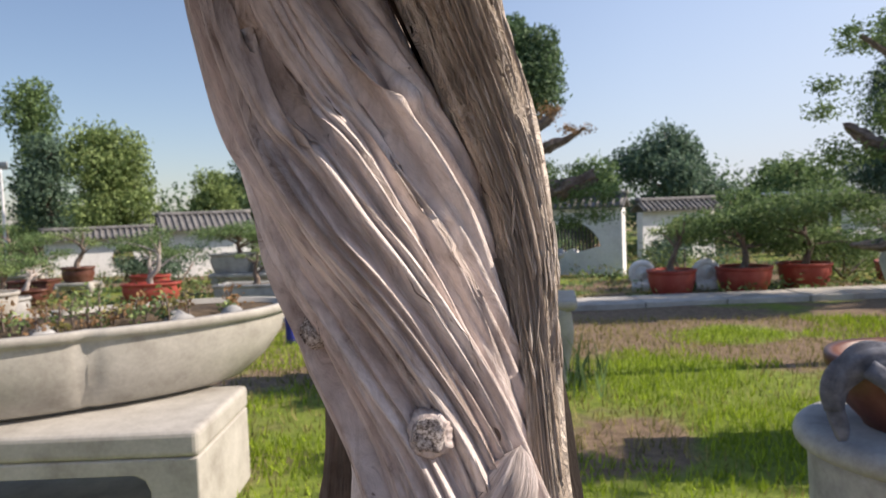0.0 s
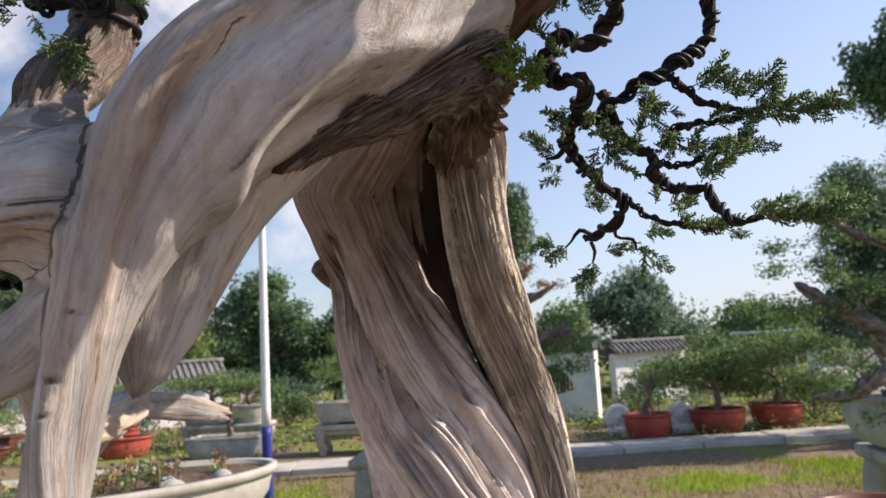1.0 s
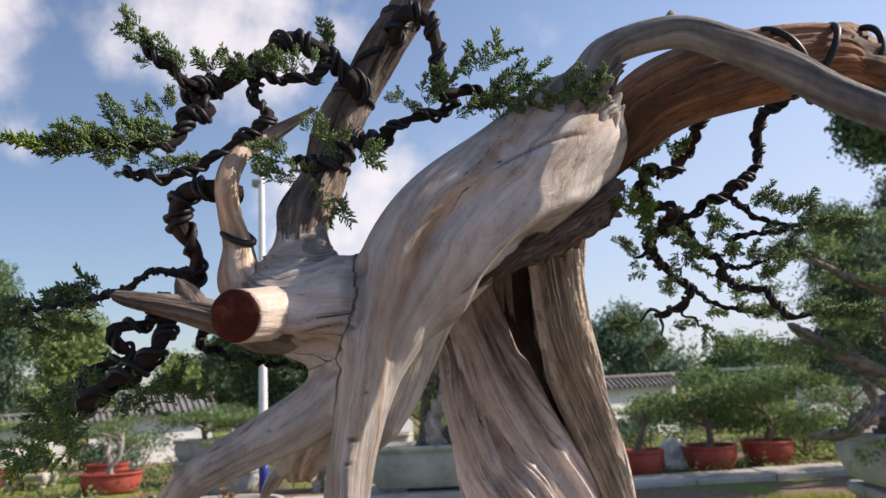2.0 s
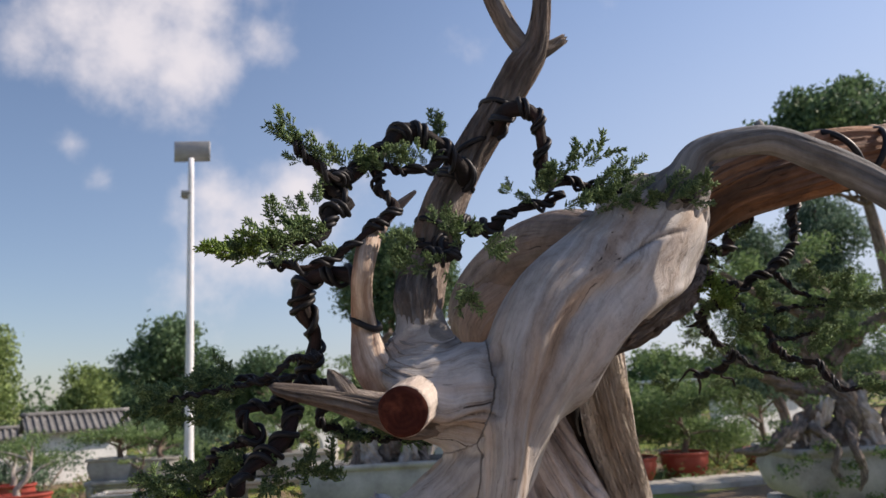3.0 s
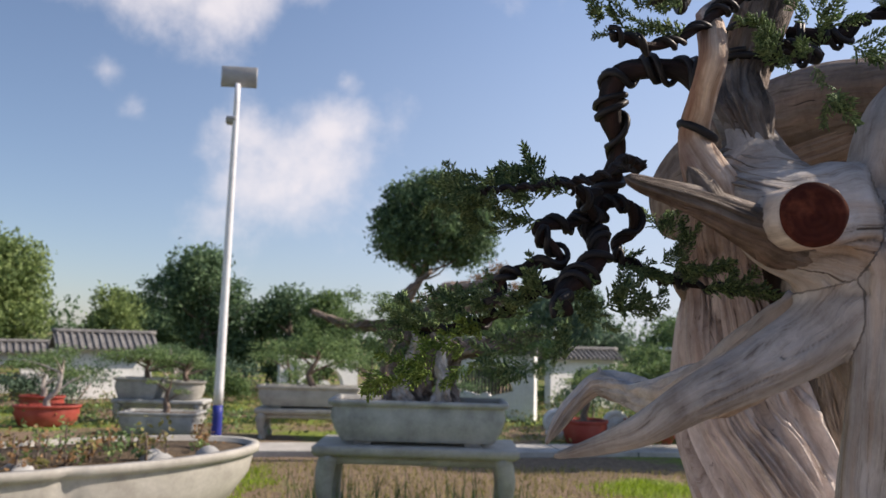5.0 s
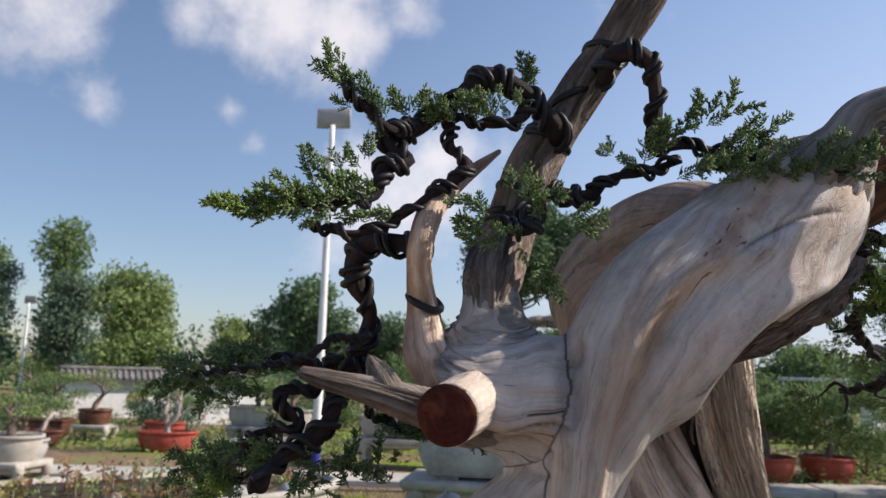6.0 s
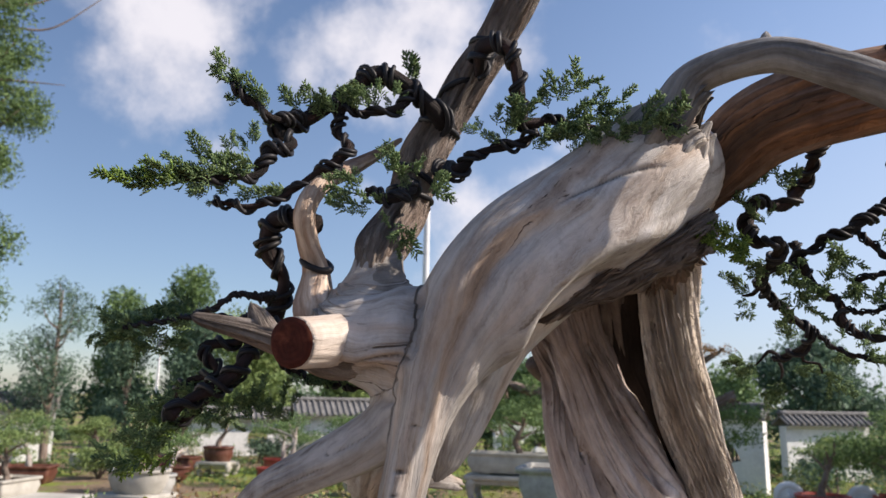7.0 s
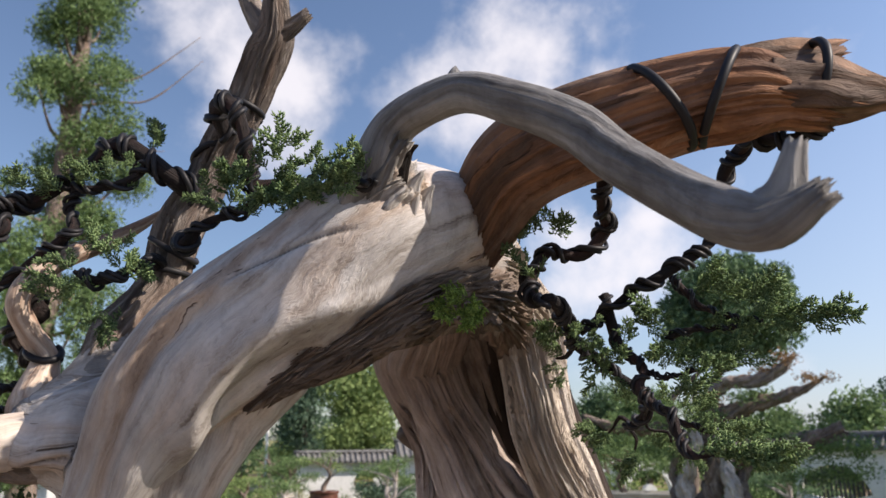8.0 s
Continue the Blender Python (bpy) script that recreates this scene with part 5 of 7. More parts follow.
def long_grass():
    """Tall weeds round the feet of the trough's table."""
    rng = np.random.default_rng(14)
    v, f = [], []
    for k in range(420):
        x, y = -0.88 + rng.uniform(-1.15, 1.15), 6.78 + rng.uniform(-0.75, 0.35)
        h, a = 0.18 + 0.38 * rng.random() ** 2, rng.random() * 6.28
        lean = rng.normal(size=2) * 0.09
        w = 0.008
        n = len(v)
        v += [(x - w * math.cos(a), y - w * math.sin(a), -0.03), (x + w * math.cos(a), y + w * math.sin(a), -0.03), (x + lean[0] * 0.4 + w * 0.8 * math.cos(a), y + lean[1] * 0.4 + w * 0.8 * math.sin(a), h * 0.6), (x + lean[0] * 0.4 - w * 0.8 * math.cos(a), y + lean[1] * 0.4 - w * 0.8 * math.sin(a), h * 0.6), (x + lean[0], y + lean[1], h)]
        f += [[n, n + 1, n + 2, n + 3], [n + 3, n + 2, n + 4]]
    tagged(part("long_grass", (v, f), M_LEAF_MID, smooth=False), "tall dark grass round a stone table", "grass", kind="stuff")


long_grass()


def grass_field():
    rng = np.random.default_rng(4)
    pts = np.column_stack([rng.uniform(-6, 4.5, 90000), 2.2 + 8.0 * rng.random(90000) ** 0.9])
    keep, dry = [], []
    for x, y in pts:
        g = noise.noise((x * 0.55, y * 0.55, 4)) + 0.35 * noise.noise((x * 2.1, y * 2.1, 2))
        lush = 0.07 - 0.055 * max(0, y - 5.2) + 0.35 * g + (0.3 if noise.noise((x * 0.45 + 7, y * 0.8, 1)) > 0.22 else 0.0)
        lush -= sum(1.5 * m * max(0.0, 1 - math.hypot(x - bx, y - by) / reach) for (bx, by), reach, m in BARE)
        (keep if lush > 0.02 + 0.2 * rng.random() else dry).append((x, y))
    for name, sub, mat, h, text in (("lawn_grass", keep, M_GRASS, 0.055, "short bright green lawn grass"), ("dry_weeds", dry[::4], M_DRYGRASS, 0.055, "thin dry weeds on bare earth")):
        p = np.array(sub)
        n = len(p)
        a = rng.random(n) * 2 * np.pi
        hh = h * (0.5 + rng.random(n))
        w = 0.006 + 0.003 * rng.random(n)
        base = np.column_stack([p, np.full(n, -0.02)])
        side = np.column_stack([np.cos(a) * w, np.sin(a) * w, np.zeros(n)])
        tipv = base + np.column_stack([rng.normal(size=n) * 0.025, rng.normal(size=n) * 0.025, hh + 0.02])
        v = np.stack([base - side, base + side, tipv], 1).reshape(-1, 3)
        f = np.arange(3 * n).reshape(-1, 3)
        tagged(part(name, (v, f), mat, smooth=False), text, "grass", kind="stuff")


grass_field()


# ---- the juniper in the foreground ----
BASE = (-0.08, 0.54, 1.06)
bench((-0.08, 0.56, 0), 0, 0.8, 0.56, 1.008, M_STONE, "tall pale stone stand carrying a bonsai pot")
pot("bonsai_pot", (-0.08, 0.56, 1.008), 0, "oval", (0.62, 0.44, 0.18), M_BROWN, "shallow brown oval bonsai pot", taper=0.86, soil=0.02, wall=0.02, lip=0.015)
LIFT = 0.108
juniper = thing("juniper_bonsai", (BASE[0] + 0.004, BASE[1] + 0.002, BASE[2] + LIFT + 0.002), "old juniper bonsai with twisted silver deadwood and wired branches", "bonsai tree")


def here(rows):
    return [(r[0] - BASE[0], r[1] - BASE[1], r[2] - BASE[2], *r[3:]) for r in rows]


def wood_part(name, rows, mat, label="", parent=None, **kw):
    return part(name, limb(here(rows), **kw), mat, parent or juniper, label)


def axis_of(rows, step=0.004):
    q = spline(here(rows), step)
    c, r = q[:, :3], np.maximum(q[:, 3], 0.0004)
    t, n, b = frames_along(c)
    s = np.concatenate([[0], np.cumsum(np.linalg.norm(np.diff(c, axis=0), axis=1))])
    return c, r, t, n, b, s


def near_line(v, nor, pts):
    """Distance of every vertex from a line through a few places, measured along the surface."""
    c = spline(here(pts), 0.0025)[:, :3]
    best, where = np.full(len(v), 1.0), np.zeros(len(v))
    box0, box1 = c.min(0) - 0.04, c.max(0) + 0.04
    some = np.nonzero(((v > box0) & (v < box1)).all(1))[0]
    for k in range(0, len(some), 20000):
        m = some[k : k + 20000]
        d = v[m, None] - c[None]
        out = (d * nor[m, None]).sum(-1)
        flat = np.sqrt(np.maximum((d**2).sum(-1) - out**2, 0))
        flat = np.where(abs(out) < 0.016, flat, 1.0)
        best[m], where[m] = flat.min(1), flat.argmin(1) / (len(c) - 1)
    return best, np.clip(np.sin(np.pi * np.clip(where, 0.02, 0.98)) * 1.6, 0, 1)


def grown_together(name, limbs, mat, label, ridges=(), extra=None, extra_axis=None, twist=4.0, voxel=0.0014, relief=(0.0026, 0.0008), seed=0.0):
    """Limbs grown into one piece of wood, soft where they meet. ridges: lines on the surface with a height (below 0: a
    groove), a width and a darkness of colour for the shade in cracks and folds.
    """
    raw = merge(*[limb(here(rows), 0.004, 48, (0.12, 0.0, 0.0), 0.0, 21 + k, tip=1)[:2] for k, rows in enumerate(limbs)], *([extra] if extra else []))
    tmp = part(name, raw, mat)
    mod = tmp.modifiers.new("join", "REMESH")
    mod.mode, mod.voxel_size = "VOXEL", voxel
    got = tmp.evaluated_get(bpy.context.evaluated_depsgraph_get()).data
    v = np.empty(3 * len(got.vertices))
    got.vertices.foreach_get("co", v)
    v = v.reshape(-1, 3)
    f = np.empty(4 * len(got.polygons), dtype=np.int64)
    got.loops.foreach_get("vertex_index", f)
    f = f.reshape(-1, 4)
    bpy.data.objects.remove(tmp)
    axes = [axis_of(rows) for rows in limbs + ([extra_axis] if extra_axis else [])]

    def nearest(v):
        dist, idx = np.empty((len(v), len(axes))), np.empty((len(v), len(axes)), dtype=np.int64)
        for a, (c, r, *_) in enumerate(axes):
            for k in range(0, len(v), 20000):
                d = np.sqrt(((v[k : k + 20000, None] - c[None]) ** 2).sum(-1)) - r[None]
                idx[k : k + 20000, a] = d.argmin(1)
                dist[k : k + 20000, a] = d.min(1)
        return dist, idx

    dist, idx = nearest(v)
    two = np.sort(dist, axis=1)
    soft = 0.12 + 0.85 * np.exp(-(((two[:, 1] - two[:, 0]) / 0.011) ** 2))
    e = np.concatenate([f[:, [0, 1]], f[:, [1, 2]], f[:, [2, 3]], f[:, [3, 0]]])
    deg = np.bincount(e[:, 0], minlength=len(v)) + np.bincount(e[:, 1], minlength=len(v))
    for _ in range(34):
        mean = np.stack([np.bincount(e[:, 0], v[e[:, 1], k], len(v)) + np.bincount(e[:, 1], v[e[:, 0], k], len(v)) for k in range(3)], 1) / deg[:, None]
        v = v + (mean - v) * (0.6 * soft)[:, None]
    fn = np.cross(v[f[:, 2]] - v[f[:, 0]], v[f[:, 3]] - v[f[:, 1]])
    nor = np.stack([sum(np.bincount(f[:, j], fn[:, k], len(v)) for j in range(4)) for k in range(3)], 1)
    nor /= np.linalg.norm(nor, axis=1)[:, None] + 1e-12
    which = dist[:, :4].argmin(1)
    g = np.empty((len(v), 3))
    for a, (c, r, t, n, b, s) in enumerate(axes):
        m = which == a
        k = idx[m, a]
        p = v[m] - c[k]
        w = np.arctan2((p * b[k]).sum(1), (p * n[k]).sum(1)) + twist * s[k]
        rm = float(np.mean(r))
        g[m] = np.stack([np.cos(w) * rm + 0.3 * a, np.sin(w) * rm, s[k] + (p * t[k]).sum(1)], 1)
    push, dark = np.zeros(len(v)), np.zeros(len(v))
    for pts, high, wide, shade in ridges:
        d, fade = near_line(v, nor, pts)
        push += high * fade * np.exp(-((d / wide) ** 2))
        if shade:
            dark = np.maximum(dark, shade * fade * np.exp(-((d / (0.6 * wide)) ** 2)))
    for k in range(len(v)):
        x, y, z = g[k]
        push[k] += relief[0] * noise.noise((46 * x + seed, 46 * y, 4.0 * z)) + relief[1] * (abs(noise.noise((150 * x, 150 * y + seed, 5 * z))) - 0.2)
    v = v + nor * push[:, None]
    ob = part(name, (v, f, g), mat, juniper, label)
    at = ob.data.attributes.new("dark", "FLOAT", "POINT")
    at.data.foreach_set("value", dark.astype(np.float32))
    return ob


def carve(ob, ridges):
    """Presses lines of x and z into (or out of) the side of a part that faces the lawn path, and darkens their colour
    for the shade inside.
    """
    me = ob.data
    v, nor = np.empty(3 * len(me.vertices)), np.empty(3 * len(me.vertices))
    me.vertices.foreach_get("co", v)
    me.vertices.foreach_get("normal", nor)
    v, nor = v.reshape(-1, 3), nor.reshape(-1, 3)
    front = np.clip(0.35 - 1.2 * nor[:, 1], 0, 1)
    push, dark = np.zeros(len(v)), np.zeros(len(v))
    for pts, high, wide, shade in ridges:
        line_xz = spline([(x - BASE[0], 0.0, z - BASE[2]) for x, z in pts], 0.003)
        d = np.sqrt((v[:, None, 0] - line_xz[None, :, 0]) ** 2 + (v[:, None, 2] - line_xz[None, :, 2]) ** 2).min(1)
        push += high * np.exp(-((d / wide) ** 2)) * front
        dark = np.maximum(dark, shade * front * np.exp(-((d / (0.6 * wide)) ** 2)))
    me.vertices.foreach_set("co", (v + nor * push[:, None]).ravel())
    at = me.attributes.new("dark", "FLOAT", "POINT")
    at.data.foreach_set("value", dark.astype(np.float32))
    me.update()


def shreds(rows, parent, mat, n, seed, span, length, r, lift=0.16):
    """Torn slivers of bark lying along a limb, their ends standing off a little."""
    rng = np.random.default_rng(seed)
    c, rad, t, nn, b, s = axis_of(rows)
    out = []
    for _ in range(n):
        k = int((span[0] + (span[1] - span[0]) * rng.random()) * (len(c) - 1))
        w = 2 * math.pi * rng.random()
        side = nn[k] * math.cos(w) + b[k] * math.sin(w)
        way = t[k] + np.cross(t[k], side) * rng.normal() * 0.14
        ln = length[0] + (length[1] - length[0]) * rng.random()
        p = c[k] + side * (rad[k] * (0.99 + 0.09 * rng.random()))
        q = p + way * ln + side * ln * lift * (rng.random() - 0.35)
        thick = r * (0.6 + 0.8 * rng.random())
        out.append(limb([(*p, thick * 0.3), (*(0.55 * p + 0.45 * q + side * 0.0006), thick), (*q, thick * 0.25)], 0.004, 5, tip=1))
    gs = []
    for v, f, g in out:
        gs.append(g + np.array([0.07 * rng.random(), 0.07 * rng.random(), 0]))
    v, f = merge(*[o[:2] for o in out])[:2]
    part("shredded_bark", (v, f, np.concatenate(gs)), mat, parent, "torn slivers of bark")


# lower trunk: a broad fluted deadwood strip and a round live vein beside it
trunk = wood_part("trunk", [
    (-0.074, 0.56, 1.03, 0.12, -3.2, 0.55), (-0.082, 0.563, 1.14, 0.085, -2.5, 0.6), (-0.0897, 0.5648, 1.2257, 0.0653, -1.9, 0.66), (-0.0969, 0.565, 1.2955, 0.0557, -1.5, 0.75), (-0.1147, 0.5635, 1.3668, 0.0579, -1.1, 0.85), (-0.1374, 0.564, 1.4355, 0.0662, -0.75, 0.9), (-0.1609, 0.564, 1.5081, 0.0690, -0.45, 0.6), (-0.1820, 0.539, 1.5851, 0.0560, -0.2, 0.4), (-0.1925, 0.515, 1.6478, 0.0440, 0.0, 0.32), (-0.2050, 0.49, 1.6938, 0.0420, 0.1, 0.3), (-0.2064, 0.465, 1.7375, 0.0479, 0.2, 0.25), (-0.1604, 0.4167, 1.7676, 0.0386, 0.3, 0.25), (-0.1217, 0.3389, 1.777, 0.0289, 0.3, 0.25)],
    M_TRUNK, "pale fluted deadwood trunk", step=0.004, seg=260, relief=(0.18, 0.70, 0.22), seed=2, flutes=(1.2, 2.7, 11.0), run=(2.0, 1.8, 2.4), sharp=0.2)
# the last two lines are cracks with their shade coloured in
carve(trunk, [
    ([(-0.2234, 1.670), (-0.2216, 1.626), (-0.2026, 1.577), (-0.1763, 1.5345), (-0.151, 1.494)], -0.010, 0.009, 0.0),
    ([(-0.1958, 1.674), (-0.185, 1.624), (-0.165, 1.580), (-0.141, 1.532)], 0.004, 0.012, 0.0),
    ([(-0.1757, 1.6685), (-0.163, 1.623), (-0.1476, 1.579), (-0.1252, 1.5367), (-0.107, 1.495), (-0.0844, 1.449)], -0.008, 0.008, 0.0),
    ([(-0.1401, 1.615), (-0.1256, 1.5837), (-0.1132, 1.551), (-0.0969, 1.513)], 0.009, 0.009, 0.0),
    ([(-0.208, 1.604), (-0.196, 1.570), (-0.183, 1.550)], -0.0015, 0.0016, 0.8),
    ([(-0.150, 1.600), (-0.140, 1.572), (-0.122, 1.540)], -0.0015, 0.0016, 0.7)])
vein_rows = [
    (-0.014, 0.57, 1.03, 0.06), (-0.022, 0.573, 1.15, 0.032), (-0.0255, 0.5746, 1.2564, 0.0194), (-0.0272, 0.573, 1.3373, 0.0171), (-0.0319, 0.57, 1.417, 0.0204), (-0.0497, 0.565, 1.4986, 0.0261), (-0.0716, 0.535, 1.5799, 0.0279), (-0.0863, 0.5, 1.6457, 0.0284), (-0.091, 0.488, 1.702, 0.0284), (-0.0912, 0.47, 1.7567, 0.029), (-0.0901, 0.414, 1.7829, 0.0244), (-0.0726, 0.33, 1.79, 0.0246), (-0.0741, 0.244, 1.7822, 0.0243)]
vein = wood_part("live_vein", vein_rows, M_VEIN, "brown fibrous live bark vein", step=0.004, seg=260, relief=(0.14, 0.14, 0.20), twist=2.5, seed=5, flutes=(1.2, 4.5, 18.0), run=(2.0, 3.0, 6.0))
shreds(vein_rows, vein, M_VEIN, 420, 5, (0.3, 0.86), (0.012, 0.034), 0.0010, 0.07)
wood_part("inner_ridge", [(-0.124, 0.600, 1.53, 0.006), (-0.136, 0.584, 1.58, 0.012), (-0.150, 0.558, 1.645, 0.0175), (-0.156, 0.526, 1.70, 0.0205), (-0.150, 0.482, 1.755, 0.022), (-0.130, 0.42, 1.785, 0.022)], M_OLDBARK, "brown ridge of wood in the trunk's hollow", seg=80, step=0.004, relief=(0.2, 0.35, 0.15), twist=1.5, seed=6, flutes=(1.3, 3.0, 9.0), run=(3, 3, 5), tip=1)
# core behind the gap, its colour standing for the shadow in there
wood_part("trunk_core", [(-0.054, 0.645, 1.06, 0.07), (-0.059, 0.645, 1.3, 0.05), (-0.078, 0.645, 1.44, 0.052), (-0.118, 0.622, 1.58, 0.055), (-0.150, 0.585, 1.68, 0.060), (-0.152, 0.545, 1.75, 0.062), (-0.145, 0.48, 1.80, 0.05)], M_HOLLOW, "hollow core of the trunk, coloured near black as if shaded", step=0.01, seg=32, relief=(0.1, 0.2, 0.0), seed=7)
wood_part("back_bark", [(-0.150, 0.60, 1.03, 0.07), (-0.152, 0.60, 1.15, 0.05), (-0.150, 0.595, 1.25, 0.036), (-0.154, 0.59, 1.30, 0.026), (-0.166, 0.585, 1.36, 0.018)], M_OLDBARK, "dark shaggy bark at the trunk's back", step=0.005, seg=40, relief=(0.15, 0.3, 0.1), seed=8)
wood_part("root_knob", [(-0.10, 0.560, 1.17, 0.045), (-0.066, 0.540, 1.228, 0.030), (-0.048, 0.530, 1.258, 0.020), (-0.0405, 0.527, 1.273, 0.0155), (-0.037, 0.530, 1.284, 0.009), (-0.036, 0.534, 1.289, 0.003)], M_TRUNK, seg=96, step=0.002, relief=(0.35, 0.10, 0.05), seed=9, flutes=(1.2, 2.0, 7.0), tip=1)
wood_part("knot", [(-0.0895, 0.5163, 1.3059, 0.0158), (-0.0887, 0.5065, 1.3074, 0.0148), (-0.0883, 0.5025, 1.308, 0.0132), (-0.0882, 0.5012, 1.3082, 0.0118), (-0.0882, 0.5012, 1.3082, 0.0108), (-0.0884, 0.5027, 1.308, 0.0098)], M_TRUNK, "round healed knot", seg=48, step=0.001, relief=(0.16, 0.12, 0.05), seed=10)
wood_part("knot_face", [(-0.0887, 0.5065, 1.3074, 0.0103), (-0.0882, 0.501, 1.3082, 0.0102), (-0.0881, 0.5, 1.3084, 0.0085)], M_ENDGRAIN, "rough grey end grain of the knot", seg=36, step=0.001, relief=(0.1, 0.1, 0.2), seed=15)
wood_part("knot", [(-0.163, 0.545, 1.366, 0.013), (-0.1665, 0.528, 1.3675, 0.0105), (-0.168, 0.523, 1.368, 0.0085), (-0.168, 0.524, 1.368, 0.006)], M_ENDGRAIN, "small rough knot", seg=24, step=0.002, relief=(0.3, 0.3, 0.1), seed=11)
wood_part("spur", [(-0.222, 0.53, 1.636, 0.013), (-0.238, 0.508, 1.647, 0.0115), (-0.246, 0.494, 1.655, 0.0085)], M_OLDBARK, "short dark broken spur", seg=16, step=0.002, relief=(0.2, 0.2, 0), seed=12)

wood_part("bark_cap", [(-0.236, 0.540, 1.705, 0.020), (-0.229, 0.514, 1.745, 0.043), (-0.188, 0.458, 1.784, 0.050), (-0.142, 0.375, 1.800, 0.045), (-0.11, 0.29, 1.79, 0.03)], M_OLDBARK, "smooth brown bark where the trunk bends over", seg=56, step=0.004, relief=(0.10, 0.05, 0.03), seed=13)

def foot_rings(h0, h1, folds=True):
    """Flaring foot of the second stem: rings of old bark, lower at the front, draped in folds."""
    n = Vector((0.10, -0.34, 0.93)).normalized()
    u = n.orthogonal().normalized()
    w = n.cross(u)
    prof = spline([(-0.012, 0, 0, 0.024), (0.0, 0, 0, 0.034), (0.010, 0, 0, 0.0395), (0.019, 0, 0, 0.0405), (0.027, 0, 0, 0.0372), (0.034, 0, 0, 0.0315), (0.041, 0, 0, 0.0258), (0.049, 0, 0, 0.0215), (0.058, 0, 0, 0.0190), (0.070, 0, 0, 0.0180), (0.080, 0, 0, 0.0165)], 0.0007)
    prof = [p for p in prof if h0 <= p[0] <= h1]
    a, e = Vector((-0.284, 0.118, 1.652)), Vector((-0.297, 0.166, 1.723))
    v, f, g, crease_shade, seg = [], [], [], [], 160
    for k, (h, _, _, r) in enumerate(prof):
        c = a + (e - a) * (h / 0.070)
        fold = max(0.0, min(1.0, (h - 0.020) / 0.003)) * max(0.0, min(1.0, (0.052 - h) / 0.010)) if folds else 0.0
        # the sheet of folds sinks into the neck at its lower edge
        sink = 0.0 if not folds else -0.10 * max(0.0, 1 - (h - h0) / 0.006) ** 2 + 0.055
        for q in range(seg):
            t = 2 * math.pi * q / seg
            wob = noise.noise((1.3 * math.cos(t), 1.3 * math.sin(t), h * 30))
            d = fold * (0.06 * math.sin(1150 * h + 5 * wob) + 0.024 * math.sin(2700 * h + 4 * wob + 2 * t)) + 0.07 * noise.noise((1.5 * math.cos(t), 1.5 * math.sin(t), 8)) + sink
            v.append(tuple(c + (u * math.cos(t) + w * math.sin(t)) * (r * (1 + d)) - Vector(BASE)))
            g.append((0.9 * h + 0.3, 0.002 * wob, r * t))
            # the valleys between folds get crease shade as dark colour
            crease_shade.append(min(1.0, fold * 1.5 * max(0.0, -math.sin(1150 * h + 5 * wob) - 0.1)))
    m = len(prof)
    for k in range(m - 1):
        for q in range(seg):
            q2 = (q + 1) % seg
            f.append([k * seg + q, k * seg + q2, (k + 1) * seg + q2, (k + 1) * seg + q])
    f += [list(range(seg))[::-1], list(range((m - 1) * seg, m * seg))]
    return np.array(v), f, np.array(g), crease_shade


def skirt():
    v, f, g, crease_shade = foot_rings(0.019, 0.080)
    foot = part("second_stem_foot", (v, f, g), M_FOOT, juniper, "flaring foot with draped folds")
    foot.data.attributes.new("dark", "FLOAT", "POINT").data.foreach_set("value", np.array(crease_shade, dtype=np.float32))


# the arch that bends forward and down
ARCH = [
    (-0.095, 0.370, 1.802, 0.026), (-0.088, 0.345, 1.802, 0.036), (-0.084, 0.31, 1.799, 0.045), (-0.084, 0.245, 1.794, 0.049), (-0.097, 0.20, 1.776, 0.049), (-0.137, 0.177, 1.744, 0.050),
    (-0.180, 0.150, 1.711, 0.047), (-0.210, 0.130, 1.674, 0.038), (-0.228, 0.118, 1.633, 0.028), (-0.240, 0.111, 1.585, 0.0175), (-0.250, 0.111, 1.54, 0.015), (-0.261, 0.112, 1.47, 0.013), (-0.27, 0.115, 1.41, 0.005)]
LOBE = [(-0.168, 0.19, 1.703, 0.032), (-0.206, 0.182, 1.664, 0.030), (-0.226, 0.169, 1.62, 0.026), (-0.236, 0.160, 1.588, 0.021), (-0.240, 0.156, 1.566, 0.012)]
NECK = [(-0.230, 0.160, 1.660, 0.022), (-0.243, 0.146, 1.654, 0.036), (-0.259, 0.135, 1.650, 0.040), (-0.279, 0.128, 1.650, 0.034), (-0.300, 0.126, 1.655, 0.027), (-0.316, 0.125, 1.662, 0.014)]
LOW = [(-0.238, 0.140, 1.630, 0.018), (-0.250, 0.130, 1.605, 0.024), (-0.276, 0.126, 1.583, 0.0200), (-0.315, 0.117, 1.563, 0.0155), (-0.347, 0.112, 1.548, 0.0125), (-0.374, 0.120, 1.530, 0.0095), (-0.396, 0.138, 1.518, 0.0065), (-0.421, 0.150, 1.509, 0.0025)]
THROAT = [(-0.262, 0.128, 1.648, 0.026), (-0.262, 0.130, 1.618, 0.021), (-0.254, 0.132, 1.590, 0.018)]
FOOT = [(-0.283, 0.118, 1.642, 0.026), (-0.286, 0.124, 1.660, 0.038), (-0.289, 0.134, 1.676, 0.039), (-0.292, 0.146, 1.692, 0.027), (-0.296, 0.158, 1.712, 0.018)]
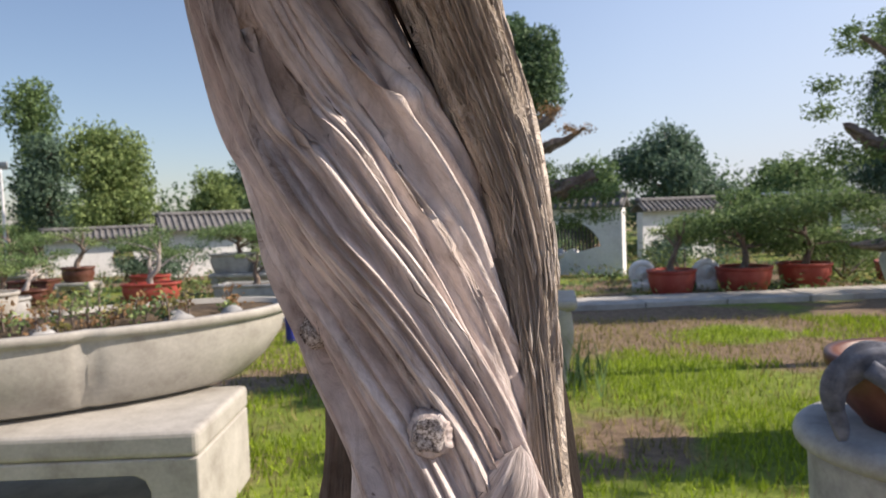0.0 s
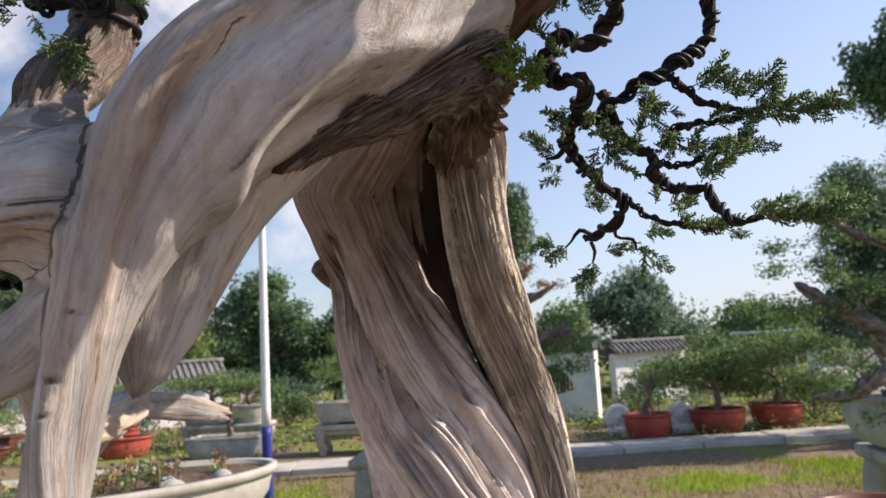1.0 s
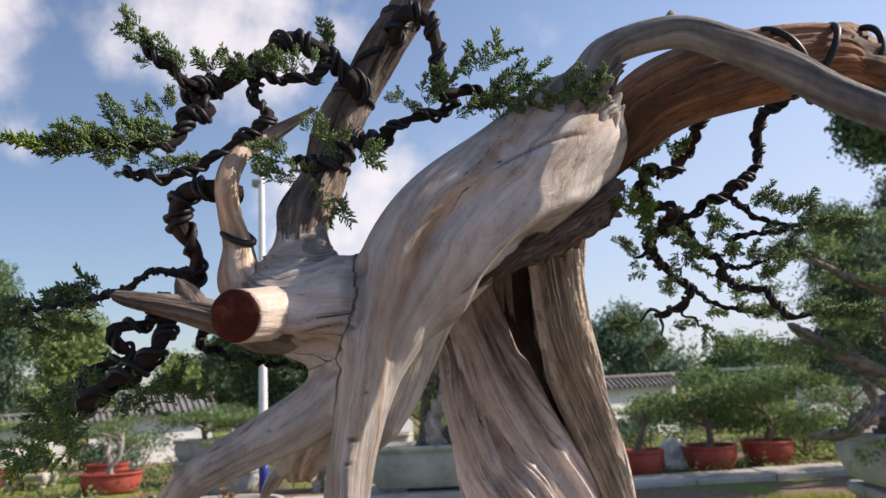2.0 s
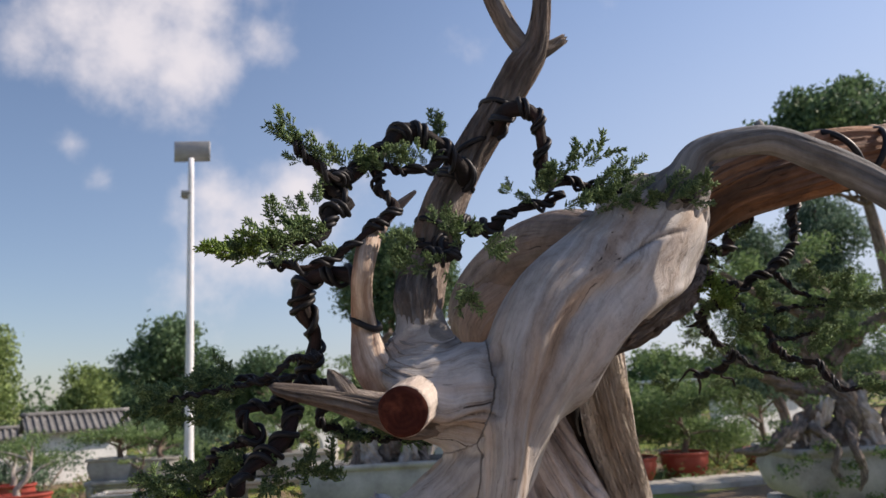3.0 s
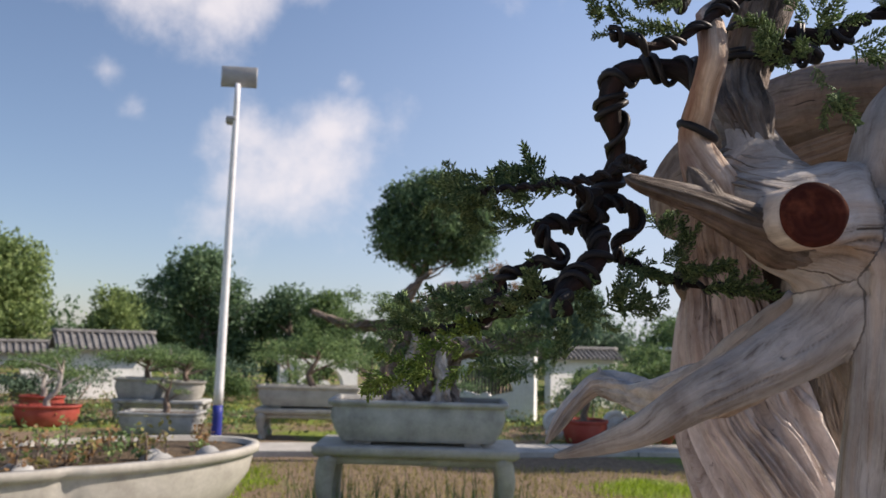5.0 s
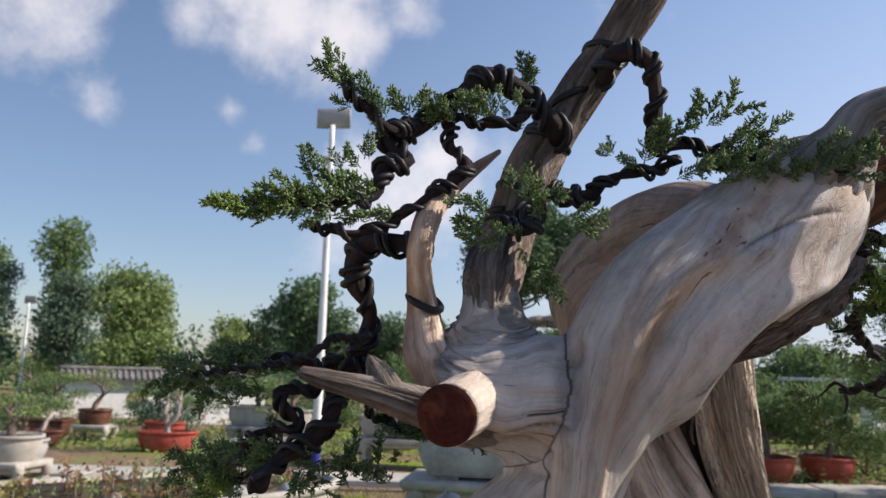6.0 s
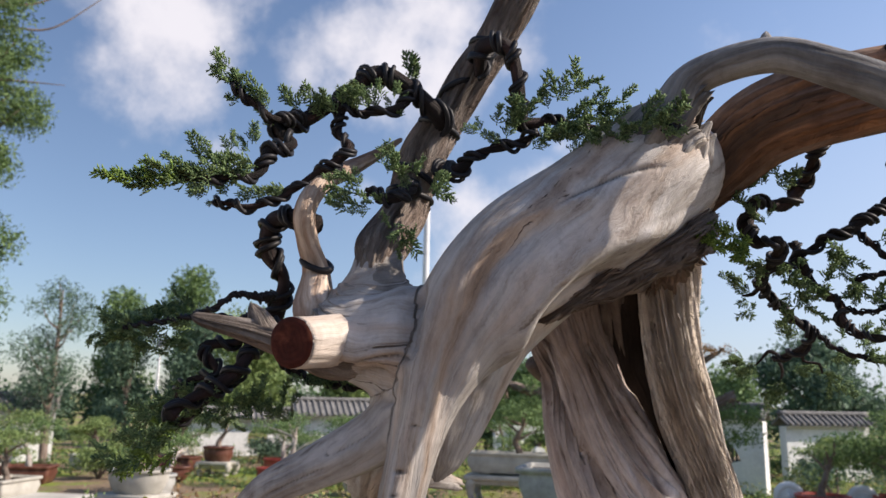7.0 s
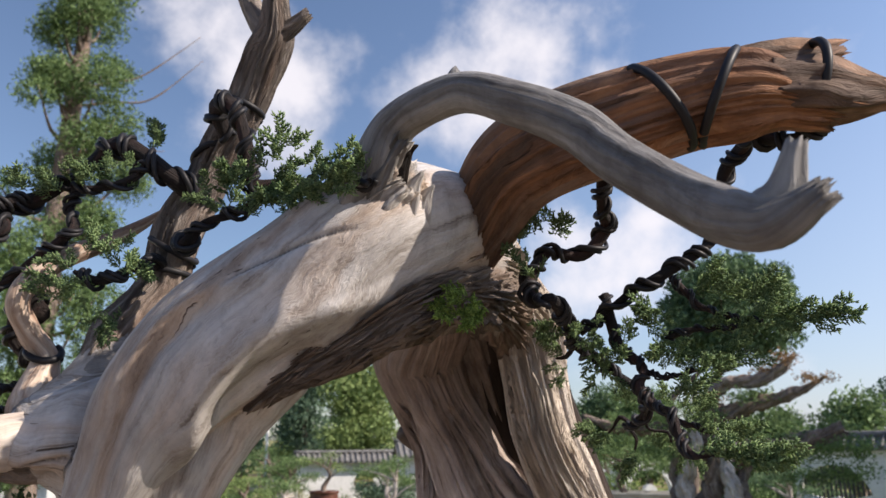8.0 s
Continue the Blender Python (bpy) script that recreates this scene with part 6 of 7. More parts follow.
# fourth number of a line: how dark its groove is coloured for shade
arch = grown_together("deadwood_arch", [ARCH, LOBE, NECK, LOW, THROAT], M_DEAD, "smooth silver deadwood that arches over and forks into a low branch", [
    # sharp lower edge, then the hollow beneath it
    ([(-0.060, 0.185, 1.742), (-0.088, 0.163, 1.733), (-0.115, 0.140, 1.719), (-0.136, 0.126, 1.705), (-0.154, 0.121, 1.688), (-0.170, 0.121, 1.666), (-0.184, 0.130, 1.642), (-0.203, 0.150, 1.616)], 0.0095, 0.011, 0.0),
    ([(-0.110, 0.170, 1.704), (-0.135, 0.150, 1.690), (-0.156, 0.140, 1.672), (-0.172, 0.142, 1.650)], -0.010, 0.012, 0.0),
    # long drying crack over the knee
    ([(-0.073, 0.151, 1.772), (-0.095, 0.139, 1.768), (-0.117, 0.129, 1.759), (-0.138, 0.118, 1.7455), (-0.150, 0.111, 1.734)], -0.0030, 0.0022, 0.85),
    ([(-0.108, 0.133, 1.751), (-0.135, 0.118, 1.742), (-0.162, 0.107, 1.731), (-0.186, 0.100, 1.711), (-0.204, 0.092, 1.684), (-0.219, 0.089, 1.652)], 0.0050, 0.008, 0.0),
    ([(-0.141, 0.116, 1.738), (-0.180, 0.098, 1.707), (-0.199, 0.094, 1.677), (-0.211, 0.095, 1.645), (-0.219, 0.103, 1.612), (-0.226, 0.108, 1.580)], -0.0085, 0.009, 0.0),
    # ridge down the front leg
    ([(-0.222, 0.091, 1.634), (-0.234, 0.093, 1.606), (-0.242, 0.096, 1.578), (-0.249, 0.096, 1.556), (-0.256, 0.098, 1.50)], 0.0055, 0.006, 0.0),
    # seam where the neck joins, then creases under the stub, their shade coloured in
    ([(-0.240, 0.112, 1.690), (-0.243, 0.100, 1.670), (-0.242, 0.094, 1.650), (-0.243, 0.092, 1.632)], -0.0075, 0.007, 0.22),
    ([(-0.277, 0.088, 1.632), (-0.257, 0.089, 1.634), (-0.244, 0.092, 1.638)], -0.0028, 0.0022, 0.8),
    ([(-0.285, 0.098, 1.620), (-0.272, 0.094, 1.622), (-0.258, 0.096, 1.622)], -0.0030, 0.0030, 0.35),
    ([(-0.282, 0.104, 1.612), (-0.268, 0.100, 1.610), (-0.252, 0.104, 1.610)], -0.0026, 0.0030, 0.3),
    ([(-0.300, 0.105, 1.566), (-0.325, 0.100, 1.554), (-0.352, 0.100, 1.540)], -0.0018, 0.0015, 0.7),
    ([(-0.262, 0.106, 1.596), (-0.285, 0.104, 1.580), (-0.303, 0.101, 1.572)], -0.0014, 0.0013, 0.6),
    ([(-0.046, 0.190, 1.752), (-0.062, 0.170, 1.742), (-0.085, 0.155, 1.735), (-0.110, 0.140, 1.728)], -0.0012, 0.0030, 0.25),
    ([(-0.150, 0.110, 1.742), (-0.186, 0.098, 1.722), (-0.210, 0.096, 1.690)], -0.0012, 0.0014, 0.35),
    # small worm holes in the leg, their dark insides coloured on
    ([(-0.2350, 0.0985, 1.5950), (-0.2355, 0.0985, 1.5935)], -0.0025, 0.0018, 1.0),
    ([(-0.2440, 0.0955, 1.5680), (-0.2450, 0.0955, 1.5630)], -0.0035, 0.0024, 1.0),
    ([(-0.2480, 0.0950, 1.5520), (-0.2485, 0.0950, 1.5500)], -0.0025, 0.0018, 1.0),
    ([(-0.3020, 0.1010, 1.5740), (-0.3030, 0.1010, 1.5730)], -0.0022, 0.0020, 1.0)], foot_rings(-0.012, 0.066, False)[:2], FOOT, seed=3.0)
strip_rows = [(-0.104, 0.47, 1.745, 0.018), (-0.080, 0.36, 1.760, 0.024), (-0.066, 0.255, 1.750, 0.0215), (-0.078, 0.205, 1.732, 0.0205), (-0.107, 0.186, 1.711, 0.0165), (-0.144, 0.170, 1.687, 0.0100), (-0.168, 0.164, 1.668, 0.003)]
strip = wood_part("bark_strip", strip_rows, M_OLDBARK, "rough bark left under the arch", seg=140, step=0.002, relief=(0.25, 0.6, 0.5), twist=2, seed=23, flutes=(1.6, 6.0, 16.0), run=(6, 9, 22), sharp=0.4, tip=1)
shreds(strip_rows, strip, M_OLDBARK, 420, 23, (0.25, 0.98), (0.008, 0.020), 0.0011)
crest = wood_part("broken_crest", [(-0.105, 0.200, 1.785, 0.034), (-0.085, 0.186, 1.796, 0.0285), (-0.068, 0.178, 1.803, 0.021), (-0.058, 0.176, 1.806, 0.013)], M_DEAD, "splintered grey crest of the arch", seg=80, step=0.0015, relief=(0.25, 0.45, 0.3), seed=24, flutes=(1.4, 4, 9), run=(8, 8, 14), jag=0.007)
# thin web of wood between the crest and the arching branch, torn along its inner edge
wood_part("web", [(-0.096, 0.182, 1.786, 0.020), (-0.082, 0.172, 1.803, 0.0195), (-0.069, 0.166, 1.816, 0.0155), (-0.056, 0.161, 1.826, 0.009)], M_GREYJIN, "thin grey web of torn wood", crest, seg=60, step=0.0015, relief=(0.3, 0.4, 0.2), seed=81, flutes=(1.5, 3.5, 9.0), run=(10, 12, 20), jag=0.009)
# the near-black splinters carry the crest hollow's dark in their colour
for k, (x, y, z, dx, dz, r, mat) in enumerate(((-0.062, 0.171, 1.799, 0.009, 0.015, 0.0045, M_DEAD), (-0.055, 0.176, 1.794, 0.009, 0.019, 0.0050, M_DEAD), (-0.050, 0.185, 1.790, 0.007, 0.016, 0.0042, M_DEAD), (-0.068, 0.163, 1.806, 0.012, 0.010, 0.0040, M_HOLLOW), (-0.060, 0.165, 1.812, 0.011, 0.009, 0.0045, M_HOLLOW), (-0.052, 0.166, 1.818, 0.008, 0.007, 0.0035, M_HOLLOW), (-0.074, 0.160, 1.796, 0.006, 0.008, 0.0040, M_DEAD))):
    wood_part("splinter", [(x - dx, y + 0.004, z - 0.016, r * 1.5), (x - 0.3 * dx, y + 0.001, z - 0.004, r * 1.2), (x + 0.3 * dx, y, z + 0.4 * dz, r * 0.8), (x + dx, y, z + 0.8 * dz, r * 0.25)], mat, "", crest, seg=20, step=0.0015, relief=(0.5, 0.8, 0.4), seed=70 + k, flutes=(1.5, 3.0, 7.0), run=(22, 22, 34), squash=0.6, tip=1)

# neck, cut stub and spike
skirt()
stub = wood_part("stub", [(-0.2965, 0.130, 1.652, 0.0190), (-0.2990, 0.104, 1.6495, 0.0182), (-0.3035, 0.0725, 1.6458, 0.0169), (-0.3055, 0.0555, 1.6442, 0.0165)], M_FRESH, "sawn branch stub with peeled pale sides", seg=48, step=0.003, relief=(0.06, 0.06, 0.02), seed=27)


def stub_face():
    c = Vector((-0.3060, 0.0538, 1.6439)) - Vector(BASE)
    n = Vector((-0.11, -0.985, -0.09)).normalized()
    a = n.orthogonal().normalized()
    b = n.cross(a)
    v, f, g = [tuple(c + n * 0.0012)], [], [(0, 0, 0)]
    for ring in range(1, 9):
        for k in range(48):
            t = 2 * math.pi * k / 48
            r = 0.0164 * ring / 8 * (1 + 0.04 * noise.noise((math.cos(t) * 1.5, math.sin(t) * 1.5, 3)))
            h = 0.0012 + 0.0006 * noise.noise((ring * 0.5, math.cos(t) * 2, math.sin(t) * 2)) - (0.0015 if ring == 8 else 0)
            v.append(tuple(c + n * h + a * (r * math.cos(t)) + b * (r * math.sin(t))))
            g.append((r * math.cos(t), r * math.sin(t), 0))
    for k in range(48):
        f.append([0, 1 + k, 1 + (k + 1) % 48])
        for ring in range(7):
            o = 1 + ring * 48
            f.append([o + k, o + 48 + k, o + 48 + (k + 1) % 48, o + (k + 1) % 48])
    part("cut_face", (np.array(v), f, np.array(g)), M_CUT, stub, "dark red sawn face with rings")


stub_face()
wood_part("spike", [(-0.270, 0.130, 1.636, 0.010), (-0.300, 0.103, 1.638, 0.0135), (-0.325, 0.092, 1.645, 0.0100), (-0.355, 0.081, 1.6545, 0.0070), (-0.383, 0.0735, 1.661, 0.0048), (-0.3935, 0.071, 1.664, 0.003)], M_STEM, "split grey deadwood spike", seg=48, step=0.002, relief=(0.22, 0.7, 0.3), twist=3, seed=28, flutes=(1.3, 3.0, 8), tip=1, sharp=0.3)
wood_part("spike_burl", [(-0.345, 0.088, 1.652, 0.009), (-0.352, 0.086, 1.664, 0.007), (-0.357, 0.085, 1.672, 0.003)], M_STEM, seg=16, step=0.002, relief=(0.3, 0.3, 0.1), seed=29, tip=1)
wood_part("curl", [(-0.262, 0.155, 1.600, 0.018), (-0.295, 0.175, 1.566, 0.019), (-0.318, 0.210, 1.544, 0.017), (-0.332, 0.270, 1.536, 0.013), (-0.345, 0.335, 1.541, 0.0100), (-0.360, 0.362, 1.541, 0.0080), (-0.380, 0.362, 1.523, 0.0065), (-0.395, 0.36, 1.503, 0.0045), (-0.403, 0.36, 1.490, 0.0015)], M_DEAD, "curled pale branch end", arch, seg=48, step=0.002, relief=(0.35, 0.6, 0.25), twist=4, seed=31, flutes=(1.5, 3.0, 8.0), run=(12, 10, 18), tip=1)
wood_part("curl_spike", [(-0.353, 0.36, 1.541, 0.006), (-0.356, 0.36, 1.550, 0.0035), (-0.357, 0.36, 1.557, 0.001)], M_DEAD, "", arch, seg=14, step=0.003, relief=(0.2, 0.3, 0.1), seed=32, tip=1)
wood_part("torn_snag", [(-0.352, 0.350, 1.540, 0.010), (-0.335, 0.372, 1.536, 0.011), (-0.318, 0.388, 1.531, 0.009), (-0.307, 0.40, 1.526, 0.006)], M_DEAD, "short torn snag", arch, seg=28, step=0.003, relief=(0.3, 0.4, 0.15), seed=33, jag=0.008)

# second stem and its bare jin
stem = wood_part("second_stem", [(-0.297, 0.150, 1.700, 0.0110), (-0.297, 0.159, 1.712, 0.0145), (-0.297, 0.168, 1.725, 0.0172), (-0.295, 0.182, 1.740, 0.0178), (-0.288, 0.196, 1.767, 0.0168), (-0.274, 0.194, 1.807, 0.0162), (-0.255, 0.200, 1.844, 0.0155), (-0.231, 0.200, 1.881, 0.0148), (-0.210, 0.197, 1.912, 0.0142), (-0.194, 0.193, 1.937, 0.0145), (-0.183, 0.190, 1.952, 0.0125), (-0.176, 0.182, 1.975, 0.0085), (-0.170, 0.175, 2.03, 0.0065)], M_STEM, "grey-brown second stem with flaking bark", seg=90, step=0.003, relief=(0.12, 0.26, 0.22), twist=2, seed=33, flutes=(1.3, 4.0, 11.0), run=(3, 5, 12))
wood_part("stem_prong", [(-0.186, 0.19, 1.945, 0.009), (-0.200, 0.19, 1.968, 0.0085), (-0.212, 0.189, 1.994, 0.008), (-0.225, 0.19, 2.03, 0.006)], M_STEM, "", stem, seg=32, step=0.003, relief=(0.12, 0.2, 0.1), seed=34)
wood_part("stem_snag", [(-0.181, 0.19, 1.948, 0.008), (-0.166, 0.193, 1.956, 0.006), (-0.156, 0.194, 1.962, 0.0045)], M_STEM, "short broken snag", stem, seg=20, step=0.003, relief=(0.2, 0.3, 0.1), seed=35, jag=0.004)
wood_part("jin", [(-0.312, 0.126, 1.652, 0.0120), (-0.330, 0.128, 1.672, 0.0149), (-0.338, 0.140, 1.705, 0.0098), (-0.338, 0.124, 1.726, 0.0080), (-0.335, 0.112, 1.747, 0.0080), (-0.330, 0.130, 1.774, 0.0080), (-0.320, 0.170, 1.800, 0.0060), (-0.309, 0.188, 1.815, 0.0042), (-0.296, 0.20, 1.829, 0.0018)], M_JIN, "cream and brown peeled jin", seg=32, step=0.003, relief=(0.12, 0.22, 0.06), twist=4, seed=36, tip=1)

# grey jin that arches over, and the split orange branch
ajin = wood_part("arching_jin", [(-0.100, 0.200, 1.780, 0.034), (-0.086, 0.176, 1.802, 0.022), (-0.071, 0.163, 1.818, 0.0155), (-0.053, 0.158, 1.838, 0.012), (-0.007, 0.148, 1.843, 0.0110), (0.031, 0.141, 1.825, 0.0115), (0.064, 0.138, 1.804, 0.0120), (0.088, 0.125, 1.777, 0.0115), (0.118, 0.105, 1.748, 0.0110), (0.138, 0.089, 1.731, 0.0112), (0.151, 0.083, 1.724, 0.0105), (0.160, 0.079, 1.725, 0.0085), (0.170, 0.075, 1.730, 0.0055)], M_GREYJIN, "smooth grey deadwood branch arching over", seg=48, step=0.003, relief=(0.10, 0.12, 0.04), twist=5, seed=37, flutes=(1.2, 2.5, 9), jag=0.006)
wood_part("jin_fork", [(0.146, 0.086, 1.724, 0.010), (0.154, 0.084, 1.730, 0.009), (0.160, 0.083, 1.737, 0.007), (0.165, 0.083, 1.753, 0.004)], M_GREYJIN, "", ajin, seg=24, step=0.002, relief=(0.15, 0.2, 0.05), seed=38, jag=0.003)
wood_part("jin_knot", [(-0.009, 0.149, 1.850, 0.005), (-0.009, 0.148, 1.855, 0.004), (-0.0085, 0.148, 1.8585, 0.002)], M_GREYJIN, "", ajin, seg=12, step=0.002, relief=(0.3, 0.3, 0), seed=39, tip=1)
orange = wood_part("split_branch", [(-0.080, 0.290, 1.775, 0.022), (-0.042, 0.262, 1.802, 0.026), (-0.007, 0.238, 1.824, 0.028), (0.035, 0.226, 1.834, 0.027), (0.099, 0.236, 1.846, 0.025), (0.142, 0.249, 1.850, 0.0235), (0.166, 0.263, 1.847, 0.0145)], M_ORANGE, "orange-brown split heartwood branch", seg=120, step=0.003, relief=(0.20, 0.55, 0.22), twist=1.5, seed=40, flutes=(1.2, 2.6, 9), run=(2.0, 1.6, 3.0), jag=0.03, sharp=0.35)
for k, (a, e, ln, r) in enumerate(((0.2, 0.010, 0.030, 0.006), (1.2, 0.012, 0.040, 0.006), (2.2, 0.010, 0.026, 0.007), (3.4, 0.012, 0.034, 0.006), (4.3, 0.010, 0.042, 0.005), (5.3, 0.013, 0.028, 0.005), (0.9, 0.002, 0.046, 0.006))):
    # torn splinters about the broken end
    p = Vector((0.166, 0.268, 1.848)) + Vector((math.cos(a) * e, 0, math.sin(a) * e))
    q = p + Vector((0.5 * ln + 0.4 * e * math.cos(a), 0.85 * ln, 0.25 * ln + 0.4 * e * math.sin(a)))
    wood_part("splinter", [(*p, r), (*((p + q) / 2), r * 0.8), (*q, r * 0.25)], M_ORANGE, "", orange, seg=10, step=0.005, relief=(0.3, 0.4, 0), seed=50 + k, jag=0.004)


# the branch is torn into an upper and a lower prong
for rows in ([(0.118, 0.240, 1.858, 0.013), (0.142, 0.254, 1.869, 0.013), (0.162, 0.270, 1.876, 0.0125), (0.180, 0.285, 1.884, 0.010), (0.190, 0.295, 1.889, 0.006)], [(0.150, 0.255, 1.853, 0.018), (0.175, 0.270, 1.853, 0.0175), (0.198, 0.285, 1.852, 0.014), (0.222, 0.300, 1.853, 0.008)]):
    wood_part("prong", rows, M_ORANGE, "", orange, seg=48, step=0.002, relief=(0.35, 0.6, 0.35), seed=66 + int(1000 * rows[0][0]), flutes=(1.4, 3.5, 8), run=(6, 8, 14), jag=0.014, sharp=0.35)


# wired branches
def wired(name, pts, r0, r1, wire=0.0022, pitch=0.025, parent=None, label="", wind=True, seed=0):
    n = len(pts)
    rows = [(*p, (r0 + (r1 - r0) * k / (n - 1)) * (0.95 + 0.22 * math.sin(2.4 * k + seed))) for k, p in enumerate(pts)]
    ob = part(name, limb(here(rows), 0.004, 12, (0.2, 0.2, 0.1), 3, seed), M_BARK, parent or juniper, label or "dark branch wound with wire", True)
    if wind:
        q = spline(here(rows), 0.0016)
        c = q[:, :3]
        t, nn, b = frames_along(c)
        s = np.concatenate([[0], np.cumsum(np.linalg.norm(np.diff(c, axis=0), axis=1))])
        for twin in (0.0, 1.2):
            w = []
            for k in range(0, len(c)):
                a = twin + 2 * math.pi * s[k] / pitch + seed + 1.6 * math.sin(48 * s[k] + 2 * seed) + 0.6 * math.sin(130 * s[k] + seed + 2 * twin)
                rad = q[k, 3] * 1.02 + wire * (0.75 + 0.35 * (twin > 0) * (1 + math.sin(90 * s[k])))
                w.append((*(c[k] + nn[k] * math.cos(a) * rad + b[k] * math.sin(a) * rad), wire * (0.85 if twin else 1)))
            part("wire", limb(w[::2], 0.01, 7)[:2], M_WIRE, ob, "black training wire")
    return ob


def loop(c, axis, r, wire=0.0022, turns=1.15, a0=0.0):
    """A ring of wire about an axis."""
    ax = Vector(axis).normalized()
    u = ax.orthogonal().normalized()
    v = ax.cross(u)
    rows = []
    for k in range(int(24 * turns) + 1):
        a = a0 + 2 * math.pi * k / 24
        p = Vector(c) + u * (r * math.cos(a)) + v * (r * math.sin(a)) + ax * (0.004 * k / 24)
        rows.append((*p, wire))
    return rows


b1 = wired("upper_branch", [(-0.252, 0.195, 1.832), (-0.256, 0.168, 1.840), (-0.274, 0.156, 1.857), (-0.299, 0.15, 1.867), (-0.322, 0.14, 1.847), (-0.343, 0.12, 1.823), (-0.359, 0.105, 1.812), (-0.341, 0.10, 1.795), (-0.356, 0.09, 1.787), (-0.359, 0.085, 1.769), (-0.379, 0.06, 1.761), (-0.393, 0.035, 1.754)], 0.0075, 0.0025, seed=1)
wired("side_branch", [(-0.322, 0.14, 1.847), (-0.322, 0.135, 1.815), (-0.309, 0.13, 1.798), (-0.332, 0.12, 1.777), (-0.354, 0.11, 1.758), (-0.376, 0.10, 1.749), (-0.400, 0.09, 1.753)], 0.004, 0.0015, 0.0019, 0.021, seed=2)
wired("side_branch", [(-0.345, 0.12, 1.825), (-0.350, 0.09, 1.812), (-0.362, 0.08, 1.820), (-0.378, 0.068, 1.835)], 0.004, 0.0015, 0.0019, 0.021, seed=3)
wired("side_branch", [(-0.270, 0.158, 1.853), (-0.275, 0.15, 1.838), (-0.295, 0.14, 1.83), (-0.318, 0.13, 1.832)], 0.0045, 0.0015, 0.0019, 0.020, seed=4)
b3 = wired("upper_branch", [(-0.222, 0.185, 1.872), (-0.213, 0.166, 1.887), (-0.191, 0.16, 1.880), (-0.185, 0.17, 1.850), (-0.186, 0.178, 1.826), (-0.16, 0.187, 1.826), (-0.129, 0.183, 1.815), (-0.103, 0.17, 1.805), (-0.068, 0.15, 1.800)], 0.0065, 0.002, seed=5)
wired("side_branch", [(-0.258, 0.185, 1.795), (-0.233, 0.165, 1.785), (-0.217, 0.165, 1.798), (-0.195, 0.17, 1.803), (-0.169, 0.17, 1.811)], 0.0055, 0.002, 0.0021, 0.022, seed=6)
wired("side_branch", [(-0.283, 0.19, 1.785), (-0.272, 0.165, 1.772), (-0.262, 0.145, 1.766), (-0.272, 0.128, 1.755), (-0.29, 0.12, 1.762)], 0.005, 0.002, 0.0021, 0.021, seed=7)
b2 = wired("hanging_branch", [(-0.335, 0.128, 1.738), (-0.352, 0.134, 1.748), (-0.382, 0.145, 1.748), (-0.388, 0.15, 1.725), (-0.380, 0.163, 1.705), (-0.388, 0.167, 1.675), (-0.398, 0.16, 1.656), (-0.396, 0.137, 1.634), (-0.408, 0.126, 1.618), (-0.424, 0.11, 1.606), (-0.424, 0.092, 1.595)], 0.0075, 0.0045, 0.0024, seed=8)
wired("side_branch", [(-0.40, 0.15, 1.675), (-0.408, 0.15, 1.654), (-0.435, 0.14, 1.648), (-0.421, 0.14, 1.628), (-0.451, 0.14, 1.620), (-0.462, 0.145, 1.60)], 0.0045, 0.002, 0.0021, 0.021, seed=9)
wired("side_branch", [(-0.392, 0.16, 1.667), (-0.374, 0.16, 1.667), (-0.369, 0.17, 1.651), (-0.382, 0.17, 1.640), (-0.364, 0.18, 1.627), (-0.327, 0.195, 1.619), (-0.285, 0.20, 1.616)], 0.004, 0.0012, 0.0019, 0.020, seed=10)
wired("side_branch", [(-0.396, 0.137, 1.630), (-0.418, 0.14, 1.614), (-0.439, 0.15, 1.608), (-0.458, 0.16, 1.594), (-0.482, 0.17, 1.586), (-0.509, 0.19, 1.584)], 0.0045, 0.0015, 0.0019, 0.021, seed=11)
wired("thin_branch", [(-0.380, 0.15, 1.690), (-0.375, 0.125, 1.684), (-0.388, 0.11, 1.685), (-0.400, 0.10, 1.673), (-0.425, 0.10, 1.667), (-0.472, 0.09, 1.660)], 0.003, 0.0012, 0.0012, 0.010, seed=12)
wired("side_branch", [(-0.397, 0.15, 1.655), (-0.410, 0.13, 1.668), (-0.425, 0.12, 1.672), (-0.450, 0.112, 1.665)], 0.003, 0.0012, 0.0015, 0.018, seed=13)

r1 = wired("right_branch", [(0.06, 0.27, 1.838), (0.11, 0.285, 1.845), (0.135, 0.32, 1.850), (0.114, 0.358, 1.838), (0.106, 0.356, 1.792), (0.070, 0.332, 1.762), (0.048, 0.33, 1.752), (0.028, 0.33, 1.739), (0.005, 0.325, 1.722)], 0.0048, 0.0026, 0.0021, 0.023, seed=14)
r2 = wired("right_branch", [(0.045, 0.275, 1.835), (0.034, 0.300, 1.808), (0.030, 0.325, 1.800), (0.013, 0.315, 1.778), (-0.008, 0.300, 1.780), (-0.019, 0.285, 1.755), (-0.010, 0.275, 1.739), (0.003, 0.270, 1.739), (0.002, 0.300, 1.730), (-0.005, 0.330, 1.726), (-0.007, 0.345, 1.719), (-0.001, 0.365, 1.709), (0.015, 0.385, 1.696), (0.029, 0.390, 1.684), (0.036, 0.390, 1.673), (0.027, 0.410, 1.662), (0.014, 0.430, 1.657), (0.007, 0.435, 1.654)], 0.0050, 0.0022, 0.0021, 0.023, seed=15)
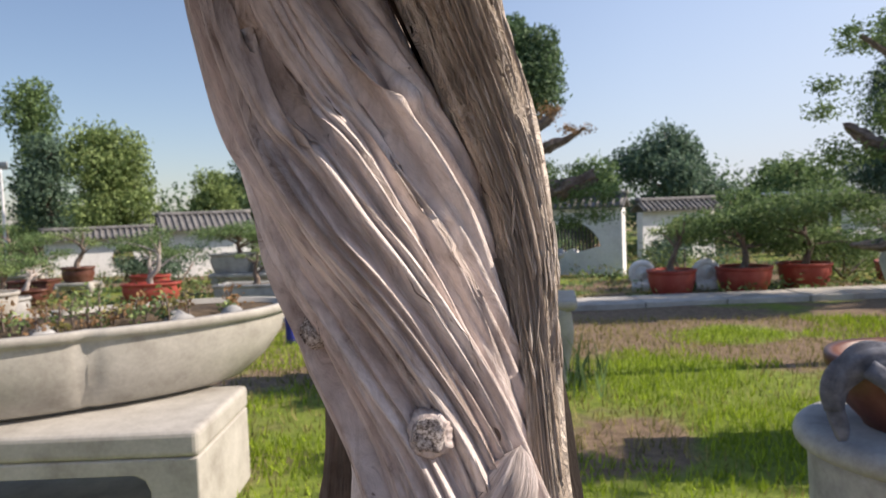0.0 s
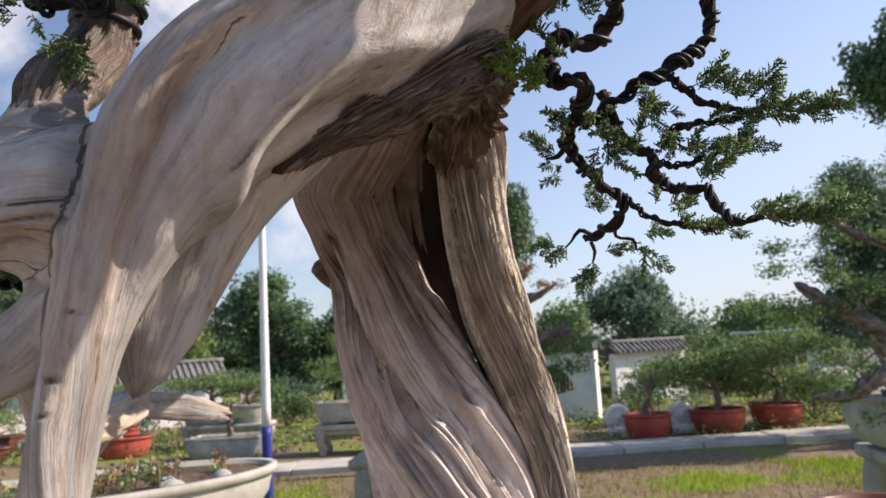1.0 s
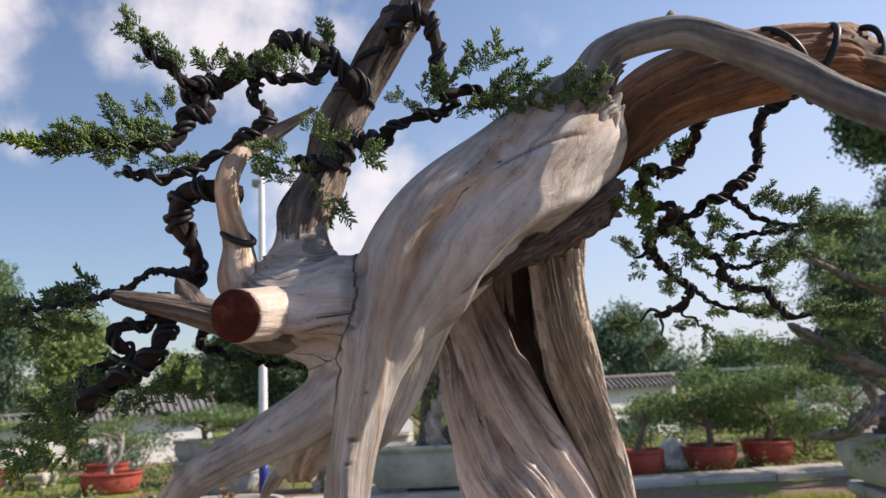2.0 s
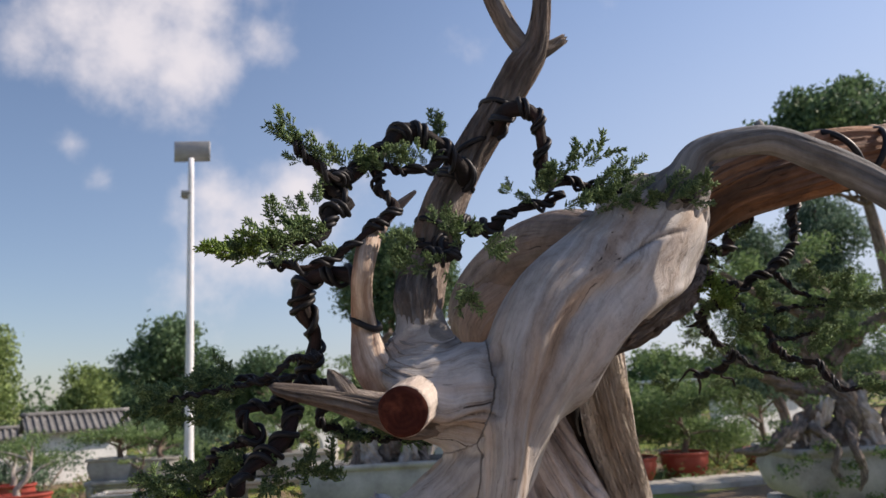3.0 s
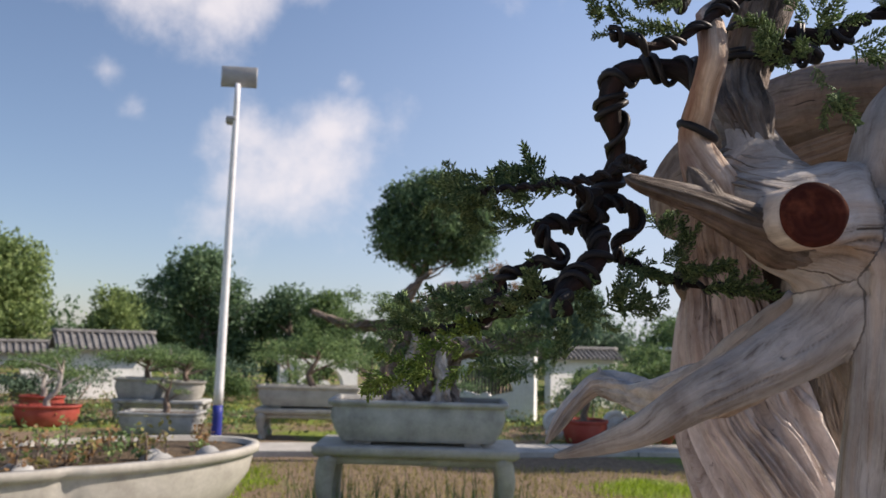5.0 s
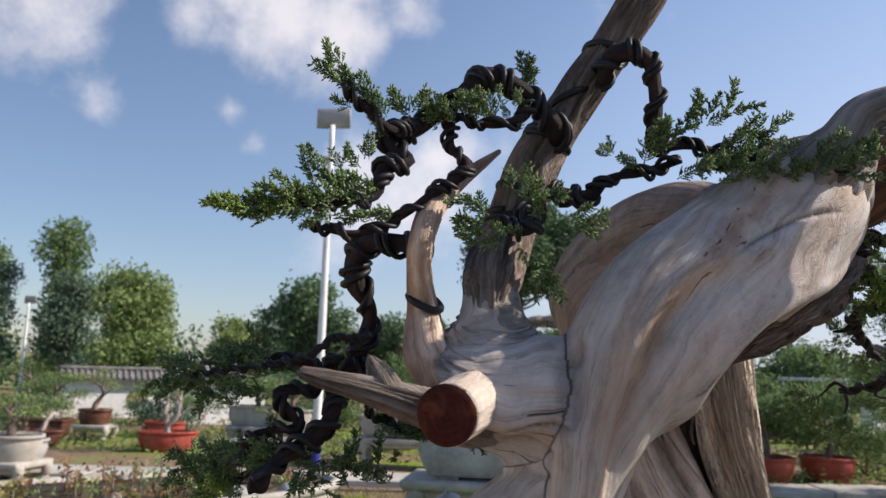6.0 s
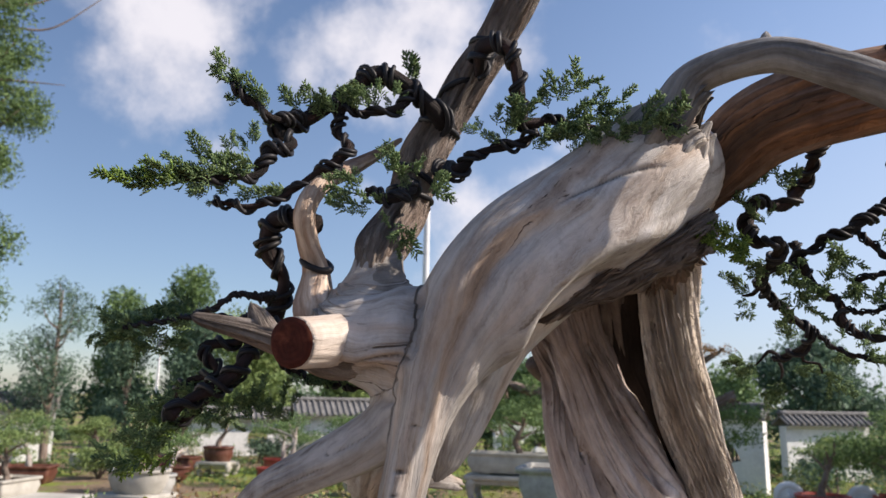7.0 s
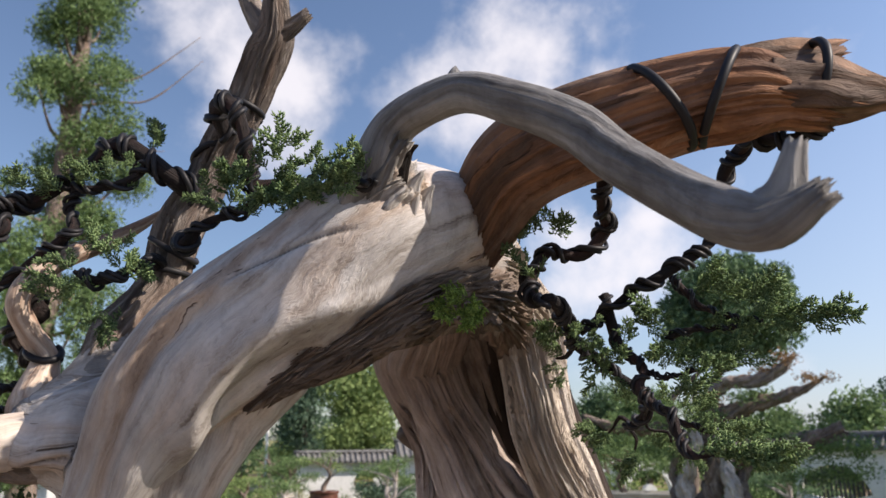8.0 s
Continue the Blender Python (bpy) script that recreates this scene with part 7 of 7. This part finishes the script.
wired("right_twig", [(0.143, 0.31, 1.845), (0.165, 0.30, 1.835), (0.190, 0.295, 1.845), (0.212, 0.295, 1.862)], 0.0055, 0.004, 0.0022, 0.015, seed=20)

wired("right_twig", [(0.022, 0.340, 1.752), (0.026, 0.335, 1.732), (0.033, 0.330, 1.711), (0.051, 0.320, 1.694), (0.049, 0.310, 1.680), (0.060, 0.300, 1.667), (0.075, 0.280, 1.661), (0.081, 0.270, 1.644), (0.092, 0.260, 1.635), (0.102, 0.260, 1.638)], 0.0042, 0.0015, 0.0014, 0.018, seed=17)
wired("right_twig", [(0.035, 0.390, 1.684), (0.051, 0.385, 1.665), (0.067, 0.380, 1.656), (0.097, 0.370, 1.647)], 0.0024, 0.0010, 0.0011, 0.014, seed=16)
wired("right_twig", [(0.014, 0.430, 1.657), (0.003, 0.435, 1.663), (-0.004, 0.440, 1.655), (-0.009, 0.440, 1.650)], 0.0020, 0.0009, wind=False, seed=18)
wired("right_twig", [(0.012, 0.435, 1.652), (0.015, 0.440, 1.644), (0.012, 0.440, 1.634)], 0.0018, 0.0009, wind=False, seed=19)
wired("right_twig", [(0.031, 0.400, 1.667), (0.031, 0.415, 1.653), (0.045, 0.420, 1.650), (0.047, 0.420, 1.641)], 0.0020, 0.0009, wind=False, seed=21)
wired("right_twig", [(0.050, 0.320, 1.692), (0.063, 0.320, 1.687), (0.077, 0.320, 1.688), (0.098, 0.320, 1.694)], 0.0024, 0.0009, 0.0010, 0.014, seed=22)
wired("right_twig", [(0.071, 0.345, 1.761), (0.078, 0.340, 1.752), (0.091, 0.335, 1.736), (0.112, 0.330, 1.726), (0.131, 0.330, 1.722)], 0.0030, 0.0010, 0.0012, 0.015, seed=23)
wired("right_twig", [(0.065, 0.335, 1.714), (0.077, 0.335, 1.719), (0.093, 0.335, 1.720), (0.115, 0.330, 1.719)], 0.0026, 0.0010, 0.0011, 0.015, seed=24)
wired("right_twig", [(-0.005, 0.345, 1.717), (-0.014, 0.350, 1.708), (-0.023, 0.350, 1.707)], 0.0024, 0.0010, wind=False, seed=25)

for c, axis, r, turns in (((-0.286, 0.197, 1.772), (0.15, 0.1, 1), 0.0185, 1.6), ((-0.280, 0.195, 1.790), (0.6, 0.2, 1), 0.019, 1.1), ((-0.262, 0.198, 1.832), (0.5, 0.1, 1), 0.017, 1.7), ((-0.243, 0.2, 1.862), (-0.4, 0.1, 1), 0.018, 1.2), ((-0.219, 0.198, 1.898), (0.4, 0.2, 1), 0.0155, 1.3), ((-0.338, 0.138, 1.708), (0.6, -0.3, 1), 0.0112, 1.2)):
    part("wire", limb(here(loop(c, axis, r, 0.0026, turns)), 0.003, 8)[:2], M_WIRE, stem, "black training wire")
for c, axis, r in (((0.090, 0.234, 1.845), (1, 0.3, 0.7), 0.031), ((0.125, 0.243, 1.850), (1, 0.2, -0.5), 0.030), ((0.176, 0.276, 1.864), (1, 0.5, -0.2), 0.024)):
    part("wire", limb(here(loop(c, axis, r, 0.003, 1.1)), 0.003, 8)[:2], M_WIRE, orange, "thick black training wire")


# foliage
def spindle(a, b, r):
    """A slim scale-leaf twig from a to b."""
    a, b = np.array(a), np.array(b)
    d = b - a
    u = np.cross(d, (0.3, 0.5, 0.8))
    u = u / (np.linalg.norm(u) + 1e-9) * r
    w = np.cross(d / (np.linalg.norm(d) + 1e-9), u)
    m = a + d * 0.45
    return [a, m + u, m - 0.5 * u + 0.87 * w, m - 0.5 * u - 0.87 * w, b]


SPF = np.array([[0, 2, 1], [0, 3, 2], [0, 1, 3], [4, 1, 2], [4, 2, 3], [4, 3, 1]])


def sprig(seed):
    """A flat fan of juniper twigs, 1 long, along +z."""
    rng = np.random.default_rng(seed)
    v = []
    axis = [np.array((0.06 * math.sin(2.2 * k / 9 + seed), 0.05 * math.sin(1.7 * k / 9), k / 9)) for k in range(10)]
    for k in range(9):
        v.append(spindle(axis[k], axis[k + 1] + (axis[k + 1] - axis[k]) * 0.25, 0.040))
    for k in range(1, 9):
        for side in (-1, 1):
            ln = (0.42 - 0.032 * k) * (0.7 + 0.6 * rng.random())
            d = np.array((side * (0.75 + 0.2 * rng.random()), 0.45 * rng.normal(), 0.75))
            d /= np.linalg.norm(d)
            a = axis[k]
            b = a + d * ln
            v.append(spindle(a, b, 0.038))
            for q in (0.3, 0.55, 0.78):
                for s2 in (-1, 1):
                    if rng.random() < 0.82:
                        e = d * 0.7 + np.array((0.35 * s2 * side + 0.3 * rng.normal(), 0.55 * s2 + 0.3 * rng.normal(), 0.35))
                        e /= np.linalg.norm(e)
                        v.append(spindle(a + d * ln * q, a + d * ln * q + e * (0.11 + 0.10 * rng.random()), 0.034))
    return np.array(v).reshape(-1, 3)


SPRIGS = [sprig(k) for k in range(7)]


def pad(anchors, parent, seed, each=9, size=0.026, spread=0.011, mat=None, label="green scale-leaf juniper foliage"):
    """Sprigs about each anchor (place and the way it grows)."""
    rng = np.random.default_rng(seed)
    vs, fs, n = [], [], 0
    for p, way in anchors:
        for k in range(max(2, int(each * 0.60))):
            s = SPRIGS[rng.integers(7)]
            w = np.array(way, float) + np.clip(rng.normal(size=3), -1.4, 1.4) * 0.34 + (0, 0, 0.1)
            q = Vector(w).to_track_quat("Z", "Y").to_matrix()
            turn = np.array(q @ Matrix.Rotation(rng.random() * 6.28, 3, "Z"))
            v = s @ turn.T * size * 0.88 * (0.6 + 0.6 * rng.random()) + np.array(p) + np.clip(rng.normal(size=3), -1.5, 1.5) * spread * 0.6 - np.array(BASE)
            vs.append(v)
            m = len(v) // 5
            fs.append((np.arange(m)[:, None, None] * 5 + SPF[None] + n).reshape(-1, 3))
            n += len(v)
    return part("foliage", (np.concatenate(vs), np.concatenate(fs)), mat or M_FOL, parent, label)


def line(a, b, n, way):
    return [(tuple(np.array(a) + (np.array(b) - np.array(a)) * k / max(1, n - 1)), way) for k in range(n)]


pad(line((-0.360, 0.08, 1.772), (-0.396, 0.022, 1.750), 7, (-0.6, -0.6, 0.1)), b1, 1, 8, 0.024, 0.007)
pad(line((-0.388, 0.032, 1.751), (-0.402, 0.012, 1.748), 3, (-0.7, -0.7, 0.1)), b1, 2, 6, 0.022, 0.005, M_FOLTIP, "bright young juniper tips")
pad(line((-0.362, 0.085, 1.79), (-0.382, 0.06, 1.772), 3, (-0.2, -0.3, 0.8)), b1, 3, 6, 0.020, 0.006)
pad(line((-0.352, 0.085, 1.813), (-0.380, 0.066, 1.838), 5, (-0.5, -0.2, 0.7)), b1, 4, 7, 0.020, 0.006)
pad(line((-0.345, 0.115, 1.83), (-0.28, 0.145, 1.835), 7, (-0.1, -0.4, 0.6)), b1, 5, 7, 0.020, 0.008)
pad([((-0.273, 0.163, 1.865), (0, 0, 1)), ((-0.272, 0.163, 1.872), (0, 0, 1))], b1, 6, 5, 0.020, 0.003)
pad(line((-0.352, 0.11, 1.765), (-0.405, 0.09, 1.755), 5, (-0.7, -0.2, 0.2)), b1, 7, 6, 0.020, 0.006)
pad([((-0.295, 0.12, 1.765), (-0.5, -0.3, 0.4)), ((-0.280, 0.12, 1.752), (-0.3, -0.5, -0.2)), ((-0.259, 0.13, 1.770), (0.2, -0.5, 0.3)), ((-0.240, 0.13, 1.760), (0.5, -0.4, 0)), ((-0.272, 0.12, 1.775), (0, -0.3, 0.8)), ((-0.30, 0.115, 1.752), (-0.5, -0.4, -0.2)), ((-0.262, 0.13, 1.735), (0, -0.3, -0.7))], stem, 8, 8, 0.024, 0.008)
pad(line((-0.19, 0.155, 1.815), (-0.150, 0.165, 1.838), 4, (0.2, -0.4, 0.5)) + line((-0.165, 0.16, 1.80), (-0.12, 0.175, 1.828), 6, (0.5, -0.4, 0.25)), b3, 9, 8, 0.024, 0.010)
pad(line((-0.15, 0.165, 1.802), (-0.070, 0.140, 1.795), 9, (0.4, -0.5, 0.2)), b3, 10, 7, 0.022, 0.008)
pad(line((-0.196, 0.165, 1.805), (-0.215, 0.165, 1.812), 2, (-0.3, -0.3, 0.5)), b3, 11, 5, 0.020, 0.005)
pad(line((-0.43, 0.118, 1.672), (-0.478, 0.10, 1.658), 6, (-0.8, -0.2, 0.1)), b2, 12, 8, 0.023, 0.008)
pad(line((-0.442, 0.125, 1.652), (-0.465, 0.12, 1.646), 3, (-0.6, -0.3, -0.1)), b2, 13, 7, 0.022, 0.008)
pad(line((-0.43, 0.14, 1.606), (-0.515, 0.19, 1.585), 9, (-0.6, -0.2, 0.2)), b2, 14, 9, 0.025, 0.011)
pad(line((-0.47, 0.16, 1.575), (-0.52, 0.18, 1.552), 5, (-0.7, -0.2, -0.2)), b2, 15, 8, 0.025, 0.009, M_FOLTIP, "bright young juniper tips")
pad(line((-0.415, 0.13, 1.598), (-0.367, 0.15, 1.600), 5, (0.3, -0.3, 0.1)), b2, 16, 9, 0.024, 0.010)
pad(line((-0.375, 0.175, 1.632), (-0.285, 0.20, 1.616), 8, (0.7, -0.1, 0.1)), b2, 17, 7, 0.022, 0.008)
pad(line((-0.345, 0.19, 1.65), (-0.33, 0.20, 1.64), 2, (0.2, 0, 0.6)), b2, 18, 8, 0.022, 0.008)
pad(line((-0.425, 0.10, 1.665), (-0.490, 0.088, 1.656), 6, (-0.8, 0, 0.1)), b2, 19, 6, 0.020, 0.006)
pad([((-0.42, 0.085, 1.592), (-0.4, -0.4, -0.2)), ((-0.43, 0.08, 1.575), (-0.5, -0.4, 0.1)), ((-0.45, 0.085, 1.570), (-0.7, -0.3, 0.2))], b2, 20, 8, 0.025, 0.010)
pad([((0.096, 0.260, 1.638), (0.9, -0.1, 0.1)), ((0.101, 0.258, 1.637), (0.9, -0.1, 0.1)), ((0.106, 0.256, 1.637), (0.9, -0.1, 0.1)), ((0.112, 0.254, 1.636), (0.9, -0.1, 0.1)), ((0.117, 0.252, 1.636), (0.9, -0.1, 0.1)), ((0.122, 0.251, 1.635), (0.9, -0.1, 0.1)), ((0.127, 0.249, 1.635), (0.9, -0.1, 0.1)), ((0.132, 0.247, 1.634), (0.9, -0.1, 0.1)), ((0.137, 0.245, 1.634), (0.9, -0.1, 0.1))], r1, 21, 5, 0.02185, 0.00425)
pad([((0.071, 0.380, 1.655), (0.9, -0.1, 0)), ((0.078, 0.378, 1.653), (0.9, -0.1, 0)), ((0.086, 0.376, 1.650), (0.9, -0.1, 0)), ((0.094, 0.374, 1.648), (0.9, -0.1, 0)), ((0.101, 0.372, 1.646), (0.9, -0.1, 0)), ((0.109, 0.370, 1.644), (0.9, -0.1, 0))], r2, 22, 4, 0.0228, 0.00425)
pad([((-0.009, 0.440, 1.651), (-0.7, 0, -0.1)), ((-0.015, 0.440, 1.651), (-0.7, 0, -0.1)), ((-0.021, 0.440, 1.652), (-0.7, 0, -0.1))], r2, 23, 4, 0.0247, 0.00425)
pad([((0.012, 0.440, 1.634), (-0.3, 0, -0.8)), ((0.009, 0.440, 1.629), (-0.3, 0, -0.8)), ((0.005, 0.440, 1.624), (-0.3, 0, -0.8))], r2, 24, 4, 0.0247, 0.00425)
pad([((0.023, 0.440, 1.641), (0.5, 0, 0.2)), ((0.029, 0.440, 1.639), (0.5, 0, 0.2))], r2, 25, 3, 0.019, 0.0034)
pad([((0.048, 0.420, 1.643), (0.4, 0, -0.6)), ((0.052, 0.420, 1.639), (0.4, 0, -0.6)), ((0.055, 0.420, 1.634), (0.4, 0, -0.6))], r2, 26, 4, 0.0228, 0.00425)
pad([((0.055, 0.420, 1.655), (0.8, 0, 0.2)), ((0.062, 0.420, 1.657), (0.8, 0, 0.2))], r2, 27, 3, 0.0209, 0.0034)
pad([((0.070, 0.320, 1.694), (0.9, -0.1, 0.15)), ((0.077, 0.320, 1.695), (0.9, -0.1, 0.15)), ((0.085, 0.320, 1.696), (0.9, -0.1, 0.15)), ((0.092, 0.320, 1.696), (0.9, -0.1, 0.15)), ((0.099, 0.320, 1.697), (0.9, -0.1, 0.15)), ((0.107, 0.320, 1.698), (0.9, -0.1, 0.15)), ((0.114, 0.320, 1.698), (0.9, -0.1, 0.15))], r1, 28, 4, 0.02185, 0.0051)
pad([((0.076, 0.300, 1.671), (0.4, -0.1, 0.6)), ((0.081, 0.300, 1.674), (0.4, -0.1, 0.6)), ((0.086, 0.300, 1.677), (0.4, -0.1, 0.6)), ((0.090, 0.300, 1.681), (0.4, -0.1, 0.6))], r1, 29, 4, 0.0209, 0.0051)
pad([((0.090, 0.335, 1.749), (0.7, -0.1, 0.4)), ((0.097, 0.335, 1.747), (0.7, -0.1, 0.4)), ((0.104, 0.335, 1.745), (0.7, -0.1, 0.4)), ((0.110, 0.335, 1.743), (0.7, -0.1, 0.4)), ((0.117, 0.335, 1.740), (0.7, -0.1, 0.4)), ((0.124, 0.335, 1.738), (0.7, -0.1, 0.4)), ((0.130, 0.335, 1.736), (0.7, -0.1, 0.4))], r1, 30, 5, 0.0228, 0.00595)
pad([((0.123, 0.330, 1.723), (0.9, -0.1, 0.1)), ((0.130, 0.330, 1.722), (0.9, -0.1, 0.1)), ((0.137, 0.330, 1.722), (0.9, -0.1, 0.1)), ((0.144, 0.330, 1.722), (0.9, -0.1, 0.1)), ((0.151, 0.330, 1.722), (0.9, -0.1, 0.1)), ((0.157, 0.330, 1.721), (0.9, -0.1, 0.1)), ((0.164, 0.330, 1.721), (0.9, -0.1, 0.1)), ((0.171, 0.330, 1.721), (0.9, -0.1, 0.1))], r1, 31, 5, 0.02185, 0.0051)
pad([((0.093, 0.335, 1.721), (0.8, -0.1, 0.1)), ((0.102, 0.333, 1.720), (0.8, -0.1, 0.1)), ((0.111, 0.332, 1.720), (0.8, -0.1, 0.1)), ((0.119, 0.330, 1.719), (0.8, -0.1, 0.1))], r1, 32, 4, 0.01995, 0.00425)
pad([((0.053, 0.330, 1.741), (0.1, -0.3, -0.3)), ((0.056, 0.330, 1.732), (0.1, -0.3, -0.3)), ((0.059, 0.330, 1.723), (0.1, -0.3, -0.3)), ((0.062, 0.330, 1.714), (0.1, -0.3, -0.3)), ((0.065, 0.330, 1.706), (0.1, -0.3, -0.3))], r1, 33, 5, 0.0228, 0.00765)
pad([((0.014, 0.320, 1.725), (0.1, -0.4, -0.3)), ((0.016, 0.320, 1.718), (0.1, -0.4, -0.3)), ((0.018, 0.320, 1.712), (0.1, -0.4, -0.3)), ((0.020, 0.320, 1.705), (0.1, -0.4, -0.3)), ((0.021, 0.320, 1.699), (0.1, -0.4, -0.3)), ((0.023, 0.320, 1.693), (0.1, -0.4, -0.3))], r2, 34, 5, 0.0228, 0.0068)
pad([((0.036, 0.320, 1.700), (-0.1, -0.3, 0.6)), ((0.040, 0.320, 1.706), (-0.1, -0.3, 0.6)), ((0.044, 0.320, 1.711), (-0.1, -0.3, 0.6))], r1, 35, 4, 0.0209, 0.00595)
pad([((-0.018, 0.350, 1.711), (-0.6, -0.1, 0.4)), ((-0.023, 0.350, 1.716), (-0.6, -0.1, 0.4)), ((-0.028, 0.350, 1.721), (-0.6, -0.1, 0.4))], r2, 36, 4, 0.01995, 0.00425)
pad([((-0.013, 0.350, 1.699), (-0.3, -0.1, -0.5)), ((-0.020, 0.350, 1.695), (-0.3, -0.1, -0.5))], r2, 37, 4, 0.01995, 0.00425)
pad([((0.018, 0.400, 1.673), (-0.4, -0.1, 0.5)), ((0.023, 0.400, 1.676), (-0.4, -0.1, 0.5)), ((0.028, 0.400, 1.679), (-0.4, -0.1, 0.5))], r2, 38, 4, 0.0209, 0.00425)
pad([((0.068, 0.380, 1.672), (0.3, -0.1, 0.3)), ((0.073, 0.380, 1.668), (0.3, -0.1, 0.3)), ((0.078, 0.380, 1.664), (0.3, -0.1, 0.3))], r2, 39, 4, 0.0209, 0.0051)
pad([((0.058, 0.360, 1.671), (0.3, -0.1, 0.1)), ((0.067, 0.360, 1.667), (0.3, -0.1, 0.1)), ((0.076, 0.360, 1.663), (0.3, -0.1, 0.1))], r2, 40, 4, 0.01995, 0.0051)
pad([((-0.038, 0.215, 1.739), (-0.1, -0.5, -0.5)), ((-0.034, 0.217, 1.734), (-0.1, -0.5, -0.5)), ((-0.030, 0.218, 1.729), (-0.1, -0.5, -0.5)), ((-0.026, 0.220, 1.724), (-0.1, -0.5, -0.5))], r2, 41, 5, 0.01995, 0.0051, M_FOLTIP, "bright young juniper tips")
pad([((-0.044, 0.210, 1.727), (-0.4, -0.5, -0.2)), ((-0.039, 0.213, 1.726), (-0.4, -0.5, -0.2)), ((-0.033, 0.215, 1.724), (-0.4, -0.5, -0.2))], r2, 42, 4, 0.019, 0.00425, M_FOLTIP, "bright young juniper tips")
pad([((-0.019, 0.270, 1.787), (0.1, -0.5, 0.3)), ((-0.009, 0.273, 1.788), (0.1, -0.5, 0.3)), ((0.001, 0.277, 1.789), (0.1, -0.5, 0.3)), ((0.011, 0.280, 1.790), (0.1, -0.5, 0.3))], r2, 43, 5, 0.02185, 0.00595)
pad([((-0.019, 0.270, 1.767), (-0.2, -0.4, 0.2)), ((-0.013, 0.270, 1.761), (-0.2, -0.4, 0.2)), ((-0.007, 0.270, 1.756), (-0.2, -0.4, 0.2))], r2, 44, 4, 0.01995, 0.00595)
pad([((-0.012, 0.310, 1.728), (0, -0.3, -0.3)), ((-0.004, 0.310, 1.729), (0, -0.3, -0.3)), ((0.004, 0.310, 1.729), (0, -0.3, -0.3))], r2, 45, 4, 0.01995, 0.0051)
